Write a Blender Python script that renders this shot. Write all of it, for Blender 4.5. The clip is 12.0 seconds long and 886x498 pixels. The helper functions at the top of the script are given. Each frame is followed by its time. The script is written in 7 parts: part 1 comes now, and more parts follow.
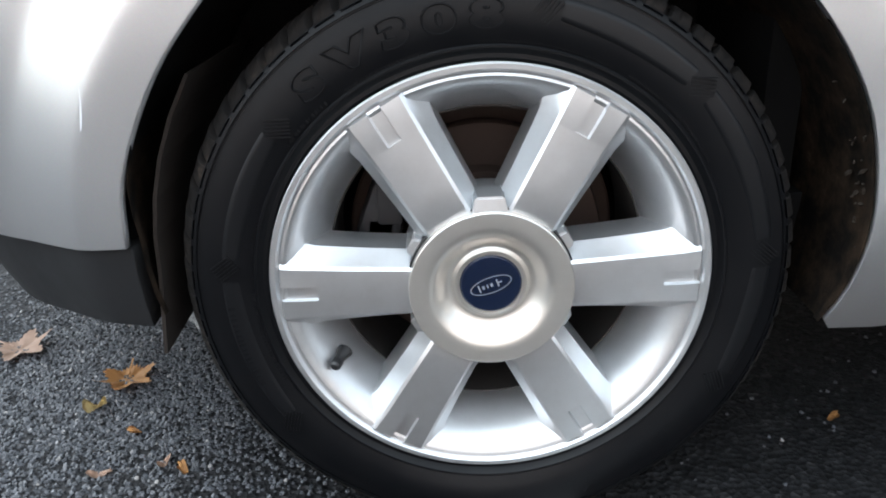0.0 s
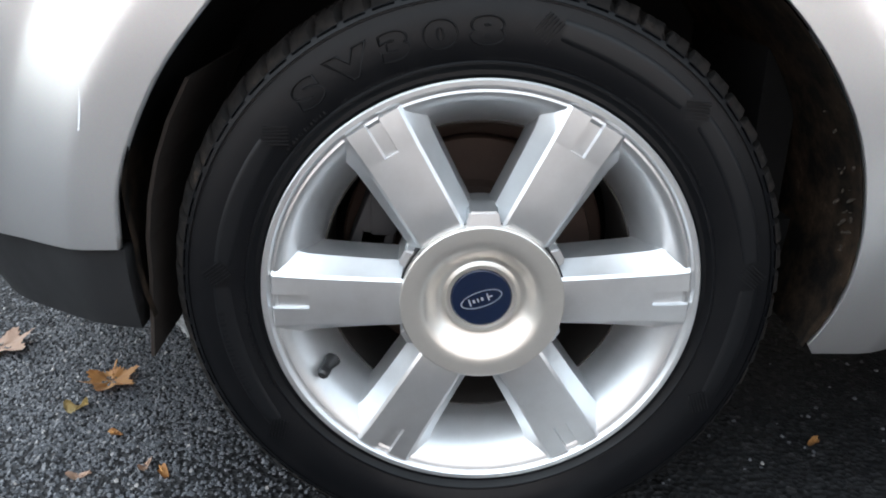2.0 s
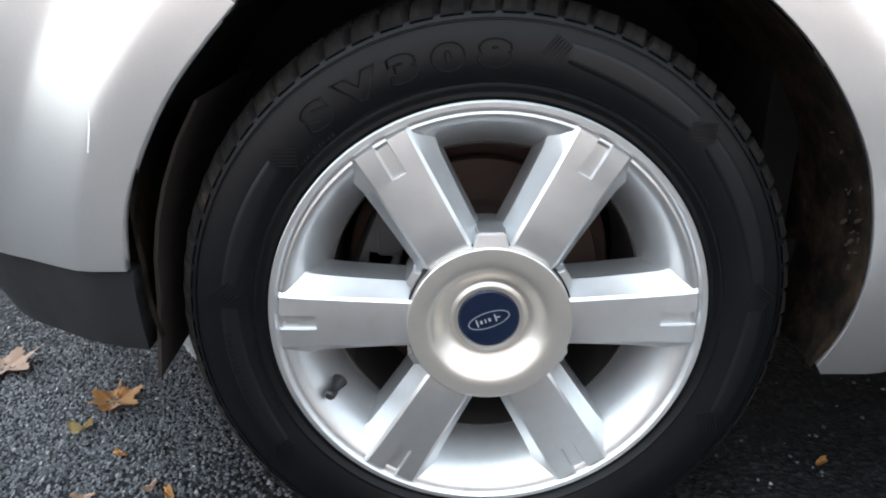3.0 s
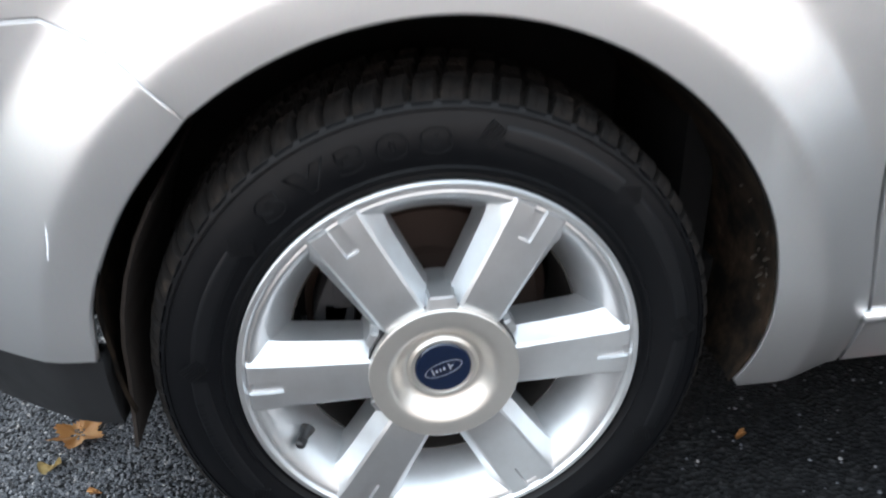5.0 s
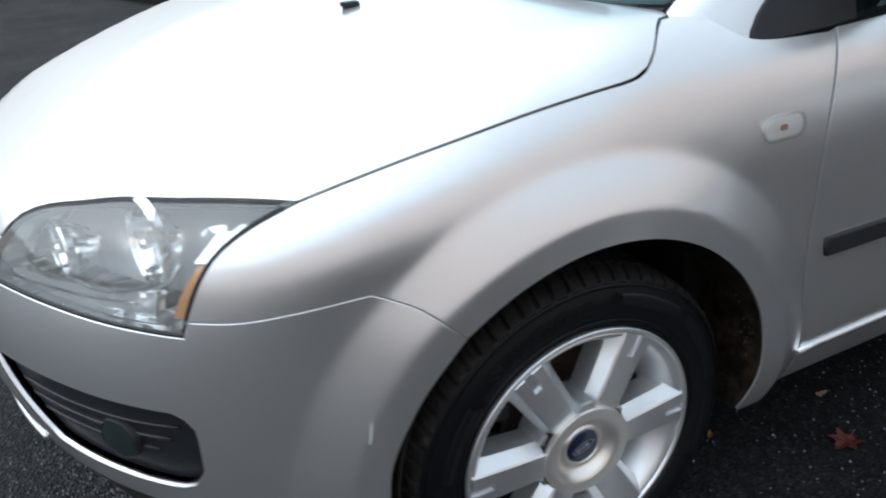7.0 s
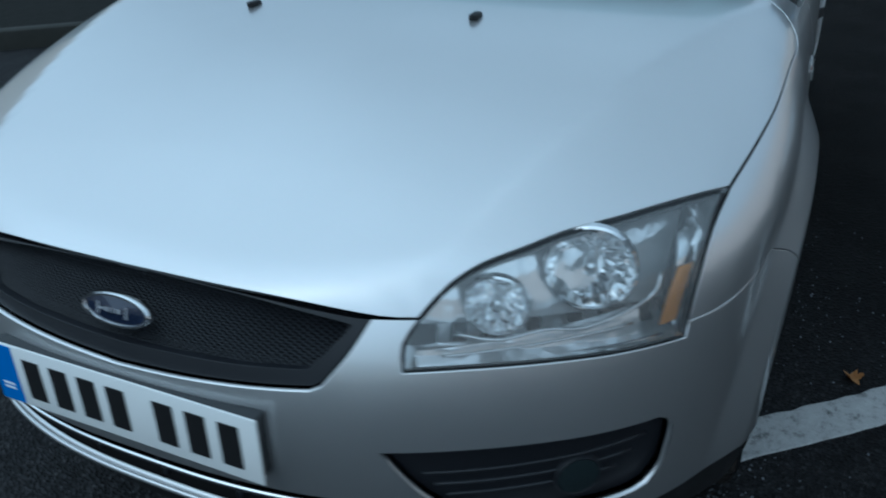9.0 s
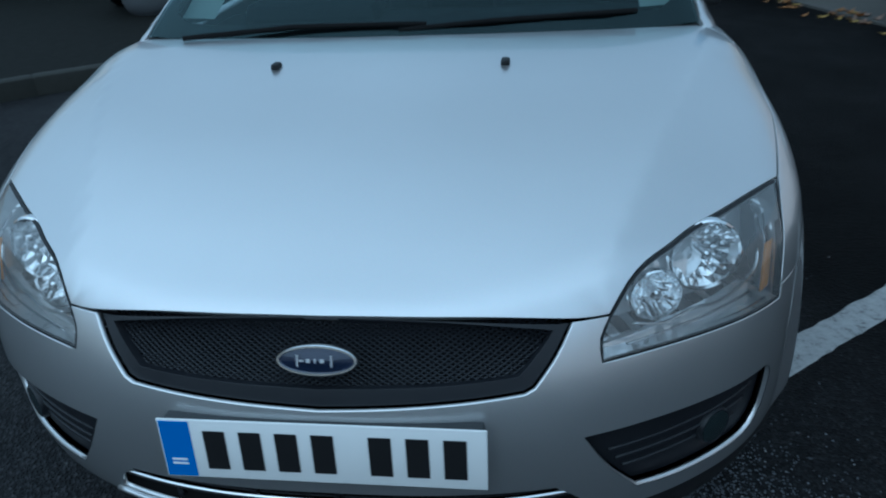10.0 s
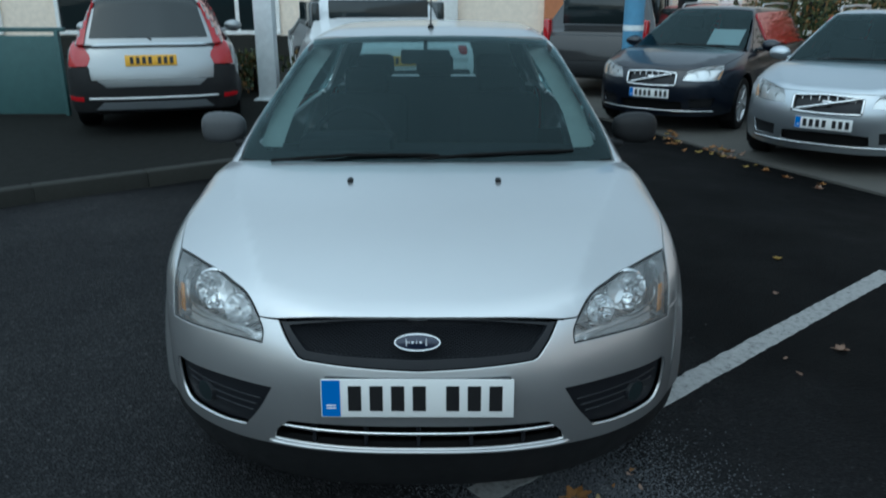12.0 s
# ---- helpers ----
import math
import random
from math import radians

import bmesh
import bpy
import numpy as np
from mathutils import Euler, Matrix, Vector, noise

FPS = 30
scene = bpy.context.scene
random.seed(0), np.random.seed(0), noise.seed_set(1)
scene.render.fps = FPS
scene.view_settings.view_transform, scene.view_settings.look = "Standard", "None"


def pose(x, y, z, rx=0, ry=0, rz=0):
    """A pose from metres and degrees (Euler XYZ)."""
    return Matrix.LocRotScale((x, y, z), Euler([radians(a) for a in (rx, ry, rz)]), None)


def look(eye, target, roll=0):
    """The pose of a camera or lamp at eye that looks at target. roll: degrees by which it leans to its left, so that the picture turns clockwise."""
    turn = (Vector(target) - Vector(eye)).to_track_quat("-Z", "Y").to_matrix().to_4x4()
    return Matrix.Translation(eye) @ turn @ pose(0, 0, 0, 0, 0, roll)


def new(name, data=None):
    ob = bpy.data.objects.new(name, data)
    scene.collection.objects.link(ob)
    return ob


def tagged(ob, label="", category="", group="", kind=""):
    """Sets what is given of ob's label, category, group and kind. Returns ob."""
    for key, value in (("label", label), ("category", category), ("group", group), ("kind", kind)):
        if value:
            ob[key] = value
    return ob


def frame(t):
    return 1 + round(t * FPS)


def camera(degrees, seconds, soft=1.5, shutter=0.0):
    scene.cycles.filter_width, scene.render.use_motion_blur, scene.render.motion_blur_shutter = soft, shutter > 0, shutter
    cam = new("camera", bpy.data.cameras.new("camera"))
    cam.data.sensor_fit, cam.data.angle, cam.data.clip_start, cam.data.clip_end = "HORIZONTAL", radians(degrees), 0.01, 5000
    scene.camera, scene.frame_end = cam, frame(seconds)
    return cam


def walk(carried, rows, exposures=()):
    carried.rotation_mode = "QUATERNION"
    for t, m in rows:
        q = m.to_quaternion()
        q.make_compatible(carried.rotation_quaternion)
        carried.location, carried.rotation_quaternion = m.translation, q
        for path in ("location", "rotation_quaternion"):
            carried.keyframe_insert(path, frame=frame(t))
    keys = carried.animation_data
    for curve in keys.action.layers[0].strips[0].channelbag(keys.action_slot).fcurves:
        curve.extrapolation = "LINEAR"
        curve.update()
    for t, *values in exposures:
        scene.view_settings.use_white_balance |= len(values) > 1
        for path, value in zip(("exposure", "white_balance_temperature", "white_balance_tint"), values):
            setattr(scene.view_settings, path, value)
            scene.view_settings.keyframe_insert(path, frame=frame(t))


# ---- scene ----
cam = camera(59.90, 12.0, soft=1.9, shutter=0.5)
PATH = [
    (0.0, look((-0.051, -1.581, 0.659), (-0.0472, -0.6600, 0.2691), -2.20)),
    (0.5, look((-0.046, -1.578, 0.662), (-0.0484, -0.6562, 0.2751), -1.72)),
    (1.0, look((-0.040, -1.586, 0.669), (-0.0173, -0.6593, 0.2942), -1.43)),
    (1.5, look((-0.050, -1.584, 0.666), (-0.0195, -0.6551, 0.2977), -0.35)),
    (2.0, look((-0.058, -1.585, 0.661), (-0.0351, -0.6582, 0.2859), 0.39)),
    (2.5, look((-0.060, -1.586, 0.664), (-0.0392, -0.6545, 0.3007), 0.28)),
    (4.5, look((-0.083, -1.568, 0.679), (-0.0213, -0.6341, 0.3270), -1.32)),
    (5.0, look((-0.084, -1.573, 0.826), (0.0250, -0.6878, 0.3738), -1.55)),
    (5.5, look((-0.099, -1.689, 1.029), (0.0009, -0.8260, 0.5342), 0.15)),
    (6.0, look((-0.198, -1.770, 1.143), (-0.0049, -0.9168, 0.6584), -1.81)),
    (6.5, look((-0.387, -1.796, 1.208), (-0.0891, -0.9507, 0.7644), -5.44)),
    (6.7, look((-0.480, -1.770, 1.201), (-0.1555, -0.9340, 0.7588), -4.97)),
    (8.3, look((-1.248, -1.227, 1.281), (-0.5489, -0.6985, 0.7985), -2.80)),
    (8.5, look((-1.323, -1.124, 1.277), (-0.5962, -0.6558, 0.7753), -2.63)),
    (9.0, look((-1.511, -0.842, 1.320), (-0.7226, -0.4621, 0.8363), -2.69)),
    (9.5, look((-1.706, -0.585, 1.382), (-0.8623, -0.3400, 0.9044), -2.14)),
    (10.0, look((-1.809, -0.336, 1.403), (-0.9273, -0.2133, 0.9476), -3.10)),
    (10.5, look((-1.999, -0.160, 1.442), (-1.0865, -0.1527, 1.0335), -0.72)),
    (11.0, look((-2.288, -0.077, 1.509), (-1.3620, -0.0904, 1.1316), 0.21)),
    (11.5, look((-2.561, -0.093, 1.562), (-1.6305, -0.0904, 1.1966), 0.76)),
    (12.0, look((-2.765, -0.078, 1.624), (-1.8171, -0.0738, 1.3067), -0.01)),
]
EXPOSURES = [(0.0, 1.78, 6020, 6), (4.6, 1.82, 6020, 6), (5.6, 1.98, 5950, 6), (6.7, 1.05, 5950, 7), (8.3, -0.38, 5200, -4), (10.5, -0.57, 4550, -7), (12.0, -0.30, 5250, -6)]

walk(cam, PATH, EXPOSURES)

from mathutils.geometry import delaunay_2d_cdt

# ---- sky and sun: overcast autumn daylight ----
world = bpy.data.worlds.new("overcast_sky")
scene.world = world
world.use_nodes = True
wn = world.node_tree.nodes
sky = wn.new("ShaderNodeTexSky")
sky.sky_type, sky.sun_disc = "NISHITA", False
sky.sun_elevation, sky.sun_rotation = radians(46), radians(296.6)
sky.air_density, sky.dust_density, sky.ozone_density = 1.0, 3.0, 1.0
wl = world.node_tree.links
# cloud cover: twice brighter overhead than at the horizon, gently mottled
tc, sep, cloud, rise, mott, lum, add = (wn.new("ShaderNode" + k) for k in ("TexCoord", "SeparateXYZ", "TexNoise", "MapRange", "MapRange", "Math", "MixRGB"))
wl.new(tc.outputs["Generated"], sep.inputs[0])
wl.new(tc.outputs["Generated"], cloud.inputs["Vector"])
cloud.inputs["Scale"].default_value, cloud.inputs["Detail"].default_value = 2.2, 6
for k, v in zip(("From Min", "From Max", "To Min", "To Max"), (0.0, 1.0, 0.54, 1.0)):
    rise.inputs[k].default_value = v
for k, v in zip(("From Min", "From Max", "To Min", "To Max"), (0.35, 0.65, 0.80, 1.15)):
    mott.inputs[k].default_value = v
wl.new(sep.outputs["Z"], rise.inputs["Value"])
wl.new(cloud.outputs["Fac"], mott.inputs["Value"])
lum.operation = "MULTIPLY"
wl.new(rise.outputs[0], lum.inputs[0])
wl.new(mott.outputs[0], lum.inputs[1])
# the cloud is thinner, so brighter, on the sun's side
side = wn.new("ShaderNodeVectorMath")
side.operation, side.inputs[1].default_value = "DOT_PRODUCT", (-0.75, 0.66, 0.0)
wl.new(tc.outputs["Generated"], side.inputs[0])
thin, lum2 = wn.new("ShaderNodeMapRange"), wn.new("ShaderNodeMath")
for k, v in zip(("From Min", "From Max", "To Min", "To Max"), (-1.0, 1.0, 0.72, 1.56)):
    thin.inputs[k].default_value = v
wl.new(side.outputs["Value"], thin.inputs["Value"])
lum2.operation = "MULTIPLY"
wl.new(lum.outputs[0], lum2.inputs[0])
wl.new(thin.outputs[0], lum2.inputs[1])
add.blend_type = "ADD"
tint = wn.new("ShaderNodeMixRGB")
tint.blend_type, tint.inputs[0].default_value, tint.inputs[2].default_value = "MULTIPLY", 1.0, (9.2, 9.7, 10.0, 1)
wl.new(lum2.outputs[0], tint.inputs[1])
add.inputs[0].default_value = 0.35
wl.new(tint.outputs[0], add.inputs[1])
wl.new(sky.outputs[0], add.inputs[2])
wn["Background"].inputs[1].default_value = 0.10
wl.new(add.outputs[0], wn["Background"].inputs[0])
sun = new("sun", bpy.data.lights.new("sun", "SUN"))
sun.data.energy, sun.data.angle, sun.data.color = 0.5, radians(120), (1.0, 0.94, 0.86)
sun.matrix_world = look((-6, 3, 7), (0, 0, 0))


# ---- materials ----
def shader(name, colour=(0.5, 0.5, 0.5), rough=0.5, metal=0.0, **more):
    m = bpy.data.materials.new(name)
    m.use_nodes = True
    b = m.node_tree.nodes["Principled BSDF"]
    b.inputs["Base Color"].default_value = (*colour, 1)
    b.inputs["Roughness"].default_value, b.inputs["Metallic"].default_value = rough, metal
    for key, value in more.items():
        b.inputs[key.replace("_", " ")].default_value = value
    return m


def coords(m, kind="Object"):
    n = m.node_tree.nodes.new("ShaderNodeTexCoord")
    return n.outputs[kind]


def noise_tex(m, scale, detail=4.0, rough=0.6, source=None):
    n = m.node_tree.nodes.new("ShaderNodeTexNoise")
    n.inputs["Scale"].default_value, n.inputs["Detail"].default_value, n.inputs["Roughness"].default_value = scale, detail, rough
    m.node_tree.links.new(source or coords(m), n.inputs["Vector"])
    return n.outputs["Fac"]


def voronoi_tex(m, scale, feature="F1", out="Distance"):
    n = m.node_tree.nodes.new("ShaderNodeTexVoronoi")
    n.feature = feature
    n.inputs["Scale"].default_value = scale
    m.node_tree.links.new(coords(m), n.inputs["Vector"])
    return n.outputs[out]


def ramp(m, source, stops):
    n = m.node_tree.nodes.new("ShaderNodeValToRGB")
    n.color_ramp.elements[0].position, n.color_ramp.elements[0].color = stops[0][0], (*stops[0][1], 1)
    n.color_ramp.elements[1].position, n.color_ramp.elements[1].color = stops[-1][0], (*stops[-1][1], 1)
    for at, c in stops[1:-1]:
        n.color_ramp.elements.new(at).color = (*c, 1)
    m.node_tree.links.new(source, n.inputs[0])
    return n.outputs[0]


def blend(m, fac, a, b, how="MIX"):
    n = m.node_tree.nodes.new("ShaderNodeMixRGB")
    n.blend_type = how
    for socket, value in zip(n.inputs, (fac, a, b)):
        if hasattr(value, "links"):
            m.node_tree.links.new(value, socket)
        else:
            socket.default_value = (*value, 1) if isinstance(value, tuple) else value
    return n.outputs[0]


def wire(m, source, socket):
    m.node_tree.links.new(source, m.node_tree.nodes["Principled BSDF"].inputs[socket])
    return m


def bump(m, height, strength=0.3, distance=0.002):
    n = m.node_tree.nodes.new("ShaderNodeBump")
    n.inputs["Strength"].default_value, n.inputs["Distance"].default_value = strength, distance
    m.node_tree.links.new(height, n.inputs["Height"])
    return wire(m, n.outputs["Normal"], "Normal")


def span(m, source, low, high):
    n = m.node_tree.nodes.new("ShaderNodeMapRange")
    n.inputs["To Min"].default_value, n.inputs["To Max"].default_value = low, high
    m.node_tree.links.new(source, n.inputs["Value"])
    return n.outputs[0]


def car_paint(name, colour, metal=0.82, rough=0.30):
    m = shader(name, colour, rough, metal, Coat_Weight=0.8, Coat_Roughness=0.06)
    flakes = voronoi_tex(m, 900.0, out="Color")
    dull = noise_tex(m, 3.0, 5)
    tint = blend(m, 0.05, colour, flakes, "OVERLAY")
    wire(m, blend(m, span(m, dull, 0.0, 0.12), tint, tuple(0.45 * c + 0.012 for c in colour)), "Base Color")
    wire(m, span(m, noise_tex(m, 14.0, 6), rough - 0.05, rough + 0.07), "Roughness")
    return bump(m, noise_tex(m, 2.2, 2), 0.03, 0.01)


def plastic(name, colour, rough=0.55, scale=500.0, depth=0.25, spec=0.4):
    m = shader(name, colour, rough, Specular_IOR_Level=spec)
    wire(m, blend(m, span(m, noise_tex(m, 9.0, 6), 0.0, 0.55), colour, tuple(c * 1.9 + 0.006 for c in colour)), "Base Color")
    wire(m, span(m, noise_tex(m, 20.0, 5), rough - 0.12, rough + 0.15), "Roughness")
    return bump(m, noise_tex(m, scale, 2), depth, 0.0006)


def clear(name, tint=(0.95, 0.97, 0.97), gloss=1.45, veil=0.0):
    m = bpy.data.materials.new(name)
    m.use_nodes = True
    t = m.node_tree
    t.nodes.remove(t.nodes["Principled BSDF"])
    see, shine, mix, fres = (t.nodes.new("ShaderNode" + k) for k in ("BsdfTransparent", "BsdfGlossy", "MixShader", "Fresnel"))
    see.inputs[0].default_value = (*tint, 1)
    shine.inputs["Roughness"].default_value = 0.02
    shine.inputs["Color"].default_value = (*((c / max(tint)) ** 1.5 for c in tint), 1)
    fres.inputs["IOR"].default_value = gloss
    t.links.new(fres.outputs[0], mix.inputs[0])
    t.links.new(see.outputs[0], mix.inputs[1])
    t.links.new(shine.outputs[0], mix.inputs[2])
    t.links.new(mix.outputs[0], t.nodes["Material Output"].inputs[0])
    if veil:
        # a pale diffuse veil mixed in to brighten lamps that sit too dark
        dull, cast = t.nodes.new("ShaderNodeBsdfDiffuse"), t.nodes.new("ShaderNodeMixShader")
        dull.inputs[0].default_value, cast.inputs[0].default_value = (0.85, 0.87, 0.88, 1), veil
        t.links.new(mix.outputs[0], cast.inputs[1])
        t.links.new(dull.outputs[0], cast.inputs[2])
        t.links.new(cast.outputs[0], t.nodes["Material Output"].inputs[0])
    return m


SILVER = car_paint("silver_paint", (0.65, 0.656, 0.664), 0.82, 0.30)
DARK_PAINT = car_paint("dark_blue_paint", (0.006, 0.010, 0.020), 0.3)
PALE_SILVER = car_paint("pale_silver_paint", (0.50, 0.54, 0.58))
GREY_SILVER = car_paint("grey_silver_paint", (0.36, 0.38, 0.39))
BLACK_PAINT = car_paint("black_paint", (0.012, 0.012, 0.013), 0.2)
WHITE_PAINT = car_paint("white_paint", (0.75, 0.77, 0.78), 0.0)
RED_PAINT = car_paint("red_paint", (0.35, 0.012, 0.02), 0.2)
TRIM = plastic("black_trim_plastic", (0.010, 0.0105, 0.0115), spec=0.28)
CLADDING = plastic("grey_cladding_plastic", (0.026, 0.028, 0.030), 0.6)
# paler copy of the black trim, with sky glare put into its colour
MIRROR_SKYLIT = plastic("skylit_trim_plastic", (0.055, 0.058, 0.062), 0.45)
GRILLE = plastic("grille_plastic", (0.008, 0.009, 0.012), 0.42)
# liner felt; the same near-black stands in for shade inside cavities
FELT_AND_CAVITY = plastic("liner_felt_and_cavity_black", (0.006, 0.006, 0.0062), 0.85, 150.0, 0.6, 0.1)
CABIN = plastic("cabin_plastic", (0.010, 0.011, 0.014), 0.7, spec=0.12)
PILLAR_TRIM = plastic("pale_pillar_trim", (0.42, 0.44, 0.42), 0.7)
CLOTH = plastic("dark_seat_cloth", (0.010, 0.011, 0.013), 0.9, 260.0, 0.7, 0.1)
CHROME = shader("chrome", (0.78, 0.79, 0.80), 0.09, 1.0)
REFLECTOR = shader("lamp_reflector", (0.90, 0.91, 0.92), 0.09, 1.0)
LAMP_GREY = shader("lamp_housing_grey", (0.94, 0.95, 0.96), 0.13, 0.66)
bump(LAMP_GREY, noise_tex(LAMP_GREY, 26.0, 1), 0.40, 0.012)
AMBER = shader("amber_lens", (0.82, 0.34, 0.05), 0.18, 0.0, Coat_Weight=0.5)
RUSSET = shader("russet_bulb", (0.34, 0.10, 0.035), 0.25, Coat_Weight=0.4)
RED_LENS = shader("red_lens", (0.40, 0.005, 0.012), 0.12, 0.0, Coat_Weight=0.6)
PLATE_WHITE = shader("plate_white", (0.80, 0.81, 0.80), 0.35)
PLATE_YELLOW = shader("plate_yellow", (0.78, 0.42, 0.02), 0.35)
PLATE_BLUE = shader("plate_blue", (0.015, 0.16, 0.55), 0.3)
BADGE_BLUE = shader("badge_blue", (0.009, 0.017, 0.046), 0.25, 0.3, Coat_Weight=0.8)
BADGE_SILVER = shader("badge_silver", (0.62, 0.63, 0.66), 0.3, 0.6)
INK = shader("black_ink", (0.012, 0.012, 0.013), 0.4)
PALE_INK = shader("white_ink", (0.8, 0.82, 0.85), 0.4)
GLASS = clear("window_glass", (0.46, 0.56, 0.57), 1.34)
LENS = clear("lamp_lens_plastic", (0.97, 0.98, 0.98), 1.6, 0.09)
DARK_GLASS = shader("tinted_glass", (0.015, 0.022, 0.024), 0.04, 0.0, Coat_Weight=0.3)
RUST = plastic("rusty_iron", (0.042, 0.027, 0.021), 0.75, 120.0, 0.6)
BRAKE_DUST = plastic("brake_dust_grey", (0.03, 0.028, 0.026), 0.8, 120.0, 0.4)
IRON = plastic("grey_cast_iron", (0.032, 0.032, 0.034), 0.6, 160.0, 0.5)

CAP_SILVER = shader("warm_silver_cap", (0.68, 0.66, 0.62), 0.34, 0.80, Coat_Weight=0.2, Coat_Roughness=0.2)
wire(CAP_SILVER, blend(CAP_SILVER, span(CAP_SILVER, noise_tex(CAP_SILVER, 30.0, 7, 0.7), -0.2, 0.4), (0.70, 0.68, 0.64), (0.50, 0.47, 0.42)), "Base Color")
bump(CAP_SILVER, noise_tex(CAP_SILVER, 700.0, 2), 0.12, 0.0004)
ALLOY = shader("silver_alloy", (0.62, 0.63, 0.64), 0.36, 0.85, Coat_Weight=0.25, Coat_Roughness=0.15)
wire(ALLOY, blend(ALLOY, span(ALLOY, noise_tex(ALLOY, 22.0, 7, 0.7), -0.25, 0.45), (0.66, 0.675, 0.69), (0.40, 0.39, 0.37)), "Base Color")
wire(ALLOY, span(ALLOY, noise_tex(ALLOY, 60.0, 5), 0.30, 0.44), "Roughness")
bump(ALLOY, noise_tex(ALLOY, 700.0, 2), 0.12, 0.0004)

RUBBER = shader("tyre_rubber", (0.02, 0.02, 0.021), 0.55, Specular_IOR_Level=0.20)
wire(RUBBER, blend(RUBBER, span(RUBBER, noise_tex(RUBBER, 11.0, 7, 0.7), -0.35, 0.75), (0.0026, 0.0030, 0.0040), (0.0066, 0.0068, 0.0074)), "Base Color")
wire(RUBBER, span(RUBBER, noise_tex(RUBBER, 35.0, 5), 0.32, 0.52), "Roughness")
bump(RUBBER, noise_tex(RUBBER, 420.0, 3), 0.2, 0.0006)
RUBBER_BAND = shader("smooth_tyre_rubber", (0.0050, 0.0055, 0.0066), 0.42, Specular_IOR_Level=0.26)
bump(RUBBER_BAND, noise_tex(RUBBER_BAND, 900.0, 2), 0.15, 0.0003)
TREAD = plastic("dusty_tread_rubber", (0.010, 0.009, 0.008), 0.9, 200.0, 0.5, 0.15)
wire(TREAD, ramp(TREAD, noise_tex(TREAD, 38.0, 8, 0.72), [(0.45, (0.011, 0.0104, 0.0102)), (0.62, (0.021, 0.018, 0.016)), (0.75, (0.075, 0.058, 0.043))]), "Base Color")
MUDDY = plastic("mud_stained_liner", (0.010, 0.0075, 0.0055), 0.9, 90.0, 0.8, 0.1)
wire(MUDDY, ramp(MUDDY, noise_tex(MUDDY, 18.0, 8, 0.75), [(0.42, (0.004, 0.0035, 0.003)), (0.60, (0.030, 0.020, 0.013)), (0.78, (0.11, 0.078, 0.05))]), "Base Color")
SPAT = plastic("brown_stained_plastic", (0.017, 0.0135, 0.0115), 0.85, 120.0, 0.5, 0.2)
MUD = plastic("dried_mud", (0.014, 0.0095, 0.006), 0.95, 180.0, 0.8)

ASPHALT = shader("asphalt", (0.02, 0.02, 0.02), 0.8, Specular_IOR_Level=0.08)
stone = voronoi_tex(ASPHALT, 120.0, out="Color")
speck = ramp(ASPHALT, stone, [(0.0, (0.006, 0.0062, 0.0068)), (0.55, (0.013, 0.0134, 0.0145)), (0.85, (0.026, 0.0265, 0.028)), (1.0, (0.055, 0.055, 0.056))])
stain = ramp(ASPHALT, noise_tex(ASPHALT, 0.7, 6, 0.65), [(0.3, (0.62, 0.62, 0.64)), (0.7, (1.1, 1.08, 1.05))])
# painted shade: tarmac colour darkens towards +x and -y along an uneven line
lay = ASPHALT.node_tree.nodes.new("ShaderNodeVectorMath")
lay.operation, lay.inputs[1].default_value = "DOT_PRODUCT", (-0.5, 0.6, 0.0)
ASPHALT.node_tree.links.new(coords(ASPHALT), lay.inputs[0])
wob = ASPHALT.node_tree.nodes.new("ShaderNodeMath")
wob.operation = "ADD"
ASPHALT.node_tree.links.new(lay.outputs["Value"], wob.inputs[0])
ASPHALT.node_tree.links.new(span(ASPHALT, noise_tex(ASPHALT, 1.1, 6, 0.7), 0.0, 1.0), wob.inputs[1])
shade_mix = ASPHALT.node_tree.nodes.new("ShaderNodeMapRange")
shade_mix.inputs["From Min"].default_value, shade_mix.inputs["From Max"].default_value = -0.75, 0.55
ASPHALT.node_tree.links.new(wob.outputs[0], shade_mix.inputs["Value"])
stain = blend(ASPHALT, shade_mix.outputs[0], blend(ASPHALT, 1.0, stain, (0.13, 0.13, 0.135), "MULTIPLY"), blend(ASPHALT, 1.0, stain, (1.65, 1.65, 1.66), "MULTIPLY"))
wire(ASPHALT, blend(ASPHALT, 1.0, speck, stain, "MULTIPLY"), "Base Color")
wire(ASPHALT, span(ASPHALT, noise_tex(ASPHALT, 1.6, 5), 0.55, 0.95), "Roughness")
bump(ASPHALT, voronoi_tex(ASPHALT, 120.0), 0.9, 0.006)
CHIP = shader("stone_chip", (0.06, 0.06, 0.062), 0.6)
geo = CHIP.node_tree.nodes.new("ShaderNodeNewGeometry")
wire(CHIP, ramp(CHIP, geo.outputs["Random Per Island"], [(0.0, (0.034, 0.037, 0.042)), (0.6, (0.066, 0.071, 0.081)), (0.97, (0.105, 0.110, 0.122)), (1.0, (0.30, 0.29, 0.28))]), "Base Color")
FORECOURT = plastic("dark_forecourt_tarmac", (0.0085, 0.0088, 0.0078), 0.9, 120.0, 0.7, 0.1)
PAVING = shader("worn_concrete", (0.14, 0.135, 0.125), 0.9)
wire(PAVING, blend(PAVING, span(PAVING, noise_tex(PAVING, 2.3, 8, 0.7), 0.0, 1.0), (0.045, 0.043, 0.038), (0.10, 0.095, 0.085)), "Base Color")
bump(PAVING, noise_tex(PAVING, 90.0, 4), 0.5, 0.004)
KERB = plastic("dirty_kerb_stone", (0.018, 0.018, 0.015), 0.9, 60.0, 0.6)
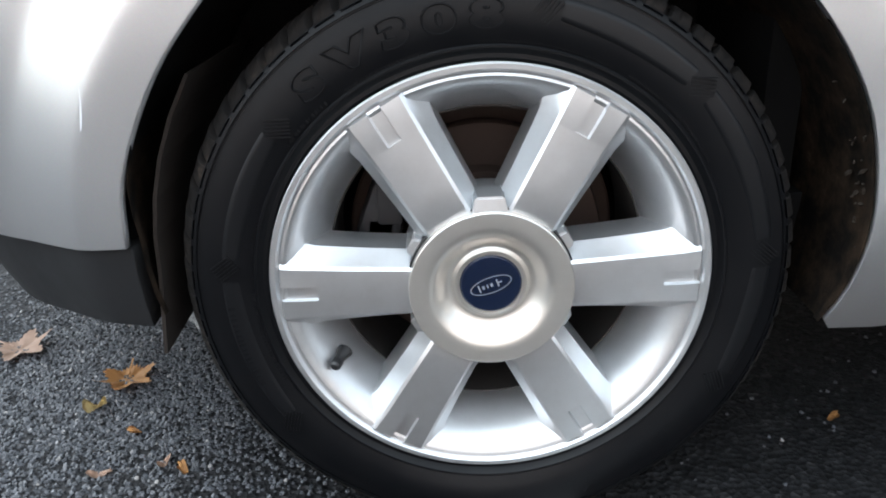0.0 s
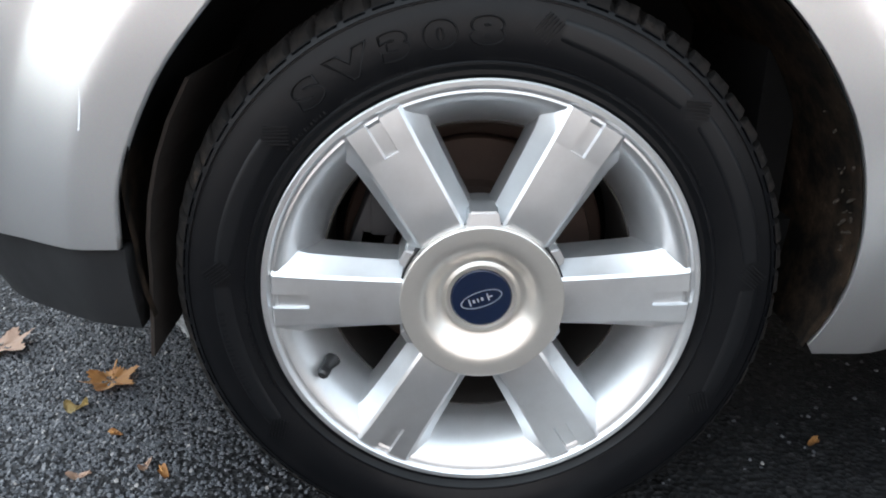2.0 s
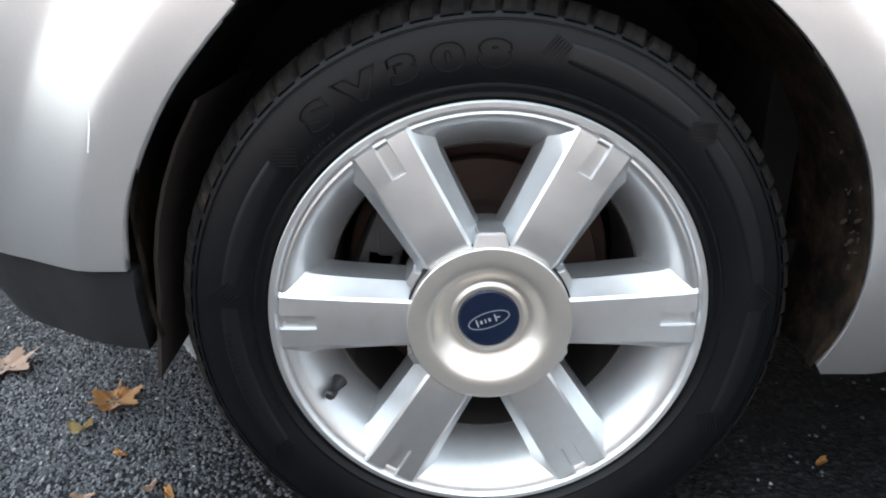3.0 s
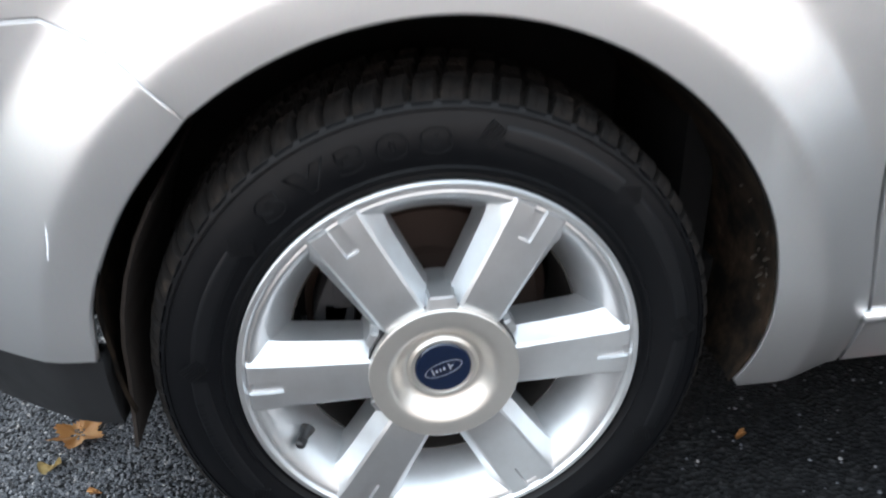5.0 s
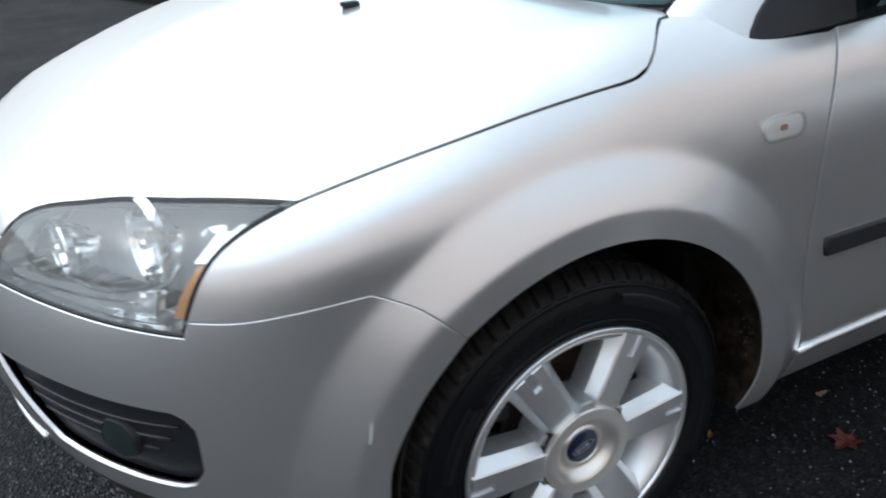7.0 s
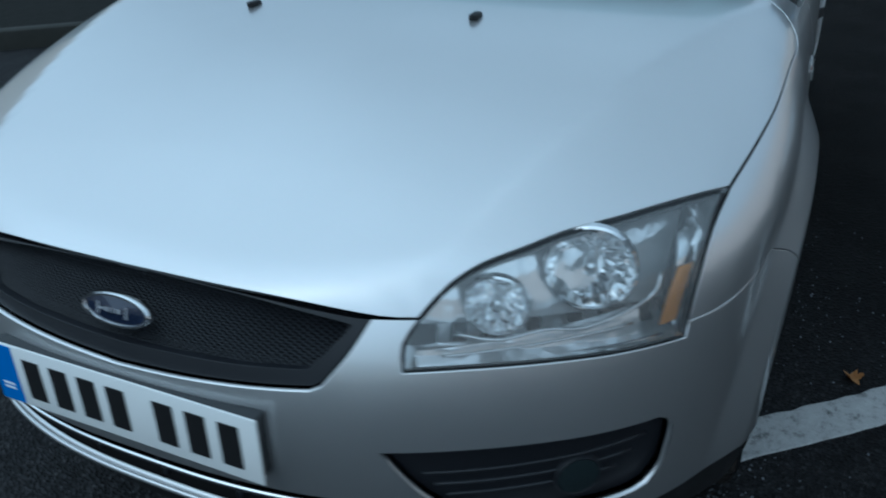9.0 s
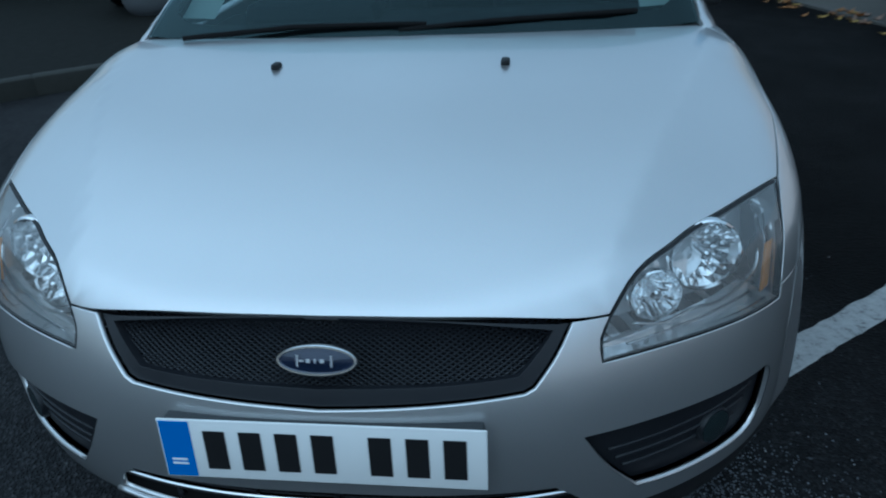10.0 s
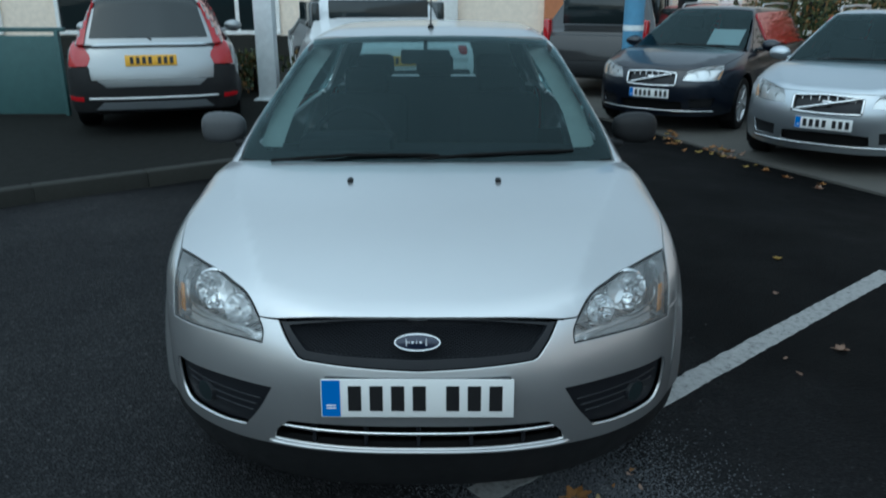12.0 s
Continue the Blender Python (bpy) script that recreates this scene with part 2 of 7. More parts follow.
LINE = shader("worn_white_line", (0.55, 0.55, 0.54), 0.75)
wear = ramp(LINE, noise_tex(LINE, 26.0, 8, 0.75), [(0.34, (0.07, 0.07, 0.07)), (0.47, (0.26, 0.26, 0.257)), (0.8, (0.36, 0.36, 0.355))])
wire(LINE, wear, "Base Color")
bump(LINE, voronoi_tex(LINE, 120.0), 0.5, 0.004)


# ---- mesh tools ----
def mesh(name, verts, faces, normals=None, smooth=True):
    me = bpy.data.meshes.new(name)
    me.from_pydata([tuple(v) for v in verts], [], [tuple(int(i) for i in f) for f in faces])
    if smooth:
        me.shade_smooth()
    if normals is not None:
        me.normals_split_custom_set_from_vertices([tuple(n) for n in normals])
    return me


def part(name, data, material, parent=None, label="", kind=""):
    """One mesh object under a thing or a part."""
    if isinstance(data, bmesh.types.BMesh):
        me = bpy.data.meshes.new(name)
        data.to_mesh(me)
        data.free()
        data = me
    if not data.materials:
        data.materials.append(material)
    ob = new(name, data)
    ob.parent = parent
    return tagged(ob, label, kind=kind)


def thing(name, label, category, m=None, group="", kind=""):
    ob = new(name)
    ob.empty_display_size = 0.1
    if m is not None:
        ob.matrix_world = m
    return tagged(ob, label, category, group, kind)


def box(bm, cx, cy, cz, sx, sy, sz, bevel=0.0, m=None, segments=2):
    made = bmesh.ops.create_cube(bm, size=1.0, matrix=(m or Matrix()) @ Matrix.Translation((cx, cy, cz)) @ Matrix.Diagonal((sx, sy, sz, 1)))
    if bevel:
        edges = list({e for v in made["verts"] for e in v.link_edges})
        bmesh.ops.bevel(bm, geom=edges, offset=bevel, segments=segments, profile=0.5, affect="EDGES")
    return bm


def boxed(*args, **kw):
    return box(bmesh.new(), *args, **kw)


def smooth_bm(bm, angle=35):
    for f in bm.faces:
        f.smooth = True
    for e in bm.edges:
        if len(e.link_faces) == 2 and e.calc_face_angle(0) > radians(angle):
            e.smooth = False
    return bm


def lathe(profile, steps, wave=None, closed=False):
    """Turned about the local y axis; profile rows are (radius, y)."""
    a = np.arange(steps) * 2 * np.pi / steps
    rows = []
    for r, y in profile:
        rr = np.full(steps, float(r)) if wave is None else wave(r, y, a)
        rows.append(np.stack([rr * np.cos(a), np.full(steps, float(y)), rr * np.sin(a)], 1))
    verts = np.concatenate(rows)
    faces = []
    n = len(profile)
    for i in range(n if closed else n - 1):
        j = (i + 1) % n
        for k in range(steps):
            l = (k + 1) % steps
            faces.append((i * steps + k, i * steps + l, j * steps + l, j * steps + k))
    return verts, faces


def turned(name, profile, steps, **kw):
    v, f = lathe(profile, steps, **kw)
    bm = bmesh.new()
    me = mesh(name, v, f)
    bm.from_mesh(me)
    bpy.data.meshes.remove(me)
    bmesh.ops.recalc_face_normals(bm, faces=bm.faces)
    return smooth_bm(bm, 32)


def spline(points, step):
    """A smooth open line through the points, in equal steps."""
    p = np.array(points, float)
    if len(p) > 2:
        q = np.vstack([2 * p[0] - p[1], p, 2 * p[-1] - p[-2]])
        out = []
        for i in range(1, len(q) - 2):
            t = np.linspace(0, 1, 24, endpoint=False)[:, None]
            a, b, c, d = q[i - 1:i + 3]
            out.append(0.5 * (2 * b + (c - a) * t + (2 * a - 5 * b + 4 * c - d) * t ** 2 + (3 * b - a - 3 * c + d) * t ** 3))
        p = np.vstack(out + [p[-1:]])
    d = np.r_[0, np.cumsum(np.linalg.norm(np.diff(p, axis=0), axis=1))]
    n = max(2, int(round(d[-1] / step)) + 1)
    s = np.linspace(0, d[-1], n)
    return np.stack([np.interp(s, d, p[:, k]) for k in range(p.shape[1])], 1)


def inside(poly, pts):
    x, y = pts[:, 0][:, None], pts[:, 1][:, None]
    x0, y0 = poly[:, 0], poly[:, 1]
    x1, y1 = np.roll(x0, -1), np.roll(y0, -1)
    with np.errstate(divide="ignore", invalid="ignore"):
        cross = ((y0 > y) != (y1 > y)) & (x < (x1 - x0) * (y - y0) / (y1 - y0) + x0)
    return cross.sum(1) % 2 == 1


def inset(poly, d):
    nxt, prv = np.roll(poly, -1, 0), np.roll(poly, 1, 0)
    area = 0.5 * np.sum(poly[:, 0] * nxt[:, 1] - nxt[:, 0] * poly[:, 1])
    def left(v):
        n = np.stack([-v[:, 1], v[:, 0]], 1)
        return n / (np.linalg.norm(n, axis=1, keepdims=True) + 1e-12)
    n = left(nxt - poly) + left(poly - prv)
    n /= np.maximum(np.linalg.norm(n, axis=1, keepdims=True), 0.6)
    return poly + n * d * np.sign(area)


# ---- a car's skin as one smooth surface, from which panels are cut ----
def smax(a, b, k):
    h = np.maximum(k - np.abs(a - b), 0) / k
    return np.maximum(a, b) + h * h * k / 4


def swell(d, e):
    return 0.5 * (d + np.sqrt(d * d + e * e))


HATCH = dict(W0=0.879, nose=-0.905, H0=1.012, Hq=0.232, yc=0.45, tail=3.44, base=2.64, arch=0.335, flare=0.032, lean=1.45,
             roof=1.475, screen=0.12, rear=3.30, slope=0.75, fall=0.04, gw=0.825)
ESTATE = dict(W0=0.915, nose=-0.93, H0=1.00, Hq=0.17, yc=0.50, tail=3.86, base=2.81, arch=0.345, flare=0.016, lean=1.2,
              roof=1.53, screen=0.28, rear=3.78, slope=0.42, fall=0.02, gw=0.84)


def lower(p):
    def f(x, y, z):
        ay = np.abs(y)
        r = np.minimum(np.hypot(x - 0.005, z - p["arch"]), np.hypot(x - p["base"] - 0.005, z - p["arch"]))
        tuck = np.clip((x + 0.5) / 0.25, 0.167, 1)
        w = p["W0"] - 1.0 * np.maximum(z - 0.74, 0) ** 2 - 1.5 * tuck * np.maximum(0.40 - z, 0) ** 2 - 0.35 * np.maximum(-x - 0.1, 0) ** 2
        w = w - 0.10 * np.maximum(x - p["tail"] + 1.0, 0) ** 2
        w = w + p["flare"] * (swell(0.497 - r, 0.009) - swell(0.420 - r, 0.006)) / 0.077
        side = ay - w
        e = ay - np.minimum(p["yc"] - 0.015 + 0.36 * np.maximum(x + 0.764, -0.1), 0.76)
        ramp_in = np.clip((x + 0.02) / 0.22, 0, 1)
        fallaway = 0.36 * (1 - 0.92 * ramp_in * ramp_in * (3 - 2 * ramp_in))
        hood = p["H0"] - p["Hq"] * np.maximum(0.15 - x, 0) ** 2 + 0.02 * np.clip((x - 0.5) / 3, 0, 1)
        top = z - (hood - 0.03 * ay ** 2 - fallaway * swell(e, 0.006))
        dz = z - 0.56
        front = p["nose"] + 0.60 * ay ** 2.65 + np.where(dz > 0, p["lean"], 0.9) * dz * dz - x
        rear = x - (p["tail"] - 0.6 * (z - 0.55) ** 2 - 0.24 * ay ** 2.8)
        v = smax(smax(side, top, 0.10), smax(smax(side, front, 0.10), top, 0.03), 0.02)
        return smax(v, rear, 0.12)
    return f


def upper(p):
    def g(x, y, z):
        ay = np.abs(y)
        side = ay - (p["gw"] - 0.46 * (z - 0.94) - 0.10 * (z - 0.94) ** 2 - 0.012 * (x - 1.3) ** 2)
        roof = z - (p["roof"] - p["fall"] * (x - 1.75) ** 2 - 0.06 * ay ** 2)
        front = (p["screen"] + 0.21 * ay ** 2 + (z - 1.003) * 2.02 - x) * 0.44
        rear = (x - (p["rear"] - 0.15 * ay ** 2 - (z - 1.0) * p["slope"])) * 0.8
        v = smax(smax(side, roof, 0.10), smax(front, roof, 0.10), 0.03)
        return smax(smax(v, smax(side, front, 0.07), 0.02), rear, 0.08)
    return g


def to_uv(mode, P, cx):
    P = np.atleast_2d(np.array(P, float))
    if P.shape[1] == 2:
        return P
    if mode == "y":
        return P[:, [0, 2]]
    if mode == "z":
        return P[:, [0, 1]]
    if mode in ("x", "b"):
        return P[:, [1, 2]]
    sign = -1 if mode == "nose" else 1
    return np.stack([np.arctan2(P[:, 1], sign * (P[:, 0] - cx)) * 0.8, P[:, 2]], 1)


def rays(mode, uv, cx):
    u, v = uv[:, 0], uv[:, 1]
    o = np.zeros(len(u))
    if mode == "y":
        return np.stack([u, o - 1.35, v], 1), np.stack([o, o + 1, o], 1), 1.35
    if mode == "z":
        return np.stack([u, v, o + 2.2], 1), np.stack([o, o, o - 1], 1), 2.0
    if mode == "x":
        return np.stack([o - 2, u, v], 1), np.stack([o + 1, o, o], 1), 5.0
    if mode == "b":
        return np.stack([o + 6, u, v], 1), np.stack([o - 1, o, o], 1), 5.0
    sign = -1 if mode == "nose" else 1
    c, s = sign * np.cos(u / 0.8), np.sin(u / 0.8)
    return np.stack([cx + 1.6 * c, 1.6 * s, v], 1), np.stack([-c, -s, o], 1), 1.55


def snap(f, O, D, far):
    n = 200
    s = np.linspace(0, far, n)
    best, bv = np.zeros(len(O)), np.full(len(O), 9.0)
    lo, hi, done = np.zeros(len(O)), np.zeros(len(O)), np.zeros(len(O), bool)
    for k in range(n):
        v = f(*(O + s[k] * D).T)
        hit = (v < 0) & ~done
        lo[hit], hi[hit] = s[max(k - 1, 0)], s[k]
        done |= hit
        less = v < bv
        best[less], bv[less] = s[k], v[less]
    for _ in range(24):
        mid = 0.5 * (lo + hi)
        neg = f(*(O + mid[:, None] * D).T) < 0
        hi, lo = np.where(neg, mid, hi), np.where(neg, lo, mid)
    return O + np.where(done, hi, best)[:, None] * D


def gradient(f, P):
    e = 1e-3
    g = np.stack([f(*(P + e * np.eye(3)[k]).T) - f(*(P - e * np.eye(3)[k]).T) for k in range(3)], 1)
    return g / (np.linalg.norm(g, axis=1, keepdims=True) + 1e-12)


def mirrored(points):
    p = np.array(points, float).copy()
    p[:, 1 if p.shape[1] == 3 else 0] *= -1
    return p


def outline(segments, mode, step, cx, half):
    """A closed line; half: the given lines run from the middle plane to the middle plane and are mirrored."""
    loop = []
    for seg in segments:
        line = spline(to_uv(mode, seg, cx), step) if len(seg) > 1 else to_uv(mode, seg, cx)
        loop.extend(line[:-1] if len(seg) > 1 else line)
    if half:
        loop.append(to_uv(mode, segments[-1], cx)[-1])
        loop = np.array(loop)
        k = 1 if mode == "z" else 0
        loop[0, k] = loop[-1, k] = 0
        other = loop[1:-1][::-1].copy()
        other[:, k] *= -1
        return np.vstack([loop, other])
    return np.array(loop)


def panel(f, mode, segments, step=0.03, gap=0.0019, depth=0.014, off=0.0, holes=(), half=False, cx=-0.1, flip=False, bead=0.0006, shift=None, extra=None):
    """A sheet cut from the skin f, as verts, faces and normals. off: how deep it lies below the skin. holes: closed lines, already in uv."""
    loops = [inset(outline(segments, mode, step, cx, half), gap)] + [inset(h, -gap) for h in holes]
    lo, hi = loops[0].min(0), loops[0].max(0)
    gx, gy = np.arange(np.floor(lo[0] / step) * step, hi[0], step), np.arange(np.floor(lo[1] / step) * step, hi[1], step)
    grid = np.stack(np.meshgrid(gx, gy, indexing="ij"), -1).reshape(-1, 2)
    ok = inside(loops[0], grid)
    for h in loops[1:]:
        ok &= ~inside(h, grid)
    grid = grid[ok]
    if extra is not None:
        for q in extra:
            grid = grid[np.abs(grid - q).max(1) > 0.3 * step]
        ok = inside(loops[0], extra)
        for h in loops[1:]:
            ok &= ~inside(h, extra)
        grid = np.vstack([grid, extra[ok]])
    rim = np.vstack(loops)
    near = np.full(len(grid), 9.0)
    for q in rim:
        near = np.minimum(near, np.abs(grid - q).max(1))
    grid = grid[near > 0.3 * step]
    edges, at = [], 0
    for l in loops:
        n = len(l)
        edges += [(at + i, at + (i + 1) % n) for i in range(n)]
        at += n
    got = delaunay_2d_cdt([Vector(q) for q in np.vstack([rim, grid])], edges, [], 0, 1e-5)
    uv = np.array([tuple(q) for q in got[0]])
    tri = np.array([t for t in got[2] if len(t) == 3])
    mid = uv[tri].mean(1)
    ok = inside(loops[0], mid)
    for h in loops[1:]:
        ok &= ~inside(h, mid)
    tri = tri[ok]
    used = np.unique(tri)
    new_id = np.full(len(uv), -1)
    new_id[used] = np.arange(len(used))
    uv, tri = uv[used], new_id[tri]
    P = snap(f, *rays(mode, uv, cx))
    N = gradient(f, P)
    P = P - N * off if shift is None else P + np.array(shift)
    a, b, c = P[tri[:, 0]], P[tri[:, 1]], P[tri[:, 2]]
    if (np.einsum("ij,ij->i", np.cross(b - a, c - a), N[tri].mean(1)) < 0).mean() > 0.5:
        tri = tri[:, ::-1]
    if depth:
        P, tri, N = hem(P, tri, N, depth, bead, shift)
    if flip:
        P, N, tri = P * [1, -1, 1], N * [1, -1, 1], [t[::-1] for t in tri]
    return P, [tuple(t) for t in tri], N


def hem(P, tri, N, depth, bead, shift=None):
    """Turns the free edges of a sheet inwards, with a small round."""
    seen = {}
    for t in tri:
        for i, j in ((0, 1), (1, 2), (2, 0)):
            seen[(t[i], t[j])] = True
    free = [e for e in seen if (e[1], e[0]) not in seen]
    out = {}
    for i, j in free:
        o = np.cross(P[j] - P[i], N[i])
        o /= np.linalg.norm(o) + 1e-12
        for k in (i, j):
            out[k] = out.get(k, 0) + o
    ids = list(out)
    at = {k: len(P) + n for n, k in enumerate(ids)}
    o = np.array([out[k] / (np.linalg.norm(out[k]) + 1e-9) for k in ids])
    p, n = P[ids], N[ids]
    b = bead if depth > 0 else 0
    m = len(ids)
    diag = (n + o) / np.linalg.norm(n + o, axis=1, keepdims=True)
    end = p + o * b - n * depth if shift is None else p + np.array(shift) * depth
    P2 = np.vstack([P, p + o * b - n * b if shift is None else p, end])
    N2 = np.vstack([N, diag if bead > 0.001 else (0.25 * n + 0.97 * o), o if depth > 0 else -o])
    faces = [tuple(t) for t in tri]
    for i, j in free:
        a, c = at[i], at[j]
        faces += [(j, i, a, c), (c, a, a + m, c + m)]
    return P2, faces, N2


def on_skin(f, points, step=0.02):
    """The smooth line through the points, laid onto the skin."""
    P = spline(points, step)
    for _ in range(12):
        P = P - (f(*P.T)[:, None] * gradient(f, P)) * 0.9
    return [tuple(q) for q in P]


def skin(name, material, parent, f, mode, segments, label="", both=False, **kw):
    obs = []
    for flip in ((False, True) if both else (False,)):
        P, T, N = panel(f, mode, segments, flip=flip, **kw)
        obs.append(part(name, mesh(name, P, T, N), material, parent, label))
    return obs if both else obs[0]


def ring(cx, cz, r, a0, a1, n=14):
    return [(cx + r * math.cos(radians(a)), cz + r * math.sin(radians(a))) for a in np.linspace(a0, a1, n)]


def rounded(cx, cy, w, h, r, n=5):
    out = []
    for sx, sy, a in ((1, 1, 0), (-1, 1, 90), (-1, -1, 180), (1, -1, 270)):
        for t in np.linspace(a, a + 90, n):
            out.append((cx + sx * (w / 2 - r) + r * math.cos(radians(t)), cy + sy * (h / 2 - r) + r * math.sin(radians(t))))
    return out


def polygon_seg(points):
    """Straight sides between the given points."""
    return [[points[i], points[(i + 1) % len(points)]] for i in range(len(points))]


# ---- wheel ----
def text_lines(word, size, stretch, thick):
    """The outlines of a character as thin raised tubes, middle at the origin, in the xz plane."""
    cu = bpy.data.curves.new("letter", "FONT")
    cu.body, cu.size, cu.fill_mode, cu.bevel_depth, cu.bevel_resolution, cu.resolution_u = word, size, "NONE", thick, 0, 4
    cu.align_x, cu.offset = "CENTER", 0.0022
    ob = new("letter", cu)
    bpy.context.view_layer.update()
    me = bpy.data.meshes.new_from_object(ob.evaluated_get(bpy.context.evaluated_depsgraph_get()))
    bpy.data.objects.remove(ob)
    bpy.data.curves.remove(cu)
    me.transform(Matrix(((stretch, 0, 0, 0), (0, 0, 1, 0), (0, 1, 0, -size * 0.35), (0, 0, 0, 1))))
    return me


NOTCH_FOOT = 0.3076


def tyre_wave(pitches, tread_y):
    def wave(r, y, a):
        rr = np.full(len(a), float(r))
        if r > NOTCH_FOOT:
            ph = (a * pitches / (2 * np.pi) + 7.0 * (y - tread_y)) % 1.0
            cut = np.clip(np.minimum(ph, 1 - ph) / 0.13, 0, 1)
            slit = np.clip(np.abs(ph - 0.52) / 0.05, 0, 1)
            rr -= (0.0075 * (1 - cut ** 4) + 0.0022 * (1 - slit) + 0.0016 * ph) * min(1.0, (r - NOTCH_FOOT) / 0.007)
        return rr
    return wave


# side wall from the bead to the tread: radius, and depth behind the widest plane
TYRE_WALL = [(0.238, 0.0015), (0.2395, -0.0005), (0.2415, -0.0005), (0.243, 0.0012), (0.253, -0.0020), (0.263, -0.0032), (0.273, -0.0030), (0.283, -0.0015), (0.2915, 0.0008), (0.2965, 0.0026), (0.2985, 0.0030),
             (0.2991, 0.0052), (0.3005, 0.0054), (0.3011, 0.0038), (0.3036, 0.0050), (0.3042, 0.0053), (0.3056, 0.0060), (0.3062, 0.0063), (0.3074, 0.0072), (0.3090, 0.0085), (0.3125, 0.0112), (0.3160, 0.0160), (0.3190, 0.0225), (0.3212, 0.0305), (0.3224, 0.0390)]


def wall_y(r, half=0.103):
    return -half + float(np.interp(r, [p[0] for p in TYRE_WALL], [p[1] for p in TYRE_WALL]))


def build_tyre(parent, half=0.103, rim=0.222, steps=720, pitches=68, ground=0.3135):
    """Outer side at -y; the weight of the car flattens the foot."""
    bead = [(rim - 0.006, 0.020), (rim + 0.001, 0.012), (rim + 0.004, 0.008), (rim + 0.008, 0.004), (rim + 0.012, 0.0045)]
    out = [(r, -half + d) for r, d in bead + TYRE_WALL]
    groove = [(0.3228, -half + 0.0445), (0.3158, -half + 0.046), (0.3158, -half + 0.052), (0.3230, -half + 0.0535), (0.3232, -0.016), (0.3160, -0.014), (0.3160, -0.007), (0.3232, -0.005)]
    prof = out + groove
    prof = prof + [(r, -y) for r, y in prof[::-1]]
    v, f = lathe(prof, steps, wave=tyre_wave(pitches, -half))
    # a short slot at the foot of each shoulder block
    a = np.arange(steps) * 2 * np.pi / steps
    ph = (a * pitches / (2 * np.pi) + 0.05) % 1.0
    for i, (r, y) in enumerate(prof[:len(out)]):
        if 0.3050 < r < 0.3060:
            v[i * steps:(i + 1) * steps, 1] += 0.0026 * ((ph > 0.16) & (ph < 0.86))
    r = np.hypot(v[:, 0], v[:, 2])
    foot = np.clip((-v[:, 2] / r - 0.80) / 0.2, 0, 1) ** 2 * np.clip((r - 0.235) / 0.03, 0, 1)
    v[:, 1] += np.sign(v[:, 1]) * 0.007 * foot
    v[:, 2] = np.maximum(v[:, 2], -ground)
    me = mesh("tyre", v, [q[::-1] for q in f])
    me.set_sharp_from_angle(angle=radians(34))
    me.materials.append(RUBBER)
    me.materials.append(TREAD)
    for poly in me.polygons:
        c = poly.center
        if math.hypot(c.x, c.z) > 0.3070:
            poly.material_index = 1
    return part("tyre", me, RUBBER, parent, "black rubber tyre with worn tread blocks")


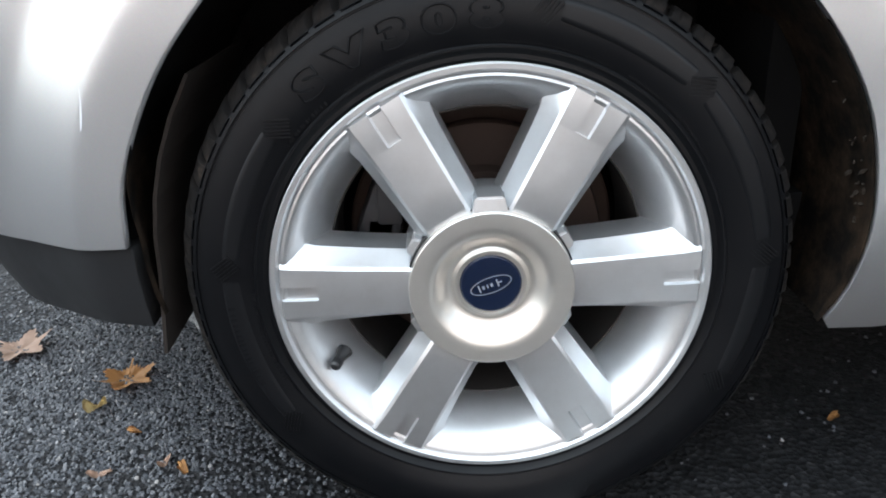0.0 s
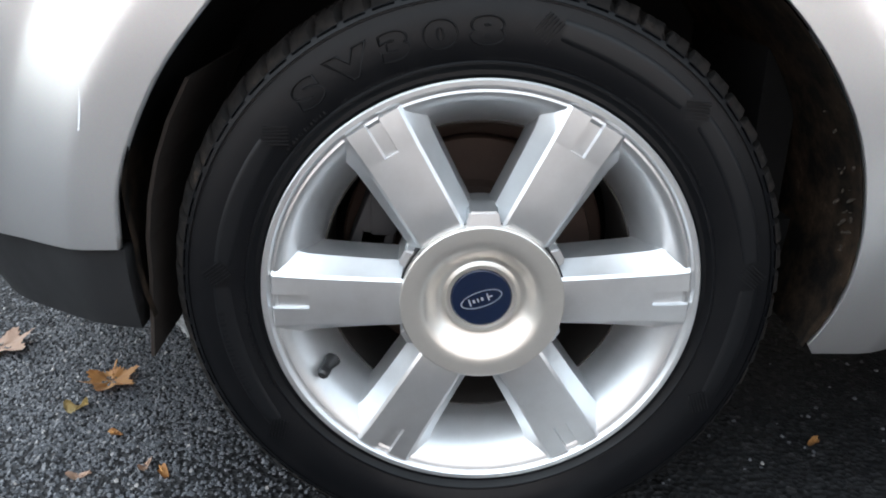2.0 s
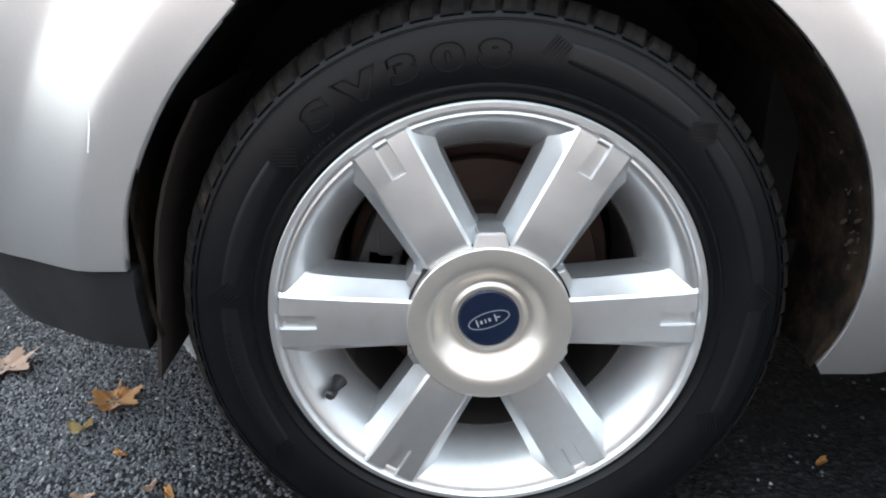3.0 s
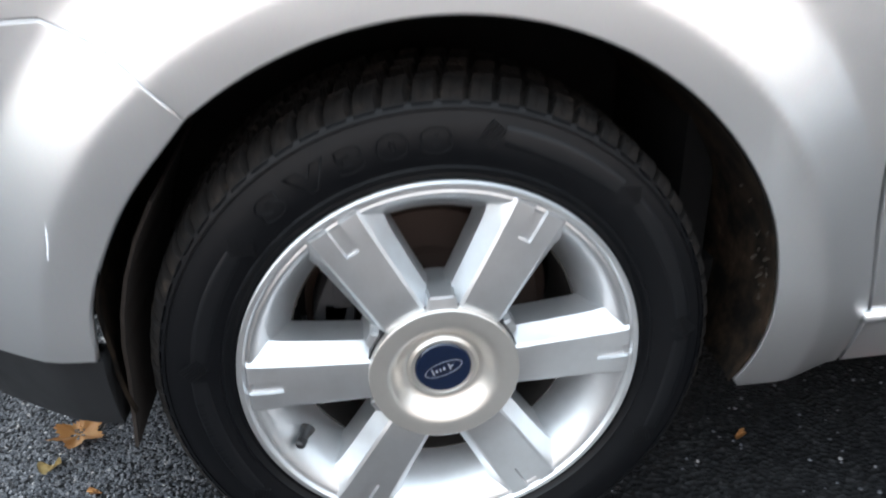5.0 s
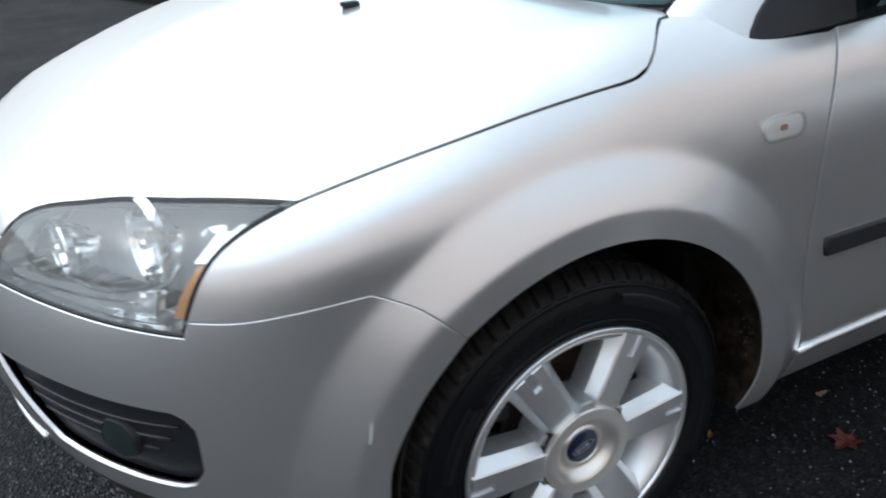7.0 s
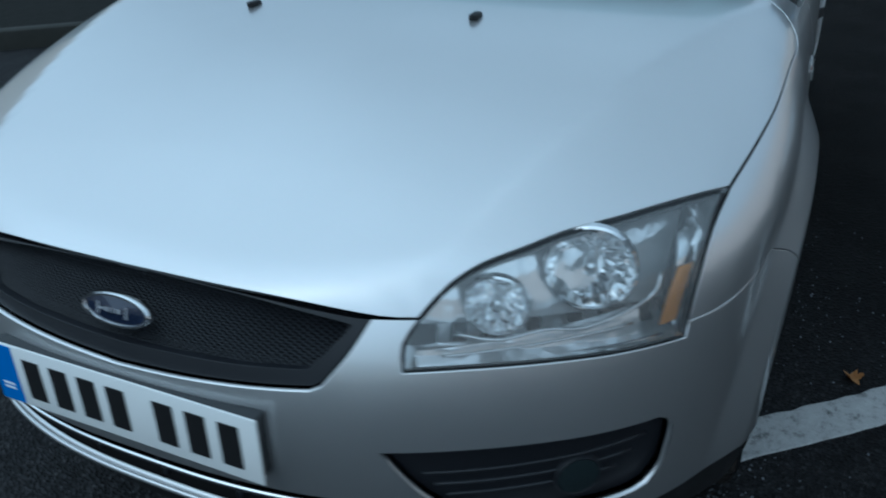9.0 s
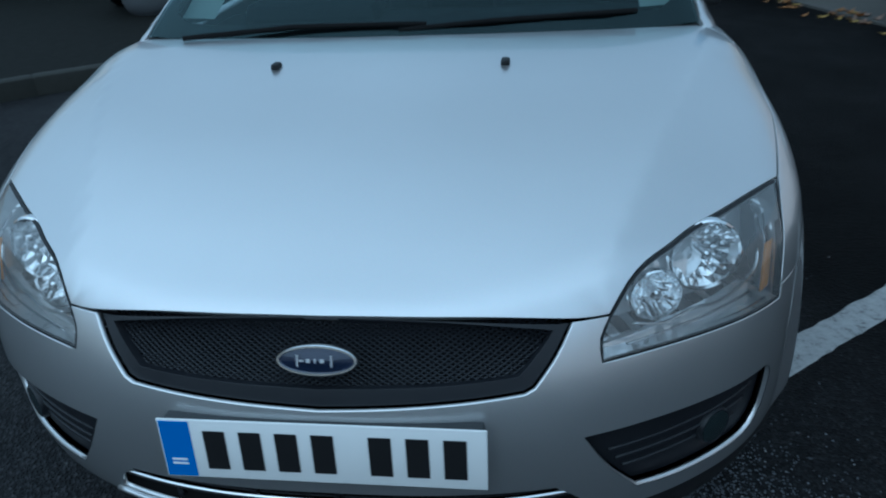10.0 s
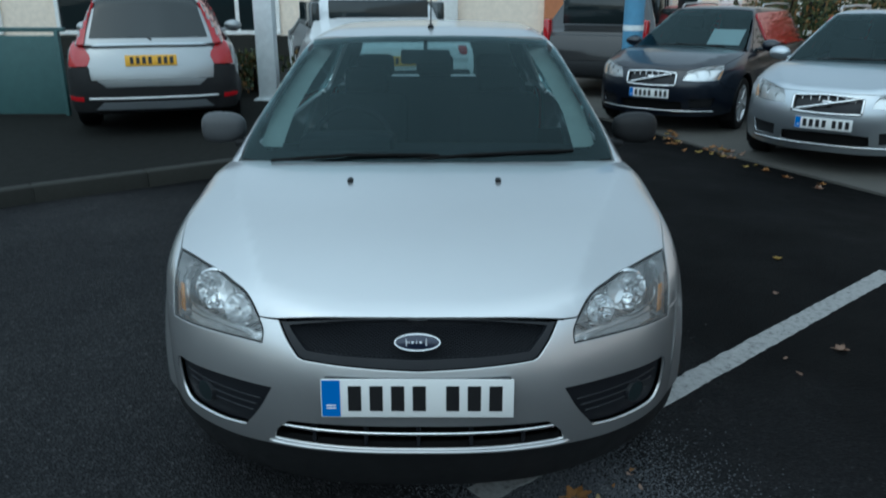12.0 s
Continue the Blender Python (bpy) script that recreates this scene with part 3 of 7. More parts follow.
def build_wheel(car, at, turn=1.5, detail=True, rim=0.224, spokes=6, paint=None, flip=False):
    """A six-spoke alloy wheel, face towards -y, about its own middle."""
    paint = paint or ALLOY
    face = -0.105
    bm = turned("rim", [(rim, face + 0.018), (rim + 0.003, face + 0.006), (rim + 0.003, face + 0.0015), (rim + 0.0015, face), (rim - 0.003, face), (rim - 0.0045, face + 0.0015), (rim - 0.006, face + 0.0045),
                        (rim - 0.0075, face + 0.005), (rim - 0.010, face + 0.004), (rim - 0.0135, face + 0.005), (rim - 0.020, face + 0.012), (rim - 0.030, face + 0.026), (rim - 0.040, face + 0.044), (rim - 0.050, face + 0.066),
                        (rim - 0.052, face + 0.074), (rim - 0.040, face + 0.075), (rim - 0.02, face + 0.05)], 192, closed=True)
    wheel = part("wheel", bm, paint, car, "six-spoke silver alloy wheel with black tyre")
    wheel.matrix_basis = Matrix.Translation(at) @ (Matrix.Rotation(math.pi, 4, "Z") if flip else Matrix())
    part("barrel", turned("barrel", [(rim - 0.053, face + 0.070), (rim - 0.053, 0.09), (rim, 0.105), (rim + 0.002, 0.085), (rim - 0.02, 0.05), (rim - 0.045, face + 0.072)], 96, closed=True), BRAKE_DUST, wheel, "inner rim dark with brake dust")
    build_tyre(wheel, rim=rim - 0.002, steps=1156 if detail else 204)
    for i in range(spokes):
        a = radians(turn + i * 360 / spokes)
        R = Matrix.Rotation(-a, 4, "Y")
        bm = bmesh.new()
        # solid spoke with slanting flanks: rings of eight points along the radius
        def cross(r, wf, wb, top, base):
            return [bm.verts.new(R @ Vector((r, y, z))) for y, z in ((base, -wb - 0.001), (top + 0.024, -wb), (top + 0.013, -wf - (wb - wf) * 0.52), (top + 0.0025, -wf - 0.0025), (top, -wf + 0.001), (top - 0.0012, 0), (top, wf - 0.001), (top + 0.0025, wf + 0.0025), (top + 0.013, wf + (wb - wf) * 0.52), (top + 0.024, wb), (base, wb + 0.001))]
        rows = [cross(0.060, 0.0215, 0.034, face + 0.002, face + 0.060), cross(0.085, 0.0236, 0.0375, face - 0.0040, face + 0.060), cross(0.120, 0.0248, 0.0395, face - 0.0026, face + 0.062),
                cross(0.155, 0.0260, 0.0420, face - 0.0010, face + 0.064), cross(0.178, 0.0270, 0.0440, face, face + 0.066)]
        for p, q in zip(rows, rows[1:]):
            for k in range(10):
                bm.faces.new((p[k], p[k + 1], q[k + 1], q[k]))
        bm.faces.new(rows[0])
        # the end spreads into the rim, with a shallow slot down its middle
        def notched(r, wf, wb, top, base):
            half = [(top + 0.0040, 0.0066), (top - 0.0008, 0.0078), (top, wf - 0.001), (top + 0.0025, wf + 0.0025), (top + 0.013, wf + (wb - wf) * 0.52), (top + 0.024, wb), (base, wb + 0.001)]
            return [bm.verts.new(R @ Vector((r, y, z))) for y, z in [(y, -z) for y, z in half[::-1]] + half]
        ends = [notched(0.178, 0.0270, 0.0440, face, face + 0.066), notched(0.198, 0.0282, 0.0485, face + 0.0002, face + 0.066), notched(0.2145, 0.0294, 0.055, face + 0.0014, face + 0.066), notched(0.2195, 0.0310, 0.060, face + 0.0085, face + 0.066)]
        for p, q in zip(ends, ends[1:]):
            for k in range(13):
                bm.faces.new((p[k], p[k + 1], q[k + 1], q[k]))
        bm.faces.new(ends[0][5:9])
        bmesh.ops.remove_doubles(bm, verts=bm.verts, dist=0.0002)
        bmesh.ops.recalc_face_normals(bm, faces=bm.faces)
        part("spoke", smooth_bm(bm, 20), paint, wheel)
    part("hub", turned("hub", [(0.0, face + 0.030), (0.050, face + 0.030), (0.088, face + 0.018), (0.094, face + 0.022), (0.094, face + 0.07), (0.0, face + 0.07)], 96), paint, wheel)
    # hub cap: a proud flat ring round a deep dish, with the badge at its bottom
    cap = [(0.0300, face + 0.0060), (0.0335, face + 0.0060), (0.0345, face + 0.0042), (0.0372, face + 0.0040), (0.0390, face + 0.0058), (0.0410, face + 0.0070), (0.0440, face + 0.0066), (0.0480, face + 0.0038), (0.0530, face - 0.0018), (0.0575, face - 0.0066),
           (0.0615, face - 0.0096), (0.0655, face - 0.0109), (0.0720, face - 0.0113), (0.0832, face - 0.0112), (0.0843, face - 0.0104), (0.0848, face - 0.0030), (0.0848, face + 0.02)]
    part("hub_cap", turned("hub_cap", [(0.0, face + 0.006)] + cap, 144), CAP_SILVER, wheel, "round dished silver hub cap")
    part("cap_gap", turned("cap_gap", [(0.0849, face - 0.0010), (0.0868, face - 0.0012), (0.0868, face + 0.012), (0.0849, face + 0.012)], 96, closed=True), INK, wheel)
    if not detail:
        return wheel
    # key tab at the top of the cap and slots between the spokes
    for k, a in enumerate((90.3, 30.3, 150.3, 210.3, 330.3)):
        R = Matrix.Rotation(-radians(a), 4, "Y")
        bm = bmesh.new()
        w0, w1, r1, y0, y1 = (0.0185, 0.0140, 0.0985, face - 0.0085, face - 0.0060) if k == 0 else (0.0120, 0.0080, 0.0945, face + 0.004, face + 0.006)
        low = [bm.verts.new(R @ Vector(q)) for q in ((0.080, face + 0.03, -w0), (r1, face + 0.03, -w1 - 0.002), (r1, face + 0.03, w1 + 0.002), (0.080, face + 0.03, w0))]
        top = [bm.verts.new(R @ Vector(q)) for q in ((0.080, y0, -w0), (r1, y1, -w1), (r1, y1, w1), (0.080, y0, w0))]
        bm.faces.new(top)
        for i in range(4):
            bm.faces.new((low[i], low[(i + 1) % 4], top[(i + 1) % 4], top[i]))
        bmesh.ops.recalc_face_normals(bm, faces=bm.faces)
        bmesh.ops.bevel(bm, geom=[e for e in bm.edges if len(e.link_faces) == 2], offset=0.0018, segments=2, affect="EDGES")
        part("cap_tab", smooth_bm(bm), paint, wheel)
    badge = part("wheel_badge", turned("wheel_badge", [(0.0, face + 0.0030), (0.020, face + 0.0034), (0.0305, face + 0.0042), (0.0325, face + 0.0062)], 64), BADGE_BLUE, wheel, "round dark blue badge")
    # oval outline with a plain bar inside, tilted
    tilt = Matrix.Rotation(radians(-20), 4, "Y")
    bm = bmesh.new()
    n = 48
    loops = []
    for e in (1.0, 0.955):
        loops.append([bm.verts.new(tilt @ Vector((0.0225 * e * math.cos(t), face + 0.0022, (0.0090 if e == 1.0 else 0.0082) * math.sin(t)))) for t in np.linspace(0, 2 * math.pi, n, endpoint=False)])
    for k in range(n):
        bm.faces.new((loops[0][k], loops[0][(k + 1) % n], loops[1][(k + 1) % n], loops[1][k]))
    for x0, x1, h in ((-0.0135, -0.0120, 0.0080), (-0.0095, -0.0070, 0.0036), (-0.0045, -0.0030, 0.0040), (-0.0005, 0.0020, 0.0036), (0.0065, 0.0080, 0.0080), (0.0080, 0.0120, 0.0012)):
        box(bm, (x0 + x1) / 2, face + 0.0022, 0, x1 - x0, 0.0006, h, m=tilt)
    bmesh.ops.recalc_face_normals(bm, faces=bm.faces)
    part("badge_mark", bm, BADGE_SILVER, wheel)
    # valve
    bm = turned("valve", [(0.0, -0.0215), (0.0045, -0.021), (0.0062, -0.0185), (0.0062, -0.011), (0.0052, -0.010), (0.0060, -0.004), (0.0075, 0.0), (0.009, 0.006)], 20)
    valve = part("valve", bm, INK, wheel, "black rubber tyre valve")
    valve.matrix_basis = Matrix.Translation((-0.163, -0.078, -0.089)) @ pose(0, 0, 0, 14, 0, -22)
    # raised writing and marks on the side wall
    bm = bmesh.new()
    for ch, a in zip("SV308", (127.9, 117.9, 108.4, 99.4, 90.3)):
        me = text_lines(ch, 0.0315, 1.72, 0.0007)
        me.transform(Matrix.Rotation(-radians(a - 90), 4, "Y") @ Matrix.Translation((0, wall_y(0.2705) + 0.0001, 0.2705)))
        bm.from_mesh(me)
        bpy.data.meshes.remove(me)
    part("raised_lettering", bm, RUBBER, wheel, "raised SV308 lettering on the tyre wall")
    # hatch marks at the ends of smoother bands
    for a0, r0, slant in ((139.0, 0.2640, 41), (78.7, 0.2775, -30), (44.6, 0.2800, -50), (5.2, 0.2790, -45), (173.4, 0.2705, 42), (332.8, 0.2720, -45), (215.0, 0.270, 42), (250.0, 0.272, 42), (292.0, 0.274, -45)):
        bm = bmesh.new()
        for k in range(6):
            m = Matrix.Rotation(-radians(a0), 4, "Y") @ Matrix.Translation((r0, 0, 0)) @ Matrix.Rotation(-radians(slant), 4, "Y") @ Matrix.Translation((0, 0, 0.0034 * (k - 2.5)))
            box(bm, 0, wall_y(r0) - 0.0002, 0, 0.024, 0.0024, 0.0012, m=m)
        tagged(part("hatch_mark", bm, RUBBER_BAND, wheel), kind="stuff")
    for a0, a1, ra, rb in ((141.5, 171.0, 0.2535, 0.2735), (76.0, 47.5, 0.2650, 0.2880), (42.0, 8.5, 0.2660, 0.2870), (2.0, -24.5, 0.2640, 0.2860), (176.5, 213.0, 0.2540, 0.2740)):
        V, T = [], []
        n, m = 40, 7
        for i in range(n + 1):
            a = radians(a0 + (a1 - a0) * i / n)
            ease = 0.80 + 0.20 * math.sin(math.pi * i / n) ** 0.6
            for j in range(m):
                edge = j in (0, m - 1)
                r = rb - (rb - ra) * ease * (1 - max(0, min(1, (j - 1) / (m - 3)))) if not edge else None
                if edge:
                    r = rb - (rb - ra) * ease - 0.0004 if j == 0 else rb + 0.0004
                V.append((r * math.cos(a), wall_y(r) + (0.0006 if edge else -0.0003), r * math.sin(a)))
        T = [(i * m + j, i * m + j + 1, (i + 1) * m + j + 1, (i + 1) * m + j) for i in range(n) for j in range(m - 1)]
        if a1 < a0:
            T = [t[::-1] for t in T]
        part("smooth_band", mesh("smooth_band", V, T), RUBBER_BAND, wheel)
    rnd = random.Random(4)
    for a0, a1, r, tall in ((104, 124, 0.2445, 0.0042), (62, 92, 0.2455, 0.0020), (128, 141, 0.2475, 0.0060), (160, 178, 0.2455, 0.0035), (180, 205, 0.2460, 0.0065), (30, 58, 0.2465, 0.0030), (183, 204, 0.2690, 0.0075), (300, 318, 0.268, 0.0070)):
        a, bm = a0, bmesh.new()
        while a < a1:
            w = rnd.uniform(0.3, 1.0)
            box(bm, r, wall_y(r) + 0.0001, 0, tall * rnd.uniform(0.7, 1.0), 0.0010, tall * 0.5 * w, m=Matrix.Rotation(-radians(a), 4, "Y"))
            a += (0.45 + w * 0.9) * max(0.7, tall / 0.004) * 0.62
        tagged(part("small_print", bm, RUBBER, wheel), kind="stuff")
    return wheel


def number_plate(parent, at, turn, yellow=False, groups=((0, 4), (5, 8)), band=True, size=(0.520, 0.111)):
    """A plate with its characters as plain bars; faces local -x, middle at the origin."""
    w, h = size
    p = part("number_plate", smooth_bm(boxed(0, 0, 0, 0.004, w, h, bevel=0.0015)), PLATE_YELLOW if yellow else PLATE_WHITE, parent, "yellow number plate" if yellow else "white number plate with blue band")
    p.matrix_basis = Matrix.Translation(at) @ turn
    if band:
        part("blue_band", boxed(-0.0026, w / 2 - 0.028, 0, 0.0012, 0.050, h - 0.006), PLATE_BLUE, p)
        for z in (-0.028, -0.020):
            part("band_mark", boxed(-0.0034, w / 2 - 0.028, z, 0.0008, 0.026, 0.004), PALE_INK, p)
    y = w / 2 - (0.070 if band else 0.045)
    pitch = 0.0595 if band else 0.062
    for a, b in groups:
        for k in range(a, b):
            part("character_bar", boxed(-0.0030, y - 0.022 - (k - (0.45 if a else 0)) * pitch * 0.985, 0, 0.0014, 0.036, 0.074, bevel=0.0005), INK, p)
    return p


# ---- the silver hatchback ----
F, G = lower(HATCH), upper(HATCH)
car = thing("car", "silver five-door hatchback car parked on dark tarmac", "car")

# seams, as points on the skin
BONNET_FRONT = [(-0.835, 0, 0.783), (-0.826, -0.20, 0.777), (-0.792, -0.387, 0.756), (-0.770, -0.444, 0.752)]
LAMP_TOP = [(-0.770, -0.444, 0.752), (-0.734, -0.470, 0.784), (-0.697, -0.504, 0.805), (-0.655, -0.548, 0.818), (-0.606, -0.593, 0.830), (-0.547, -0.655, 0.838), (-0.489, -0.710, 0.844), (-0.405, -0.784, 0.842)]
BONNET_SIDE = [(-0.405, -0.784, 0.842), (-0.292, -0.804, 0.865), (-0.176, -0.816, 0.882), (-0.052, -0.818, 0.897), (0.079, -0.817, 0.908)]
BONNET_CORNER = [(0.079, -0.817, 0.908), (0.118, -0.812, 0.913), (0.148, -0.800, 0.932), (0.178, -0.782, 0.965), (0.205, -0.760, 0.990)]
BONNET_REAR = [(0.205, -0.760, 0.990), (0.235, -0.725, 0.995), (0.172, -0.515, 0.995), (0.126, -0.225, 1.0), (0.116, 0, 1.0)]
LAMP_SIDE = [(-0.405, -0.784, 0.842), (-0.470, -0.775, 0.815), (-0.520, -0.766, 0.775), (-0.556, -0.764, 0.725), (-0.577, -0.763, 0.676)]
LAMP_LOW = [(-0.577, -0.763, 0.676), (-0.664, -0.675, 0.684), (-0.726, -0.589, 0.689), (-0.774, -0.505, 0.691), (-0.803, -0.433, 0.688)]
LAMP_IN = [(-0.803, -0.433, 0.688), (-0.794, -0.431, 0.723), (-0.770, -0.444, 0.752)]
BUMPER_SEAM = [(-0.567, -0.763, 0.698), (-0.513, -0.803, 0.698), (-0.441, -0.842, 0.705), (-0.345, -0.874, 0.712)]
BUMPER_SEAM_LOW = [(-0.345, -0.874, 0.712), (-0.289, -0.899, 0.689), (-0.226, -0.911, 0.628)]
for seam in (BONNET_FRONT, LAMP_TOP, BONNET_SIDE, BONNET_CORNER, LAMP_SIDE, LAMP_LOW, LAMP_IN, BUMPER_SEAM, BUMPER_SEAM_LOW):
    seam[:] = on_skin(F, seam)
ARCH = (0.005, 0.338, 0.369)

bonnet = skin("bonnet", SILVER, car, F, "z", [BONNET_FRONT, LAMP_TOP, BONNET_SIDE, BONNET_CORNER, BONNET_REAR], half=True, step=0.025, depth=0.02)

# wing: bonnet seam, pillar foot, door gap, sill end, arch, bumper seam, lamp
def flare_rings(to_nose):
    """Close rows of points where the flare round the arch begins and ends."""
    pts = []
    for r in (0.404, 0.412, 0.4175, 0.423, 0.431, 0.445, 0.462, 0.478, 0.488, 0.4945, 0.501, 0.509):
        n = int(r * 4.2 / 0.014)
        pts += [(0.005 + r * math.cos(a), 0.335 + r * math.sin(a)) for a in np.linspace(-0.4, math.pi + 0.3, n)]
    pts = np.array(pts)
    if not to_nose:
        return pts
    pts = pts[(pts[:, 0] < -0.15)]
    uv = to_uv("nose", snap(F, *rays("y", pts, 0)), CX)
    return np.vstack([uv, uv * [-1, 1]])


CX = -0.1
def arch_radius(a):
    """The opening draws in a little towards both its feet."""
    return ARCH[2] - 0.021 * max(0.0, (25 - a) / 38) ** 1.1 - 0.003 * max(0.0, (a - 150) / 21) ** 2


def arch_point(a, more=0.0):
    r = arch_radius(a) + more
    return ARCH[0] + r * math.cos(radians(a)), ARCH[1] + r * math.sin(radians(a))


arch_line = [arch_point(a) for a in np.linspace(-12.4, 128, 40)]
side2 = lambda pts: [(p[0], p[2]) for p in pts]
skin("wing", SILVER, car, F, "y", [side2(LAMP_SIDE[::-1][1:]), side2(BONNET_SIDE), side2(BONNET_CORNER), [side2(BONNET_CORNER)[-1], (0.27, 0.985), (0.345, 0.945), (0.518, 0.935)],
                                   [(0.518, 0.935), (0.504, 0.885), (0.481, 0.781), (0.477, 0.65), (0.480, 0.50), (0.493, 0.40), (0.505, 0.345)], [(0.505, 0.345), (0.505, 0.246)], [(0.505, 0.246), (arch_line[0][0] + 0.010, 0.249)], [(arch_line[0][0] + 0.010, 0.249), arch_line[0]],
                                   arch_line, side2(BUMPER_SEAM_LOW[::-1]), side2(BUMPER_SEAM[::-1]), [side2(BUMPER_SEAM)[0], side2(LAMP_SIDE[::-1][1:])[0]]], both=True, step=0.016, depth=0.007, extra=flare_rings(False))

# bumper, with its openings
uvn = lambda pts: to_uv("nose", pts, CX)
GRILLE_HALF = [[(-0.905, 0, 0.645), (-0.888, -0.112, 0.650), (-0.876, -0.233, 0.657), (-0.858, -0.318, 0.663)], [(-0.858, -0.318, 0.663), (-0.850, -0.332, 0.670)], [(-0.850, -0.332, 0.670), (-0.822, -0.364, 0.714), (-0.790, -0.385, 0.757)]]
LOW_HALF = [[(-0.895, 0, 0.392), (-0.876, -0.20, 0.392), (-0.815, -0.418, 0.393)], [(-0.815, -0.418, 0.393), (-0.83, -0.405, 0.430), (-0.850, -0.365, 0.470)], [(-0.850, -0.365, 0.470), (-0.88, -0.2, 0.476), (-0.90, 0, 0.478)]]
FOG = [[(-0.848, -0.412, 0.572), (-0.788, -0.539, 0.572), (-0.700, -0.665, 0.565), (-0.622, -0.752, 0.556)], [(-0.622, -0.752, 0.556), (-0.60, -0.772, 0.530), (-0.600, -0.765, 0.450)], [(-0.600, -0.765, 0.450), (-0.62, -0.735, 0.410), (-0.69, -0.66, 0.405)],
       [(-0.69, -0.66, 0.405), (-0.74, -0.58, 0.408), (-0.785, -0.510, 0.418)], [(-0.785, -0.510, 0.418), (-0.825, -0.455, 0.495), (-0.848, -0.412, 0.572)]]
grille_hole = outline(GRILLE_HALF + [[(-0.790, -0.385, 0.757), (-0.826, -0.20, 0.778), (-0.835, 0, 0.784)]], "nose", 0.02, CX, True)
low_hole = outline(LOW_HALF, "nose", 0.02, CX, True)
fog_hole = outline(FOG, "nose", 0.02, CX, False)
fog_twin = fog_hole * [-1, 1]
# the bumper's upper line runs down round the grille, so the grille is cut out of its top
bumper_half = GRILLE_HALF + [[(-0.790, -0.385, 0.757), LAMP_IN[-1]], LAMP_IN[::-1], LAMP_LOW[::-1], [LAMP_LOW[0], BUMPER_SEAM[0]], BUMPER_SEAM, BUMPER_SEAM_LOW,
               [BUMPER_SEAM_LOW[-1], (-0.297, -0.895, 0.545), (-0.349, -0.895, 0.450), (-0.361, -0.890, 0.375)], [(-0.361, -0.89, 0.375), (-0.432, -0.86, 0.367), (-0.56, -0.79, 0.357), (-0.72, -0.60, 0.355), (-0.808, -0.43, 0.366), (-0.87, -0.18, 0.372), (-0.885, 0, 0.374)]]
skin("front_bumper", SILVER, car, F, "nose", bumper_half, half=True, step=0.018, depth=0.009, bead=0.0015, holes=(low_hole, fog_hole, fog_twin), cx=CX, extra=flare_rings(True))
skin("lower_spoiler", TRIM, car, F, "nose", [[(-0.885, 0, 0.372), (-0.87, -0.18, 0.370), (-0.808, -0.43, 0.364), (-0.72, -0.60, 0.353), (-0.56, -0.79, 0.355), (-0.432, -0.86, 0.365), (-0.359, -0.89, 0.373)], [(-0.359, -0.89, 0.373), (-0.354, -0.86, 0.275)],
     [(-0.354, -0.86, 0.275), (-0.40, -0.85, 0.272), (-0.50, -0.79, 0.258), (-0.62, -0.67, 0.235), (-0.75, -0.45, 0.212), (-0.82, -0.2, 0.205), (-0.83, 0, 0.205)]], "matt black plastic lower spoiler", half=True, step=0.03, off=0.008, depth=0.03, cx=CX)

# grille: sunk frame, lattice, badge
grille = skin("grille", GRILLE, car, F, "nose", GRILLE_HALF + [[(-0.790, -0.385, 0.757), (-0.826, -0.20, 0.777), (-0.835, 0, 0.783)]], "black grille with a fine lattice", half=True, step=0.02, off=0.012, depth=0.05, gap=0.003, cx=CX,
              holes=(outline([[(-0.90, 0, 0.678), (-0.88, -0.2, 0.684), (-0.858, -0.312, 0.690)], [(-0.858, -0.312, 0.690), (-0.815, -0.362, 0.748)], [(-0.815, -0.362, 0.748), (-0.84, -0.2, 0.770), (-0.845, 0, 0.777)]], "nose", 0.02, CX, True),))


def lattice(f, lo, hi, u_span, pitch, off, bar, cx):
    """Crossing slanted bars between two heights, laid on the skin."""
    V, T = [], []
    for slant in (1, -1):
        for u in np.arange(-u_span - 0.1, u_span + 0.1, pitch):
            line = [(u + slant * 1.6 * (z - lo), z) for z in np.linspace(lo, hi, 8)]
            line = np.array([q for q in line if abs(q[0]) < u_span - 0.55 * max(0, 0.72 - q[1])])
            if len(line) < 2:
                continue
            P = snap(f, *rays("nose", line, cx))
            N = gradient(f, P)
            P = P - N * off
            side = np.cross(np.gradient(P, axis=0), N)
            side /= np.linalg.norm(side, axis=1, keepdims=True) + 1e-9
            b = len(V)
            for p, n, s in zip(P, N, side):
                V += [p + s * bar, p + n * bar, p - s * bar, p - n * bar]
            for k in range(len(P) - 1):
                for j in range(4):
                    a, c = b + 4 * k + j, b + 4 * k + (j + 1) % 4
                    T.append((a, c, c + 4, a + 4))
    return mesh("lattice", V, T, smooth=False)


part("lattice", lattice(F, 0.676, 0.780, 0.405, 0.0135, 0.030, 0.0019, CX), GRILLE, grille)
# near-black sheet in place of the shaded depth behind the lattice
skin("grille_back", FELT_AND_CAVITY, grille, F, "nose", GRILLE_HALF + [[(-0.790, -0.385, 0.757), (-0.826, -0.20, 0.777), (-0.835, 0, 0.783)]], half=True, step=0.05, off=0.055, depth=0, gap=0.0, cx=CX)


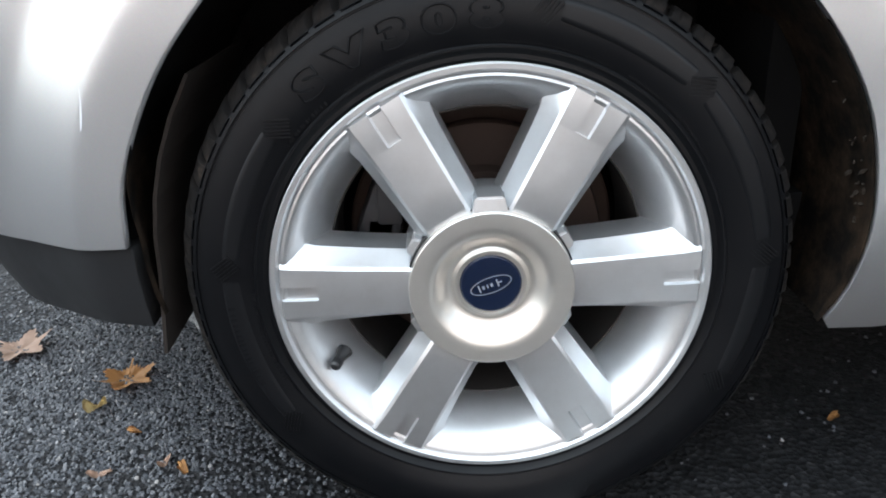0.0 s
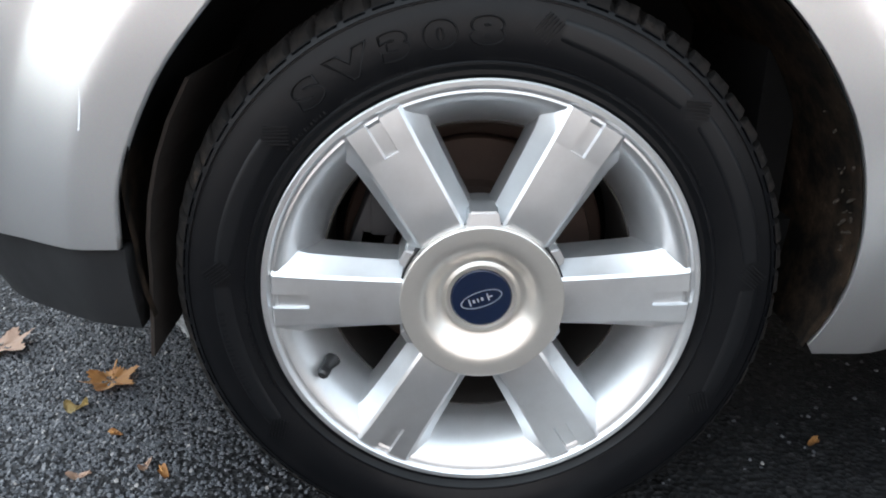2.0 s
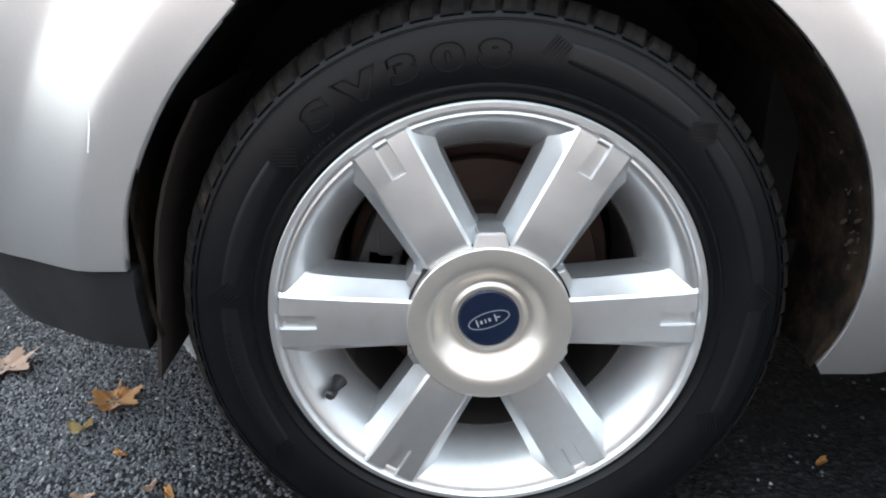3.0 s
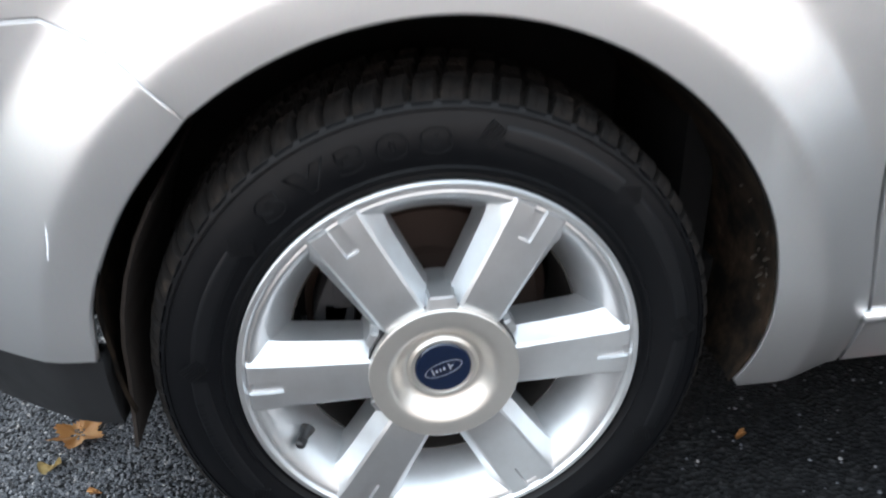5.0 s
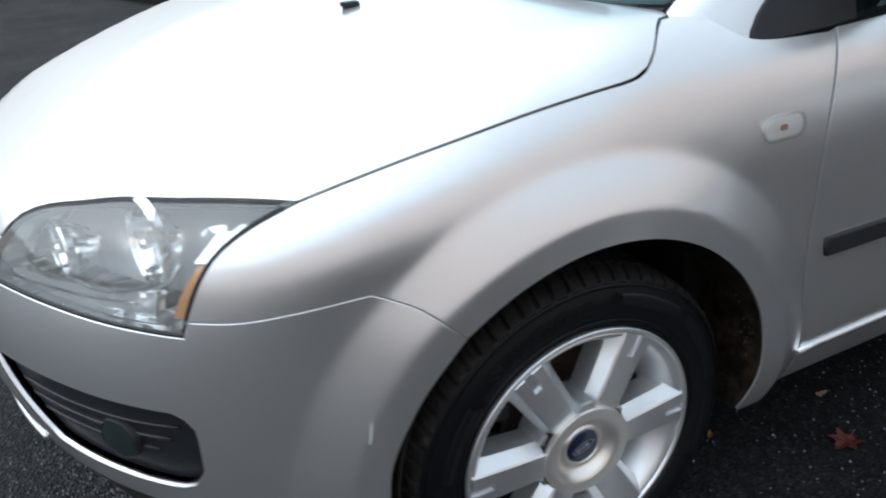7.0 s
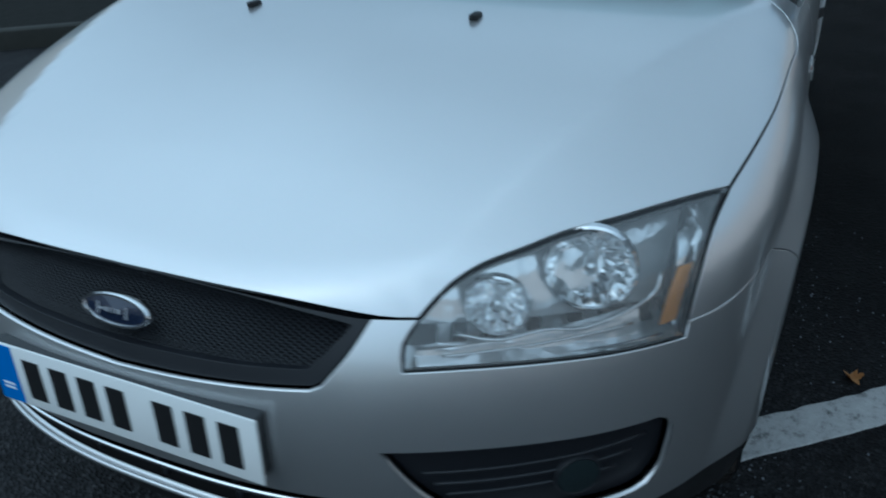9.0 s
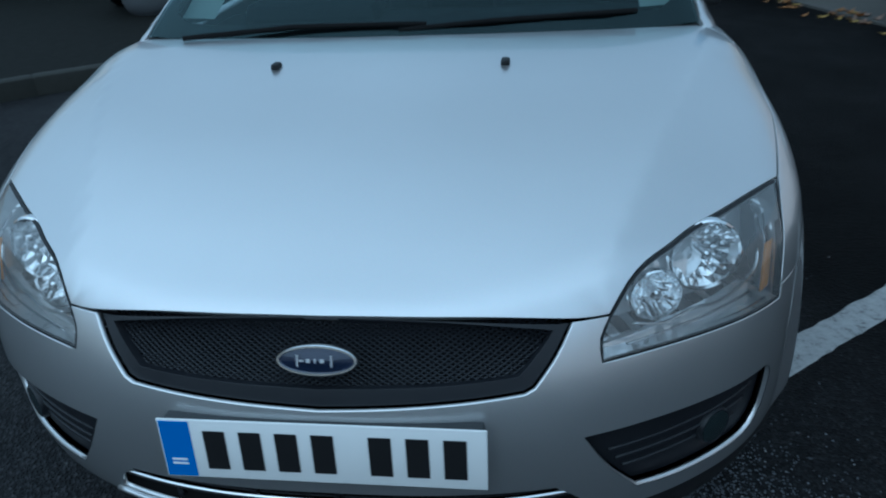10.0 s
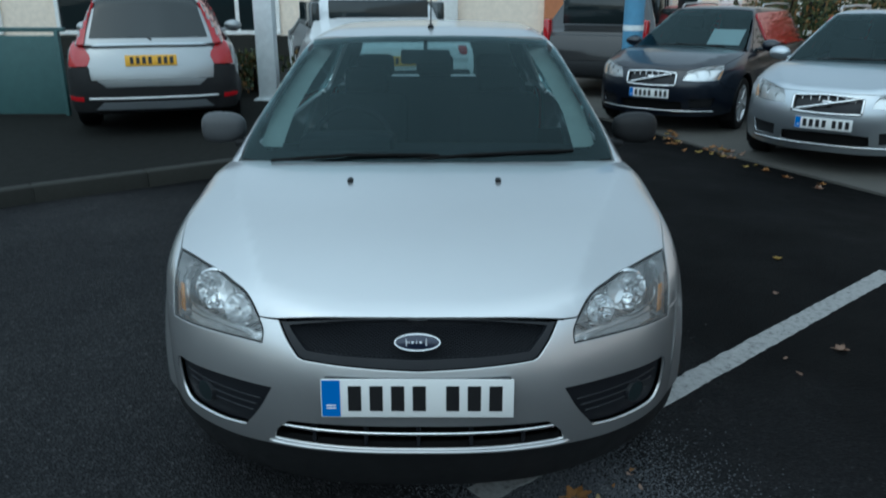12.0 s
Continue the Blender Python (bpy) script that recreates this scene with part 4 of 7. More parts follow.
def oval_badge(parent, at, w, h, lean):
    """An oval badge with a bright rim, facing -x."""
    rim = bmesh.new()
    n = 56
    rows = []
    for e, x in ((1.0, 0.010), (1.0, 0.0), (0.965, -0.003), (0.92, -0.003), (0.90, 0.0)):
        rows.append([rim.verts.new((x, e * w / 2 * math.cos(t), (h / 2 - w / 2 * (1 - e)) * math.sin(t))) for t in np.linspace(0, 2 * math.pi, n, endpoint=False)])
    for p, q in zip(rows, rows[1:]):
        for k in range(n):
            rim.faces.new((p[k], p[(k + 1) % n], q[(k + 1) % n], q[k]))
    bmesh.ops.recalc_face_normals(rim, faces=rim.faces)
    badge = part("badge", smooth_bm(rim, 50), CHROME, parent, "oval blue badge with chrome rim")
    badge.matrix_basis = Matrix.Translation(at) @ pose(0, 0, 0, 0, lean, 0)
    bm = bmesh.new()
    mid = bm.verts.new((-0.0035, 0, 0))
    edge = [bm.verts.new((0.0, 0.91 * w / 2 * math.cos(t), (h / 2 - w * 0.045) * math.sin(t))) for t in np.linspace(0, 2 * math.pi, n, endpoint=False)]
    for k in range(n):
        bm.faces.new((mid, edge[(k + 1) % n], edge[k]))
    part("badge_face", bm, BADGE_BLUE, badge)
    bm = bmesh.new()
    for y, bw, bh in ((0.030, 0.003, 0.018), (0.024, 0.008, 0.003), (0.013, 0.007, 0.006), (0.002, 0.003, 0.007), (-0.009, 0.007, 0.006), (-0.024, 0.003, 0.018)):
        box(bm, -0.0036, y * w / 0.13, 0, 0.0012, bw * w / 0.13, bh * h / 0.05, bevel=0.0004)
    part("badge_mark", bm, BADGE_SILVER, badge)
    return badge


oval_badge(grille, (-0.868, 0, 0.722), 0.130, 0.052, 18)

# number plate on its dark backing
part("plate_backing", smooth_bm(boxed(-0.895, 0, 0.575, 0.026, 0.515, 0.106, bevel=0.006)), CLADDING, car).matrix_basis = Matrix.Translation((-0.884, 0, 0.575)) @ pose(0, 0, 0, 0, 3, 0) @ Matrix.Translation((0.884, 0, -0.575))
number_plate(car, (-0.9125, 0, 0.576), pose(0, 0, 0, 0, 3, 0), size=(0.525, 0.113))

# lower grille: near-black back standing in for the shaded depth, slats, bright bar
low_back = skin("lower_grille", FELT_AND_CAVITY, car, F, "nose", LOW_HALF, half=True, step=0.04, off=0.06, depth=-0.05, gap=-0.004, cx=CX)


def bar_on(f, pts, width, proud, cx, mode="nose", step=0.02):
    """A half-round rod that follows the skin through the given points."""
    uv = spline(to_uv(mode, pts, cx), step)
    P = snap(f, *rays(mode, uv, cx))
    N = gradient(f, P)
    t = np.gradient(P, axis=0)
    t /= np.linalg.norm(t, axis=1, keepdims=True)
    b = np.cross(t, N)
    V, T, n = [], [], 7
    for p, nn, bb in zip(P, N, b):
        for a in np.linspace(0, 2 * math.pi, n, endpoint=False):
            V.append(p + nn * (proud + width * 0.5 * math.sin(a)) + bb * width * 0.5 * math.cos(a))
    for k in range(len(P) - 1):
        for j in range(n):
            T.append((k * n + j, k * n + (j + 1) % n, (k + 1) * n + (j + 1) % n, (k + 1) * n + j))
    T += [tuple(range(n))[::-1], tuple(len(V) - n + i for i in range(n))]
    return mesh("bar", V, T)


arc = lambda z, y: [(-0.815, -y, z), (-0.876, -0.20, z), (-0.895, 0, z), (-0.876, 0.20, z), (-0.815, y, z)]
part("chrome_bar", bar_on(F, arc(0.447, 0.392), 0.013, -0.008, CX), CHROME, low_back, "bright chrome bar")
part("slat", bar_on(F, arc(0.418, 0.405), 0.008, -0.035, CX), GRILLE, low_back)
for y in (-0.30, -0.15, 0.0, 0.15, 0.30):
    part("strut", smooth_bm(boxed(-0.855 + 0.45 * abs(y) ** 2.4, y, 0.432, 0.02, 0.012, 0.085, bevel=0.003)), GRILLE, low_back)
part("bumper_lip", bar_on(F, [(-0.80, -0.43, 0.381), (-0.876, -0.20, 0.384), (-0.895, 0, 0.385), (-0.876, 0.20, 0.384), (-0.80, 0.43, 0.381)], 0.012, 0.002, CX), SILVER, car, "silver lip under the lower grille")

# fog lamp recesses
for flip in (False, True):
    s = 1 if flip else -1
    P, T, N = panel(F, "nose", FOG, step=0.02, off=0.020, depth=-0.020, gap=-0.001, cx=CX, flip=flip)
    nest = part("fog_lamp_recess", mesh("fog_lamp_recess", P, T, N), GRILLE, car, "black ribbed fog lamp recess")
    for z, y0, y1 in ((0.465, 0.49, 0.70), (0.490, 0.475, 0.72), (0.515, 0.46, 0.735)):
        pts = [(-0.84 + 1.0 * (y - 0.42) ** 1.3, s * y, z) for y in np.linspace(y0, y1, 5)]
        part("rib", bar_on(F, pts, 0.007, -0.019, CX), GRILLE, nest)
    lamp = turned("fog_lamp", [(0.0, 0.0), (0.010, 0.002), (0.024, -0.012), (0.030, -0.022), (0.034, -0.024), (0.037, -0.018), (0.038, 0.01)], 36)
    lamp = part("fog_lamp", lamp, GRILLE, nest, "small round fog lamp")
    lamp.matrix_basis = Matrix.Translation((-0.676, s * 0.637, 0.478)) @ pose(0, 0, 0, 0, 0, -90 - s * 38)
    lens = part("fog_lens", turned("fog_lens", [(0.0, -0.027), (0.016, -0.0262), (0.032, -0.0235)], 36), DARK_GLASS, nest)
    lens.matrix_basis = lamp.matrix_basis.copy()

# headlamps
for flip in (False, True):
    s = 1 if flip else -1
    LAMP = [LAMP_TOP, LAMP_SIDE, LAMP_LOW, LAMP_IN]
    P, T, N = panel(F, "nose", LAMP, step=0.015, gap=0.0045, depth=0.010, cx=CX, flip=flip, bead=0.003)
    lens = mesh("headlamp", P, T, N)
    lamp = part("headlamp", lens, LENS, car, "clear headlamp with chrome reflectors and amber indicator")
    P, T, N = panel(F, "nose", LAMP, step=0.02, gap=0.004, shift=(0.100, 0.050, -0.005), depth=-0.95, cx=CX, flip=flip)
    part("lamp_housing", mesh("lamp_housing", P, T, N), LAMP_GREY, lamp)
    # black seal round the lens
    P, T, N = panel(F, "nose", LAMP, step=0.015, gap=0.001, off=0.001, depth=0.012, cx=CX, flip=flip, holes=(inset(outline(LAMP, "nose", 0.015, CX, False), 0.0048),))
    part("lamp_seal", mesh("lamp_seal", P, T, N), TRIM, lamp)
    for k, (cx_, cy, cz, r) in enumerate(((-0.584, 0.624, 0.764, 0.060), (-0.696, 0.526, 0.748, 0.041))):
        # deep bowl pressed into flat upright facets, in a bright bezel
        prof = [(0.010, 0.055)] + [(r * t, 0.055 - 0.055 * t ** 2) for t in np.linspace(0.2, 1.0, 6)] + [(r * 1.03, -0.002)]
        v, fc = lathe(prof, 30, wave=lambda rr, y, a, r=r: rr * (1 + (0.05 * np.sign(np.sin(a * 7.5 + 9 * rr / r)) if 0.25 * r < rr < 0.95 * r else 0)))
        bowl = part("reflector_bowl", mesh("reflector_bowl", v, fc, smooth=False), REFLECTOR, lamp, "faceted chrome reflector bowl")
        bowl.matrix_basis = Matrix.Translation((cx_, s * cy, cz)) @ pose(0, 0, 0, -4, 0, -90 + s * -14)
        part("bezel", turned("bezel", [(r * 1.00, -0.002), (r * 1.05, -0.007), (r * 1.11, -0.004), (r * 1.13, 0.006), (r * 1.02, 0.004)], 44, closed=True), CHROME, lamp).matrix_basis = bowl.matrix_basis.copy()
        bulb = part("bulb", turned("bulb", [(0.0, -0.012), (0.006, -0.011), (0.010, -0.006), (0.010, 0.02), (0.007, 0.05)], 20), CHROME if k == 0 else REFLECTOR, lamp)
        bulb.matrix_basis = bowl.matrix_basis.copy()
    # amber indicator down the outer edge
    AMB = [[(-0.545, -0.750, 0.772), (-0.522, -0.764, 0.772)], [(-0.522, -0.764, 0.772), (-0.55, -0.766, 0.735), (-0.574, -0.766, 0.696)], [(-0.574, -0.766, 0.696), (-0.598, -0.750, 0.696)], [(-0.598, -0.750, 0.696), (-0.575, -0.750, 0.735), (-0.545, -0.750, 0.772)]]
    WHITE = [[(-0.508, -0.738, 0.815), (-0.478, -0.764, 0.815)], [(-0.478, -0.764, 0.815), (-0.520, -0.764, 0.776)], [(-0.520, -0.764, 0.776), (-0.545, -0.738, 0.776)], [(-0.545, -0.738, 0.776), (-0.508, -0.738, 0.815)]]
    P, T, N = panel(F, "nose", WHITE, step=0.012, gap=0.0, off=0.020, depth=0.004, cx=CX, flip=flip)
    part("upper_reflector", mesh("upper_reflector", P, T, N), REFLECTOR, lamp)
    P, T, N = panel(F, "nose", AMB, step=0.012, gap=0.0, off=0.022, depth=0.004, cx=CX, flip=flip)
    part("indicator", mesh("indicator", P, T, N), AMBER, lamp, "amber indicator strip")
    # lower trim blade and curved bright edge under the bowls
    BLADE = [[(-0.795, -0.442, 0.695), (-0.726, -0.589, 0.694), (-0.62, -0.72, 0.690)], [(-0.62, -0.72, 0.690), (-0.615, -0.722, 0.728)], [(-0.615, -0.722, 0.728), (-0.70, -0.61, 0.722), (-0.76, -0.50, 0.716), (-0.79, -0.445, 0.712)], [(-0.79, -0.445, 0.712), (-0.795, -0.442, 0.695)]]
    P, T, N = panel(F, "nose", BLADE, step=0.015, gap=0.0, off=0.030, depth=0.02, cx=CX, flip=flip)
    part("lamp_blade", mesh("lamp_blade", P, T, N), LAMP_GREY, lamp)
    for pts, w in (([(-0.745, -0.480, 0.735), (-0.71, -0.52, 0.722), (-0.67, -0.57, 0.728), (-0.64, -0.62, 0.722), (-0.58, -0.70, 0.742), (-0.56, -0.72, 0.775)], 0.006), ([(-0.77, -0.47, 0.708), (-0.70, -0.61, 0.713), (-0.63, -0.705, 0.716)], 0.005), ([(-0.80, -0.44, 0.694), (-0.726, -0.589, 0.696), (-0.60, -0.745, 0.686)], 0.005)):
        if flip:
            pts = [(x, -y, z) for x, y, z in pts]
        part("bright_edge", bar_on(F, pts, w, -0.024 if w > 0.0055 else -0.016, CX, step=0.012), CHROME, lamp)

# doors, sills, rear quarters
def side_strip(name, material, pts, both=True, f=F, label="", **kw):
    return skin(name, material, car, f, "y", polygon_seg(pts) if not isinstance(pts[0], list) else pts, label, both=both, **kw)


front_edge = [(0.509, 0.335), (0.497, 0.40), (0.484, 0.50), (0.481, 0.65), (0.485, 0.781), (0.508, 0.885), (0.523, 0.940)]
doors = side_strip("front_door", SILVER, [front_edge, [(0.523, 0.940), (1.0, 0.955), (1.56, 0.965)], [(1.56, 0.965), (1.60, 0.65), (1.585, 0.335)], [(1.585, 0.335), (0.509, 0.335)]], step=0.03, depth=0.025)
side_strip("rear_door", SILVER, [[(1.588, 0.335), (1.603, 0.65), (1.563, 0.965)], [(1.563, 0.965), (2.1, 0.975), (2.62, 0.98)], [(2.62, 0.98), (2.60, 0.85), (2.42, 0.75), (2.27, 0.55), (2.20, 0.335)], [(2.20, 0.335), (1.588, 0.335)]], step=0.04, depth=0.025)
side_strip("sill_panel", SILVER, [[(0.509, 0.246), (0.509, 0.330)], [(0.509, 0.330), (2.26, 0.330)], [(2.26, 0.330), (2.28, 0.235)], [(2.28, 0.235), (0.509, 0.246)]], step=0.03, depth=0.03)
side_strip("rear_quarter", SILVER, [[(2.204, 0.330), (2.272, 0.55), (2.423, 0.75), (2.604, 0.85), (2.624, 0.98)], [(2.624, 0.98), (3.15, 1.0)], [(3.15, 1.0), (3.20, 0.80), (3.22, 0.60)], [(3.22, 0.60), (3.10, 0.56), (3.00, 0.48)], ring(2.645, 0.338, 0.366, 24, 200, 36), [(2.301, 0.213), (2.29, 0.21), (2.204, 0.330)]], step=0.035, depth=0.03)
skin("rear_bumper", SILVER, car, F, "tail", [[(3.44, 0, 0.62), (3.35, -0.5, 0.62), (3.24, -0.85, 0.60)], [(3.24, -0.85, 0.60), (3.10, -0.88, 0.56), (3.0, -0.9, 0.48)], [(3.0, -0.9, 0.48), (3.02, -0.88, 0.34), (3.0, -0.86, 0.25)], [(3.0, -0.86, 0.25), (3.2, -0.7, 0.24), (3.35, 0, 0.24)]], half=True, step=0.04, depth=0.03, cx=2.6)
skin("tailgate", SILVER, car, F, "tail", [[(3.40, 0, 0.97), (3.2, -0.5, 0.97), (3.1, -0.70, 0.97)], [(3.1, -0.70, 0.97), (3.25, -0.68, 0.80), (3.30, -0.66, 0.63)], [(3.30, -0.66, 0.63), (3.40, -0.3, 0.63), (3.44, 0, 0.63)]], half=True, step=0.04, depth=0.03, cx=2.6)
for flip in (False, True):
    P, T, N = panel(F, "tail", [[(3.1, -0.71, 0.97), (3.14, -0.80, 0.97)], [(3.14, -0.80, 0.97), (3.2, -0.84, 0.80), (3.22, -0.85, 0.61)], [(3.22, -0.85, 0.61), (3.30, -0.67, 0.63)], [(3.30, -0.67, 0.63), (3.25, -0.69, 0.80), (3.1, -0.71, 0.97)]], step=0.03, cx=2.6, depth=0.03, flip=flip)
    part("rear_lamp", mesh("rear_lamp", P, T, N), RED_LENS, car, "red rear lamp")

# belt panel between skin and glass, door mouldings, side repeaters
for flip in (False, True):
    P, T, N = panel(F, "y", [[(0.521, 0.570), (1.0, 0.562), (1.555, 0.557)], [(1.555, 0.557), (1.56, 0.524)], [(1.56, 0.524), (1.0, 0.531), (0.527, 0.539)], [(0.527, 0.539), (0.521, 0.570)]], step=0.02, off=-0.011, depth=0.014, gap=0, flip=flip, bead=0.004)
    part("door_moulding", mesh("door_moulding", P, T, N), TRIM, car, "dark plastic door moulding")
    P, T, N = panel(F, "y", [[(1.61, 0.563), (2.26, 0.557)], [(2.26, 0.557), (2.255, 0.525)], [(2.255, 0.525), (1.61, 0.531)], [(1.61, 0.531), (1.61, 0.563)]], step=0.03, off=-0.011, depth=0.014, gap=0, flip=flip, bead=0.004)
    part("door_moulding", mesh("door_moulding", P, T, N), TRIM, car, "dark plastic door moulding")
    P, T, N = panel(F, "y", polygon_seg(rounded(0.381, 0.8055, 0.088, 0.037, 0.0175)), step=0.007, off=-0.006, depth=0.008, gap=0, flip=flip, bead=0.003)
    rep = part("side_repeater", mesh("side_repeater", P, T, N), LENS, car, "clear oval side repeater with amber bulb")
    P, T, N = panel(F, "y", polygon_seg(rounded(0.381, 0.8055, 0.084, 0.033, 0.016)), step=0.007, off=-0.0008, depth=0, gap=0, flip=flip)
    part("repeater_back", mesh("repeater_back", P, T, N), PLATE_WHITE, rep)
    P, T, N = panel(F, "y", polygon_seg(rounded(0.380, 0.8055, 0.014, 0.009, 0.004)), step=0.004, off=-0.003, depth=0.003, gap=0, flip=flip)
    part("repeater_bulb", mesh("repeater_bulb", P, T, N), RUSSET, rep)
    P = bar_on(F, [(0.50, -1, 0.331), (1.2, -1, 0.331), (2.25, -1, 0.331)], 0.016, 0.001, 0, mode="y", step=0.05)
    if flip:
        P.transform(Matrix.Diagonal((1, -1, 1, 1)))
        P.flip_normals()
    part("sill_strip", P, SILVER, car)

# glasshouse
SCREEN_EDGE = [(0.252, -0.735, 1.004), (0.47, -0.722, 1.10), (0.76, -0.66, 1.245), (1.09, -0.575, 1.405)]
SCREEN_TOP = [(1.09, -0.575, 1.405), (1.035, -0.30, 1.424), (1.015, 0, 1.428)]
SCREEN_FOOT = [(0.12, 0, 0.992), (0.13, -0.225, 0.992), (0.18, -0.515, 0.992), (0.252, -0.735, 0.998)]
screen = skin("windscreen", GLASS, car, G, "x", [SCREEN_FOOT, [(0.252, -0.735, 0.998), *SCREEN_EDGE[1:]], SCREEN_TOP], "curved laminated windscreen with black border", half=True, step=0.05, depth=0.004, gap=0.002)
screen.visible_shadow = False
inner = outline([[(0.14, 0, 1.030), (0.15, -0.225, 1.030), (0.22, -0.515, 1.030), (0.26, -0.640, 1.034)], [(0.26, -0.640, 1.034), (0.30, -0.680, 1.05), (0.42, -0.690, 1.10)], [(0.42, -0.690, 1.10), (0.76, -0.628, 1.245), (1.02, -0.550, 1.385)], [(1.02, -0.550, 1.385), (1.0, -0.30, 1.402), (0.99, 0, 1.406)]], "x", 0.04, CX, True)
skin("screen_border", TRIM, screen, G, "x", [SCREEN_FOOT, [(0.252, -0.735, 0.998), *SCREEN_EDGE[1:]], SCREEN_TOP], half=True, step=0.03, off=0.006, depth=0.003, gap=0.003, holes=(inner,))
skin("cowl", TRIM, car, G, "x", [[(0.12, 0, 0.955), (0.18, -0.515, 0.945), (0.25, -0.735, 0.93)], [(0.25, -0.735, 0.93), (0.252, -0.735, 0.997)], SCREEN_FOOT[::-1]], half=True, step=0.04, off=0.004, depth=0.02, gap=0.0)
PILLAR = [[(0.225, 0.94), (0.225, 0.985), (0.252, 1.003)], [(p[0], p[2]) for p in SCREEN_EDGE], [(1.09, 1.405), (1.30, 1.440)], [(1.30, 1.440), (1.31, 1.402)], [(1.31, 1.402), (1.09, 1.355), (0.80, 1.222), (0.56, 1.088), (0.43, 1.012), (0.365, 0.965), (0.340, 0.925)], [(0.340, 0.925), (0.225, 0.94)]]
skin("front_pillar", SILVER, car, G, "y", PILLAR, both=True, step=0.03, depth=0.03, gap=0.001)
for flip in (False, True):
    TRI = [[(0.352, 0.932), (0.372, 0.965), (0.435, 1.010), (0.565, 1.086)], [(0.565, 1.086), (0.60, 1.02), (0.585, 0.945)], [(0.585, 0.945), (0.352, 0.932)]]
    P, T, N = panel(G, "y", TRI, step=0.025, off=-0.005, depth=0.015, gap=0, flip=flip, bead=0.004)
    part("mirror_sail", mesh("mirror_sail", P, T, N), TRIM, car, "black triangular mirror mount")
    SIDE = [[(0.592, 0.950), (1.1, 0.965), (1.55, 0.972)], [(1.55, 0.972), (1.52, 1.41)], [(1.52, 1.41), (1.31, 1.398), (1.09, 1.352), (0.80, 1.218), (0.605, 1.108)], [(0.605, 1.108), (0.592, 0.950)]]
    REARSIDE = [[(1.60, 0.972), (2.2, 0.985), (2.62, 0.99)], [(2.62, 0.99), (2.75, 1.05), (2.62, 1.30)], [(2.62, 1.30), (2.2, 1.39), (1.58, 1.412)], [(1.58, 1.412), (1.60, 0.972)]]
    for nm, o in (("front_side_window", SIDE), ("rear_side_window", REARSIDE)):
        P, T, N = panel(G, "y", o, step=0.06, off=0.004, depth=0.004, gap=0.003, flip=flip)
        w = part(nm, mesh(nm, P, T, N), GLASS, car)
        w.visible_shadow = False
    P, T, N = panel(G, "y", [[(1.55, 0.972), (1.60, 0.972)], [(1.60, 0.972), (1.58, 1.412)], [(1.58, 1.412), (1.52, 1.412)], [(1.52, 1.412), (1.55, 0.972)]], step=0.05, off=0.002, depth=0.01, gap=0, flip=flip)
    part("centre_pillar", mesh("centre_pillar", P, T, N), TRIM, car)
    P, T, N = panel(G, "y", [[(2.62, 0.965), (3.20, 0.965)], [(3.20, 0.965), (3.12, 1.15), (2.93, 1.40)], [(2.93, 1.40), (2.62, 1.42), (2.0, 1.435), (1.31, 1.435)], [(1.31, 1.435), (1.31, 1.400), (1.58, 1.416), (2.2, 1.394), (2.625, 1.304), (2.755, 1.05), (2.62, 0.988)], [(2.62, 0.988), (2.62, 0.965)]], step=0.05, depth=0.03, gap=0.001, flip=flip)
    part("rear_pillar", mesh("rear_pillar", P, T, N), SILVER, car)
roof_edge = [(1.09, -0.575), (1.31, -0.585), (1.75, -0.585), (2.4, -0.570), (2.93, -0.53)]
skin("roof", SILVER, car, G, "z", [[(1.018, 0), (1.038, -0.30), (1.09, -0.578)], roof_edge, [(2.93, -0.53), (2.99, -0.3), (3.01, 0)]], half=True, step=0.05, depth=0.03, gap=0.001)
rg = skin("rear_window", GLASS, car, G, "b", [[(3.2, 0, 1.02), (3.2, -0.4, 1.02), (3.1, -0.62, 1.03)], [(3.1, -0.62, 1.03), (3.0, -0.50, 1.37)], [(3.0, -0.50, 1.37), (3.0, 0, 1.385)]], half=True, step=0.06, depth=0.004)
rg.visible_shadow = False
skin("rear_frame", SILVER, car, G, "b", [[(3.2, 0, 0.965), (3.2, -0.45, 0.965), (3.1, -0.72, 0.965)], [(3.1, -0.72, 0.965), (3.0, -0.56, 1.39)], [(3.0, -0.56, 1.39), (3.0, 0, 1.43)]], half=True, step=0.05, depth=0.02,
     holes=(outline([[(3.2, 0, 1.02), (3.2, -0.4, 1.02), (3.1, -0.62, 1.03)], [(3.1, -0.62, 1.03), (3.0, -0.50, 1.37)], [(3.0, -0.50, 1.37), (3.0, 0, 1.385)]], "b", 0.05, CX, True),))
# roof aerial
bm = turned("aerial", [(0.0, -0.22), (0.003, -0.215), (0.004, 0.0), (0.013, 0.004), (0.016, 0.018), (0.0, 0.02)], 12)
aerial = part("aerial", bm, TRIM, car, "short black roof aerial")
aerial.matrix_basis = Matrix.Translation((1.20, 0, 1.468)) @ pose(0, 0, 0, -50, 0, 90)

# washer jets, wipers
for y in (-0.261, 0.261):
    bm = bmesh.new()
    box(bm, -0.112, y, 0.992, 0.034, 0.020, 0.016, bevel=0.006)
    box(bm, -0.128, y, 0.996, 0.010, 0.012, 0.008, bevel=0.003)
    part("washer_jet", smooth_bm(bm), TRIM, car, "small black washer jet")


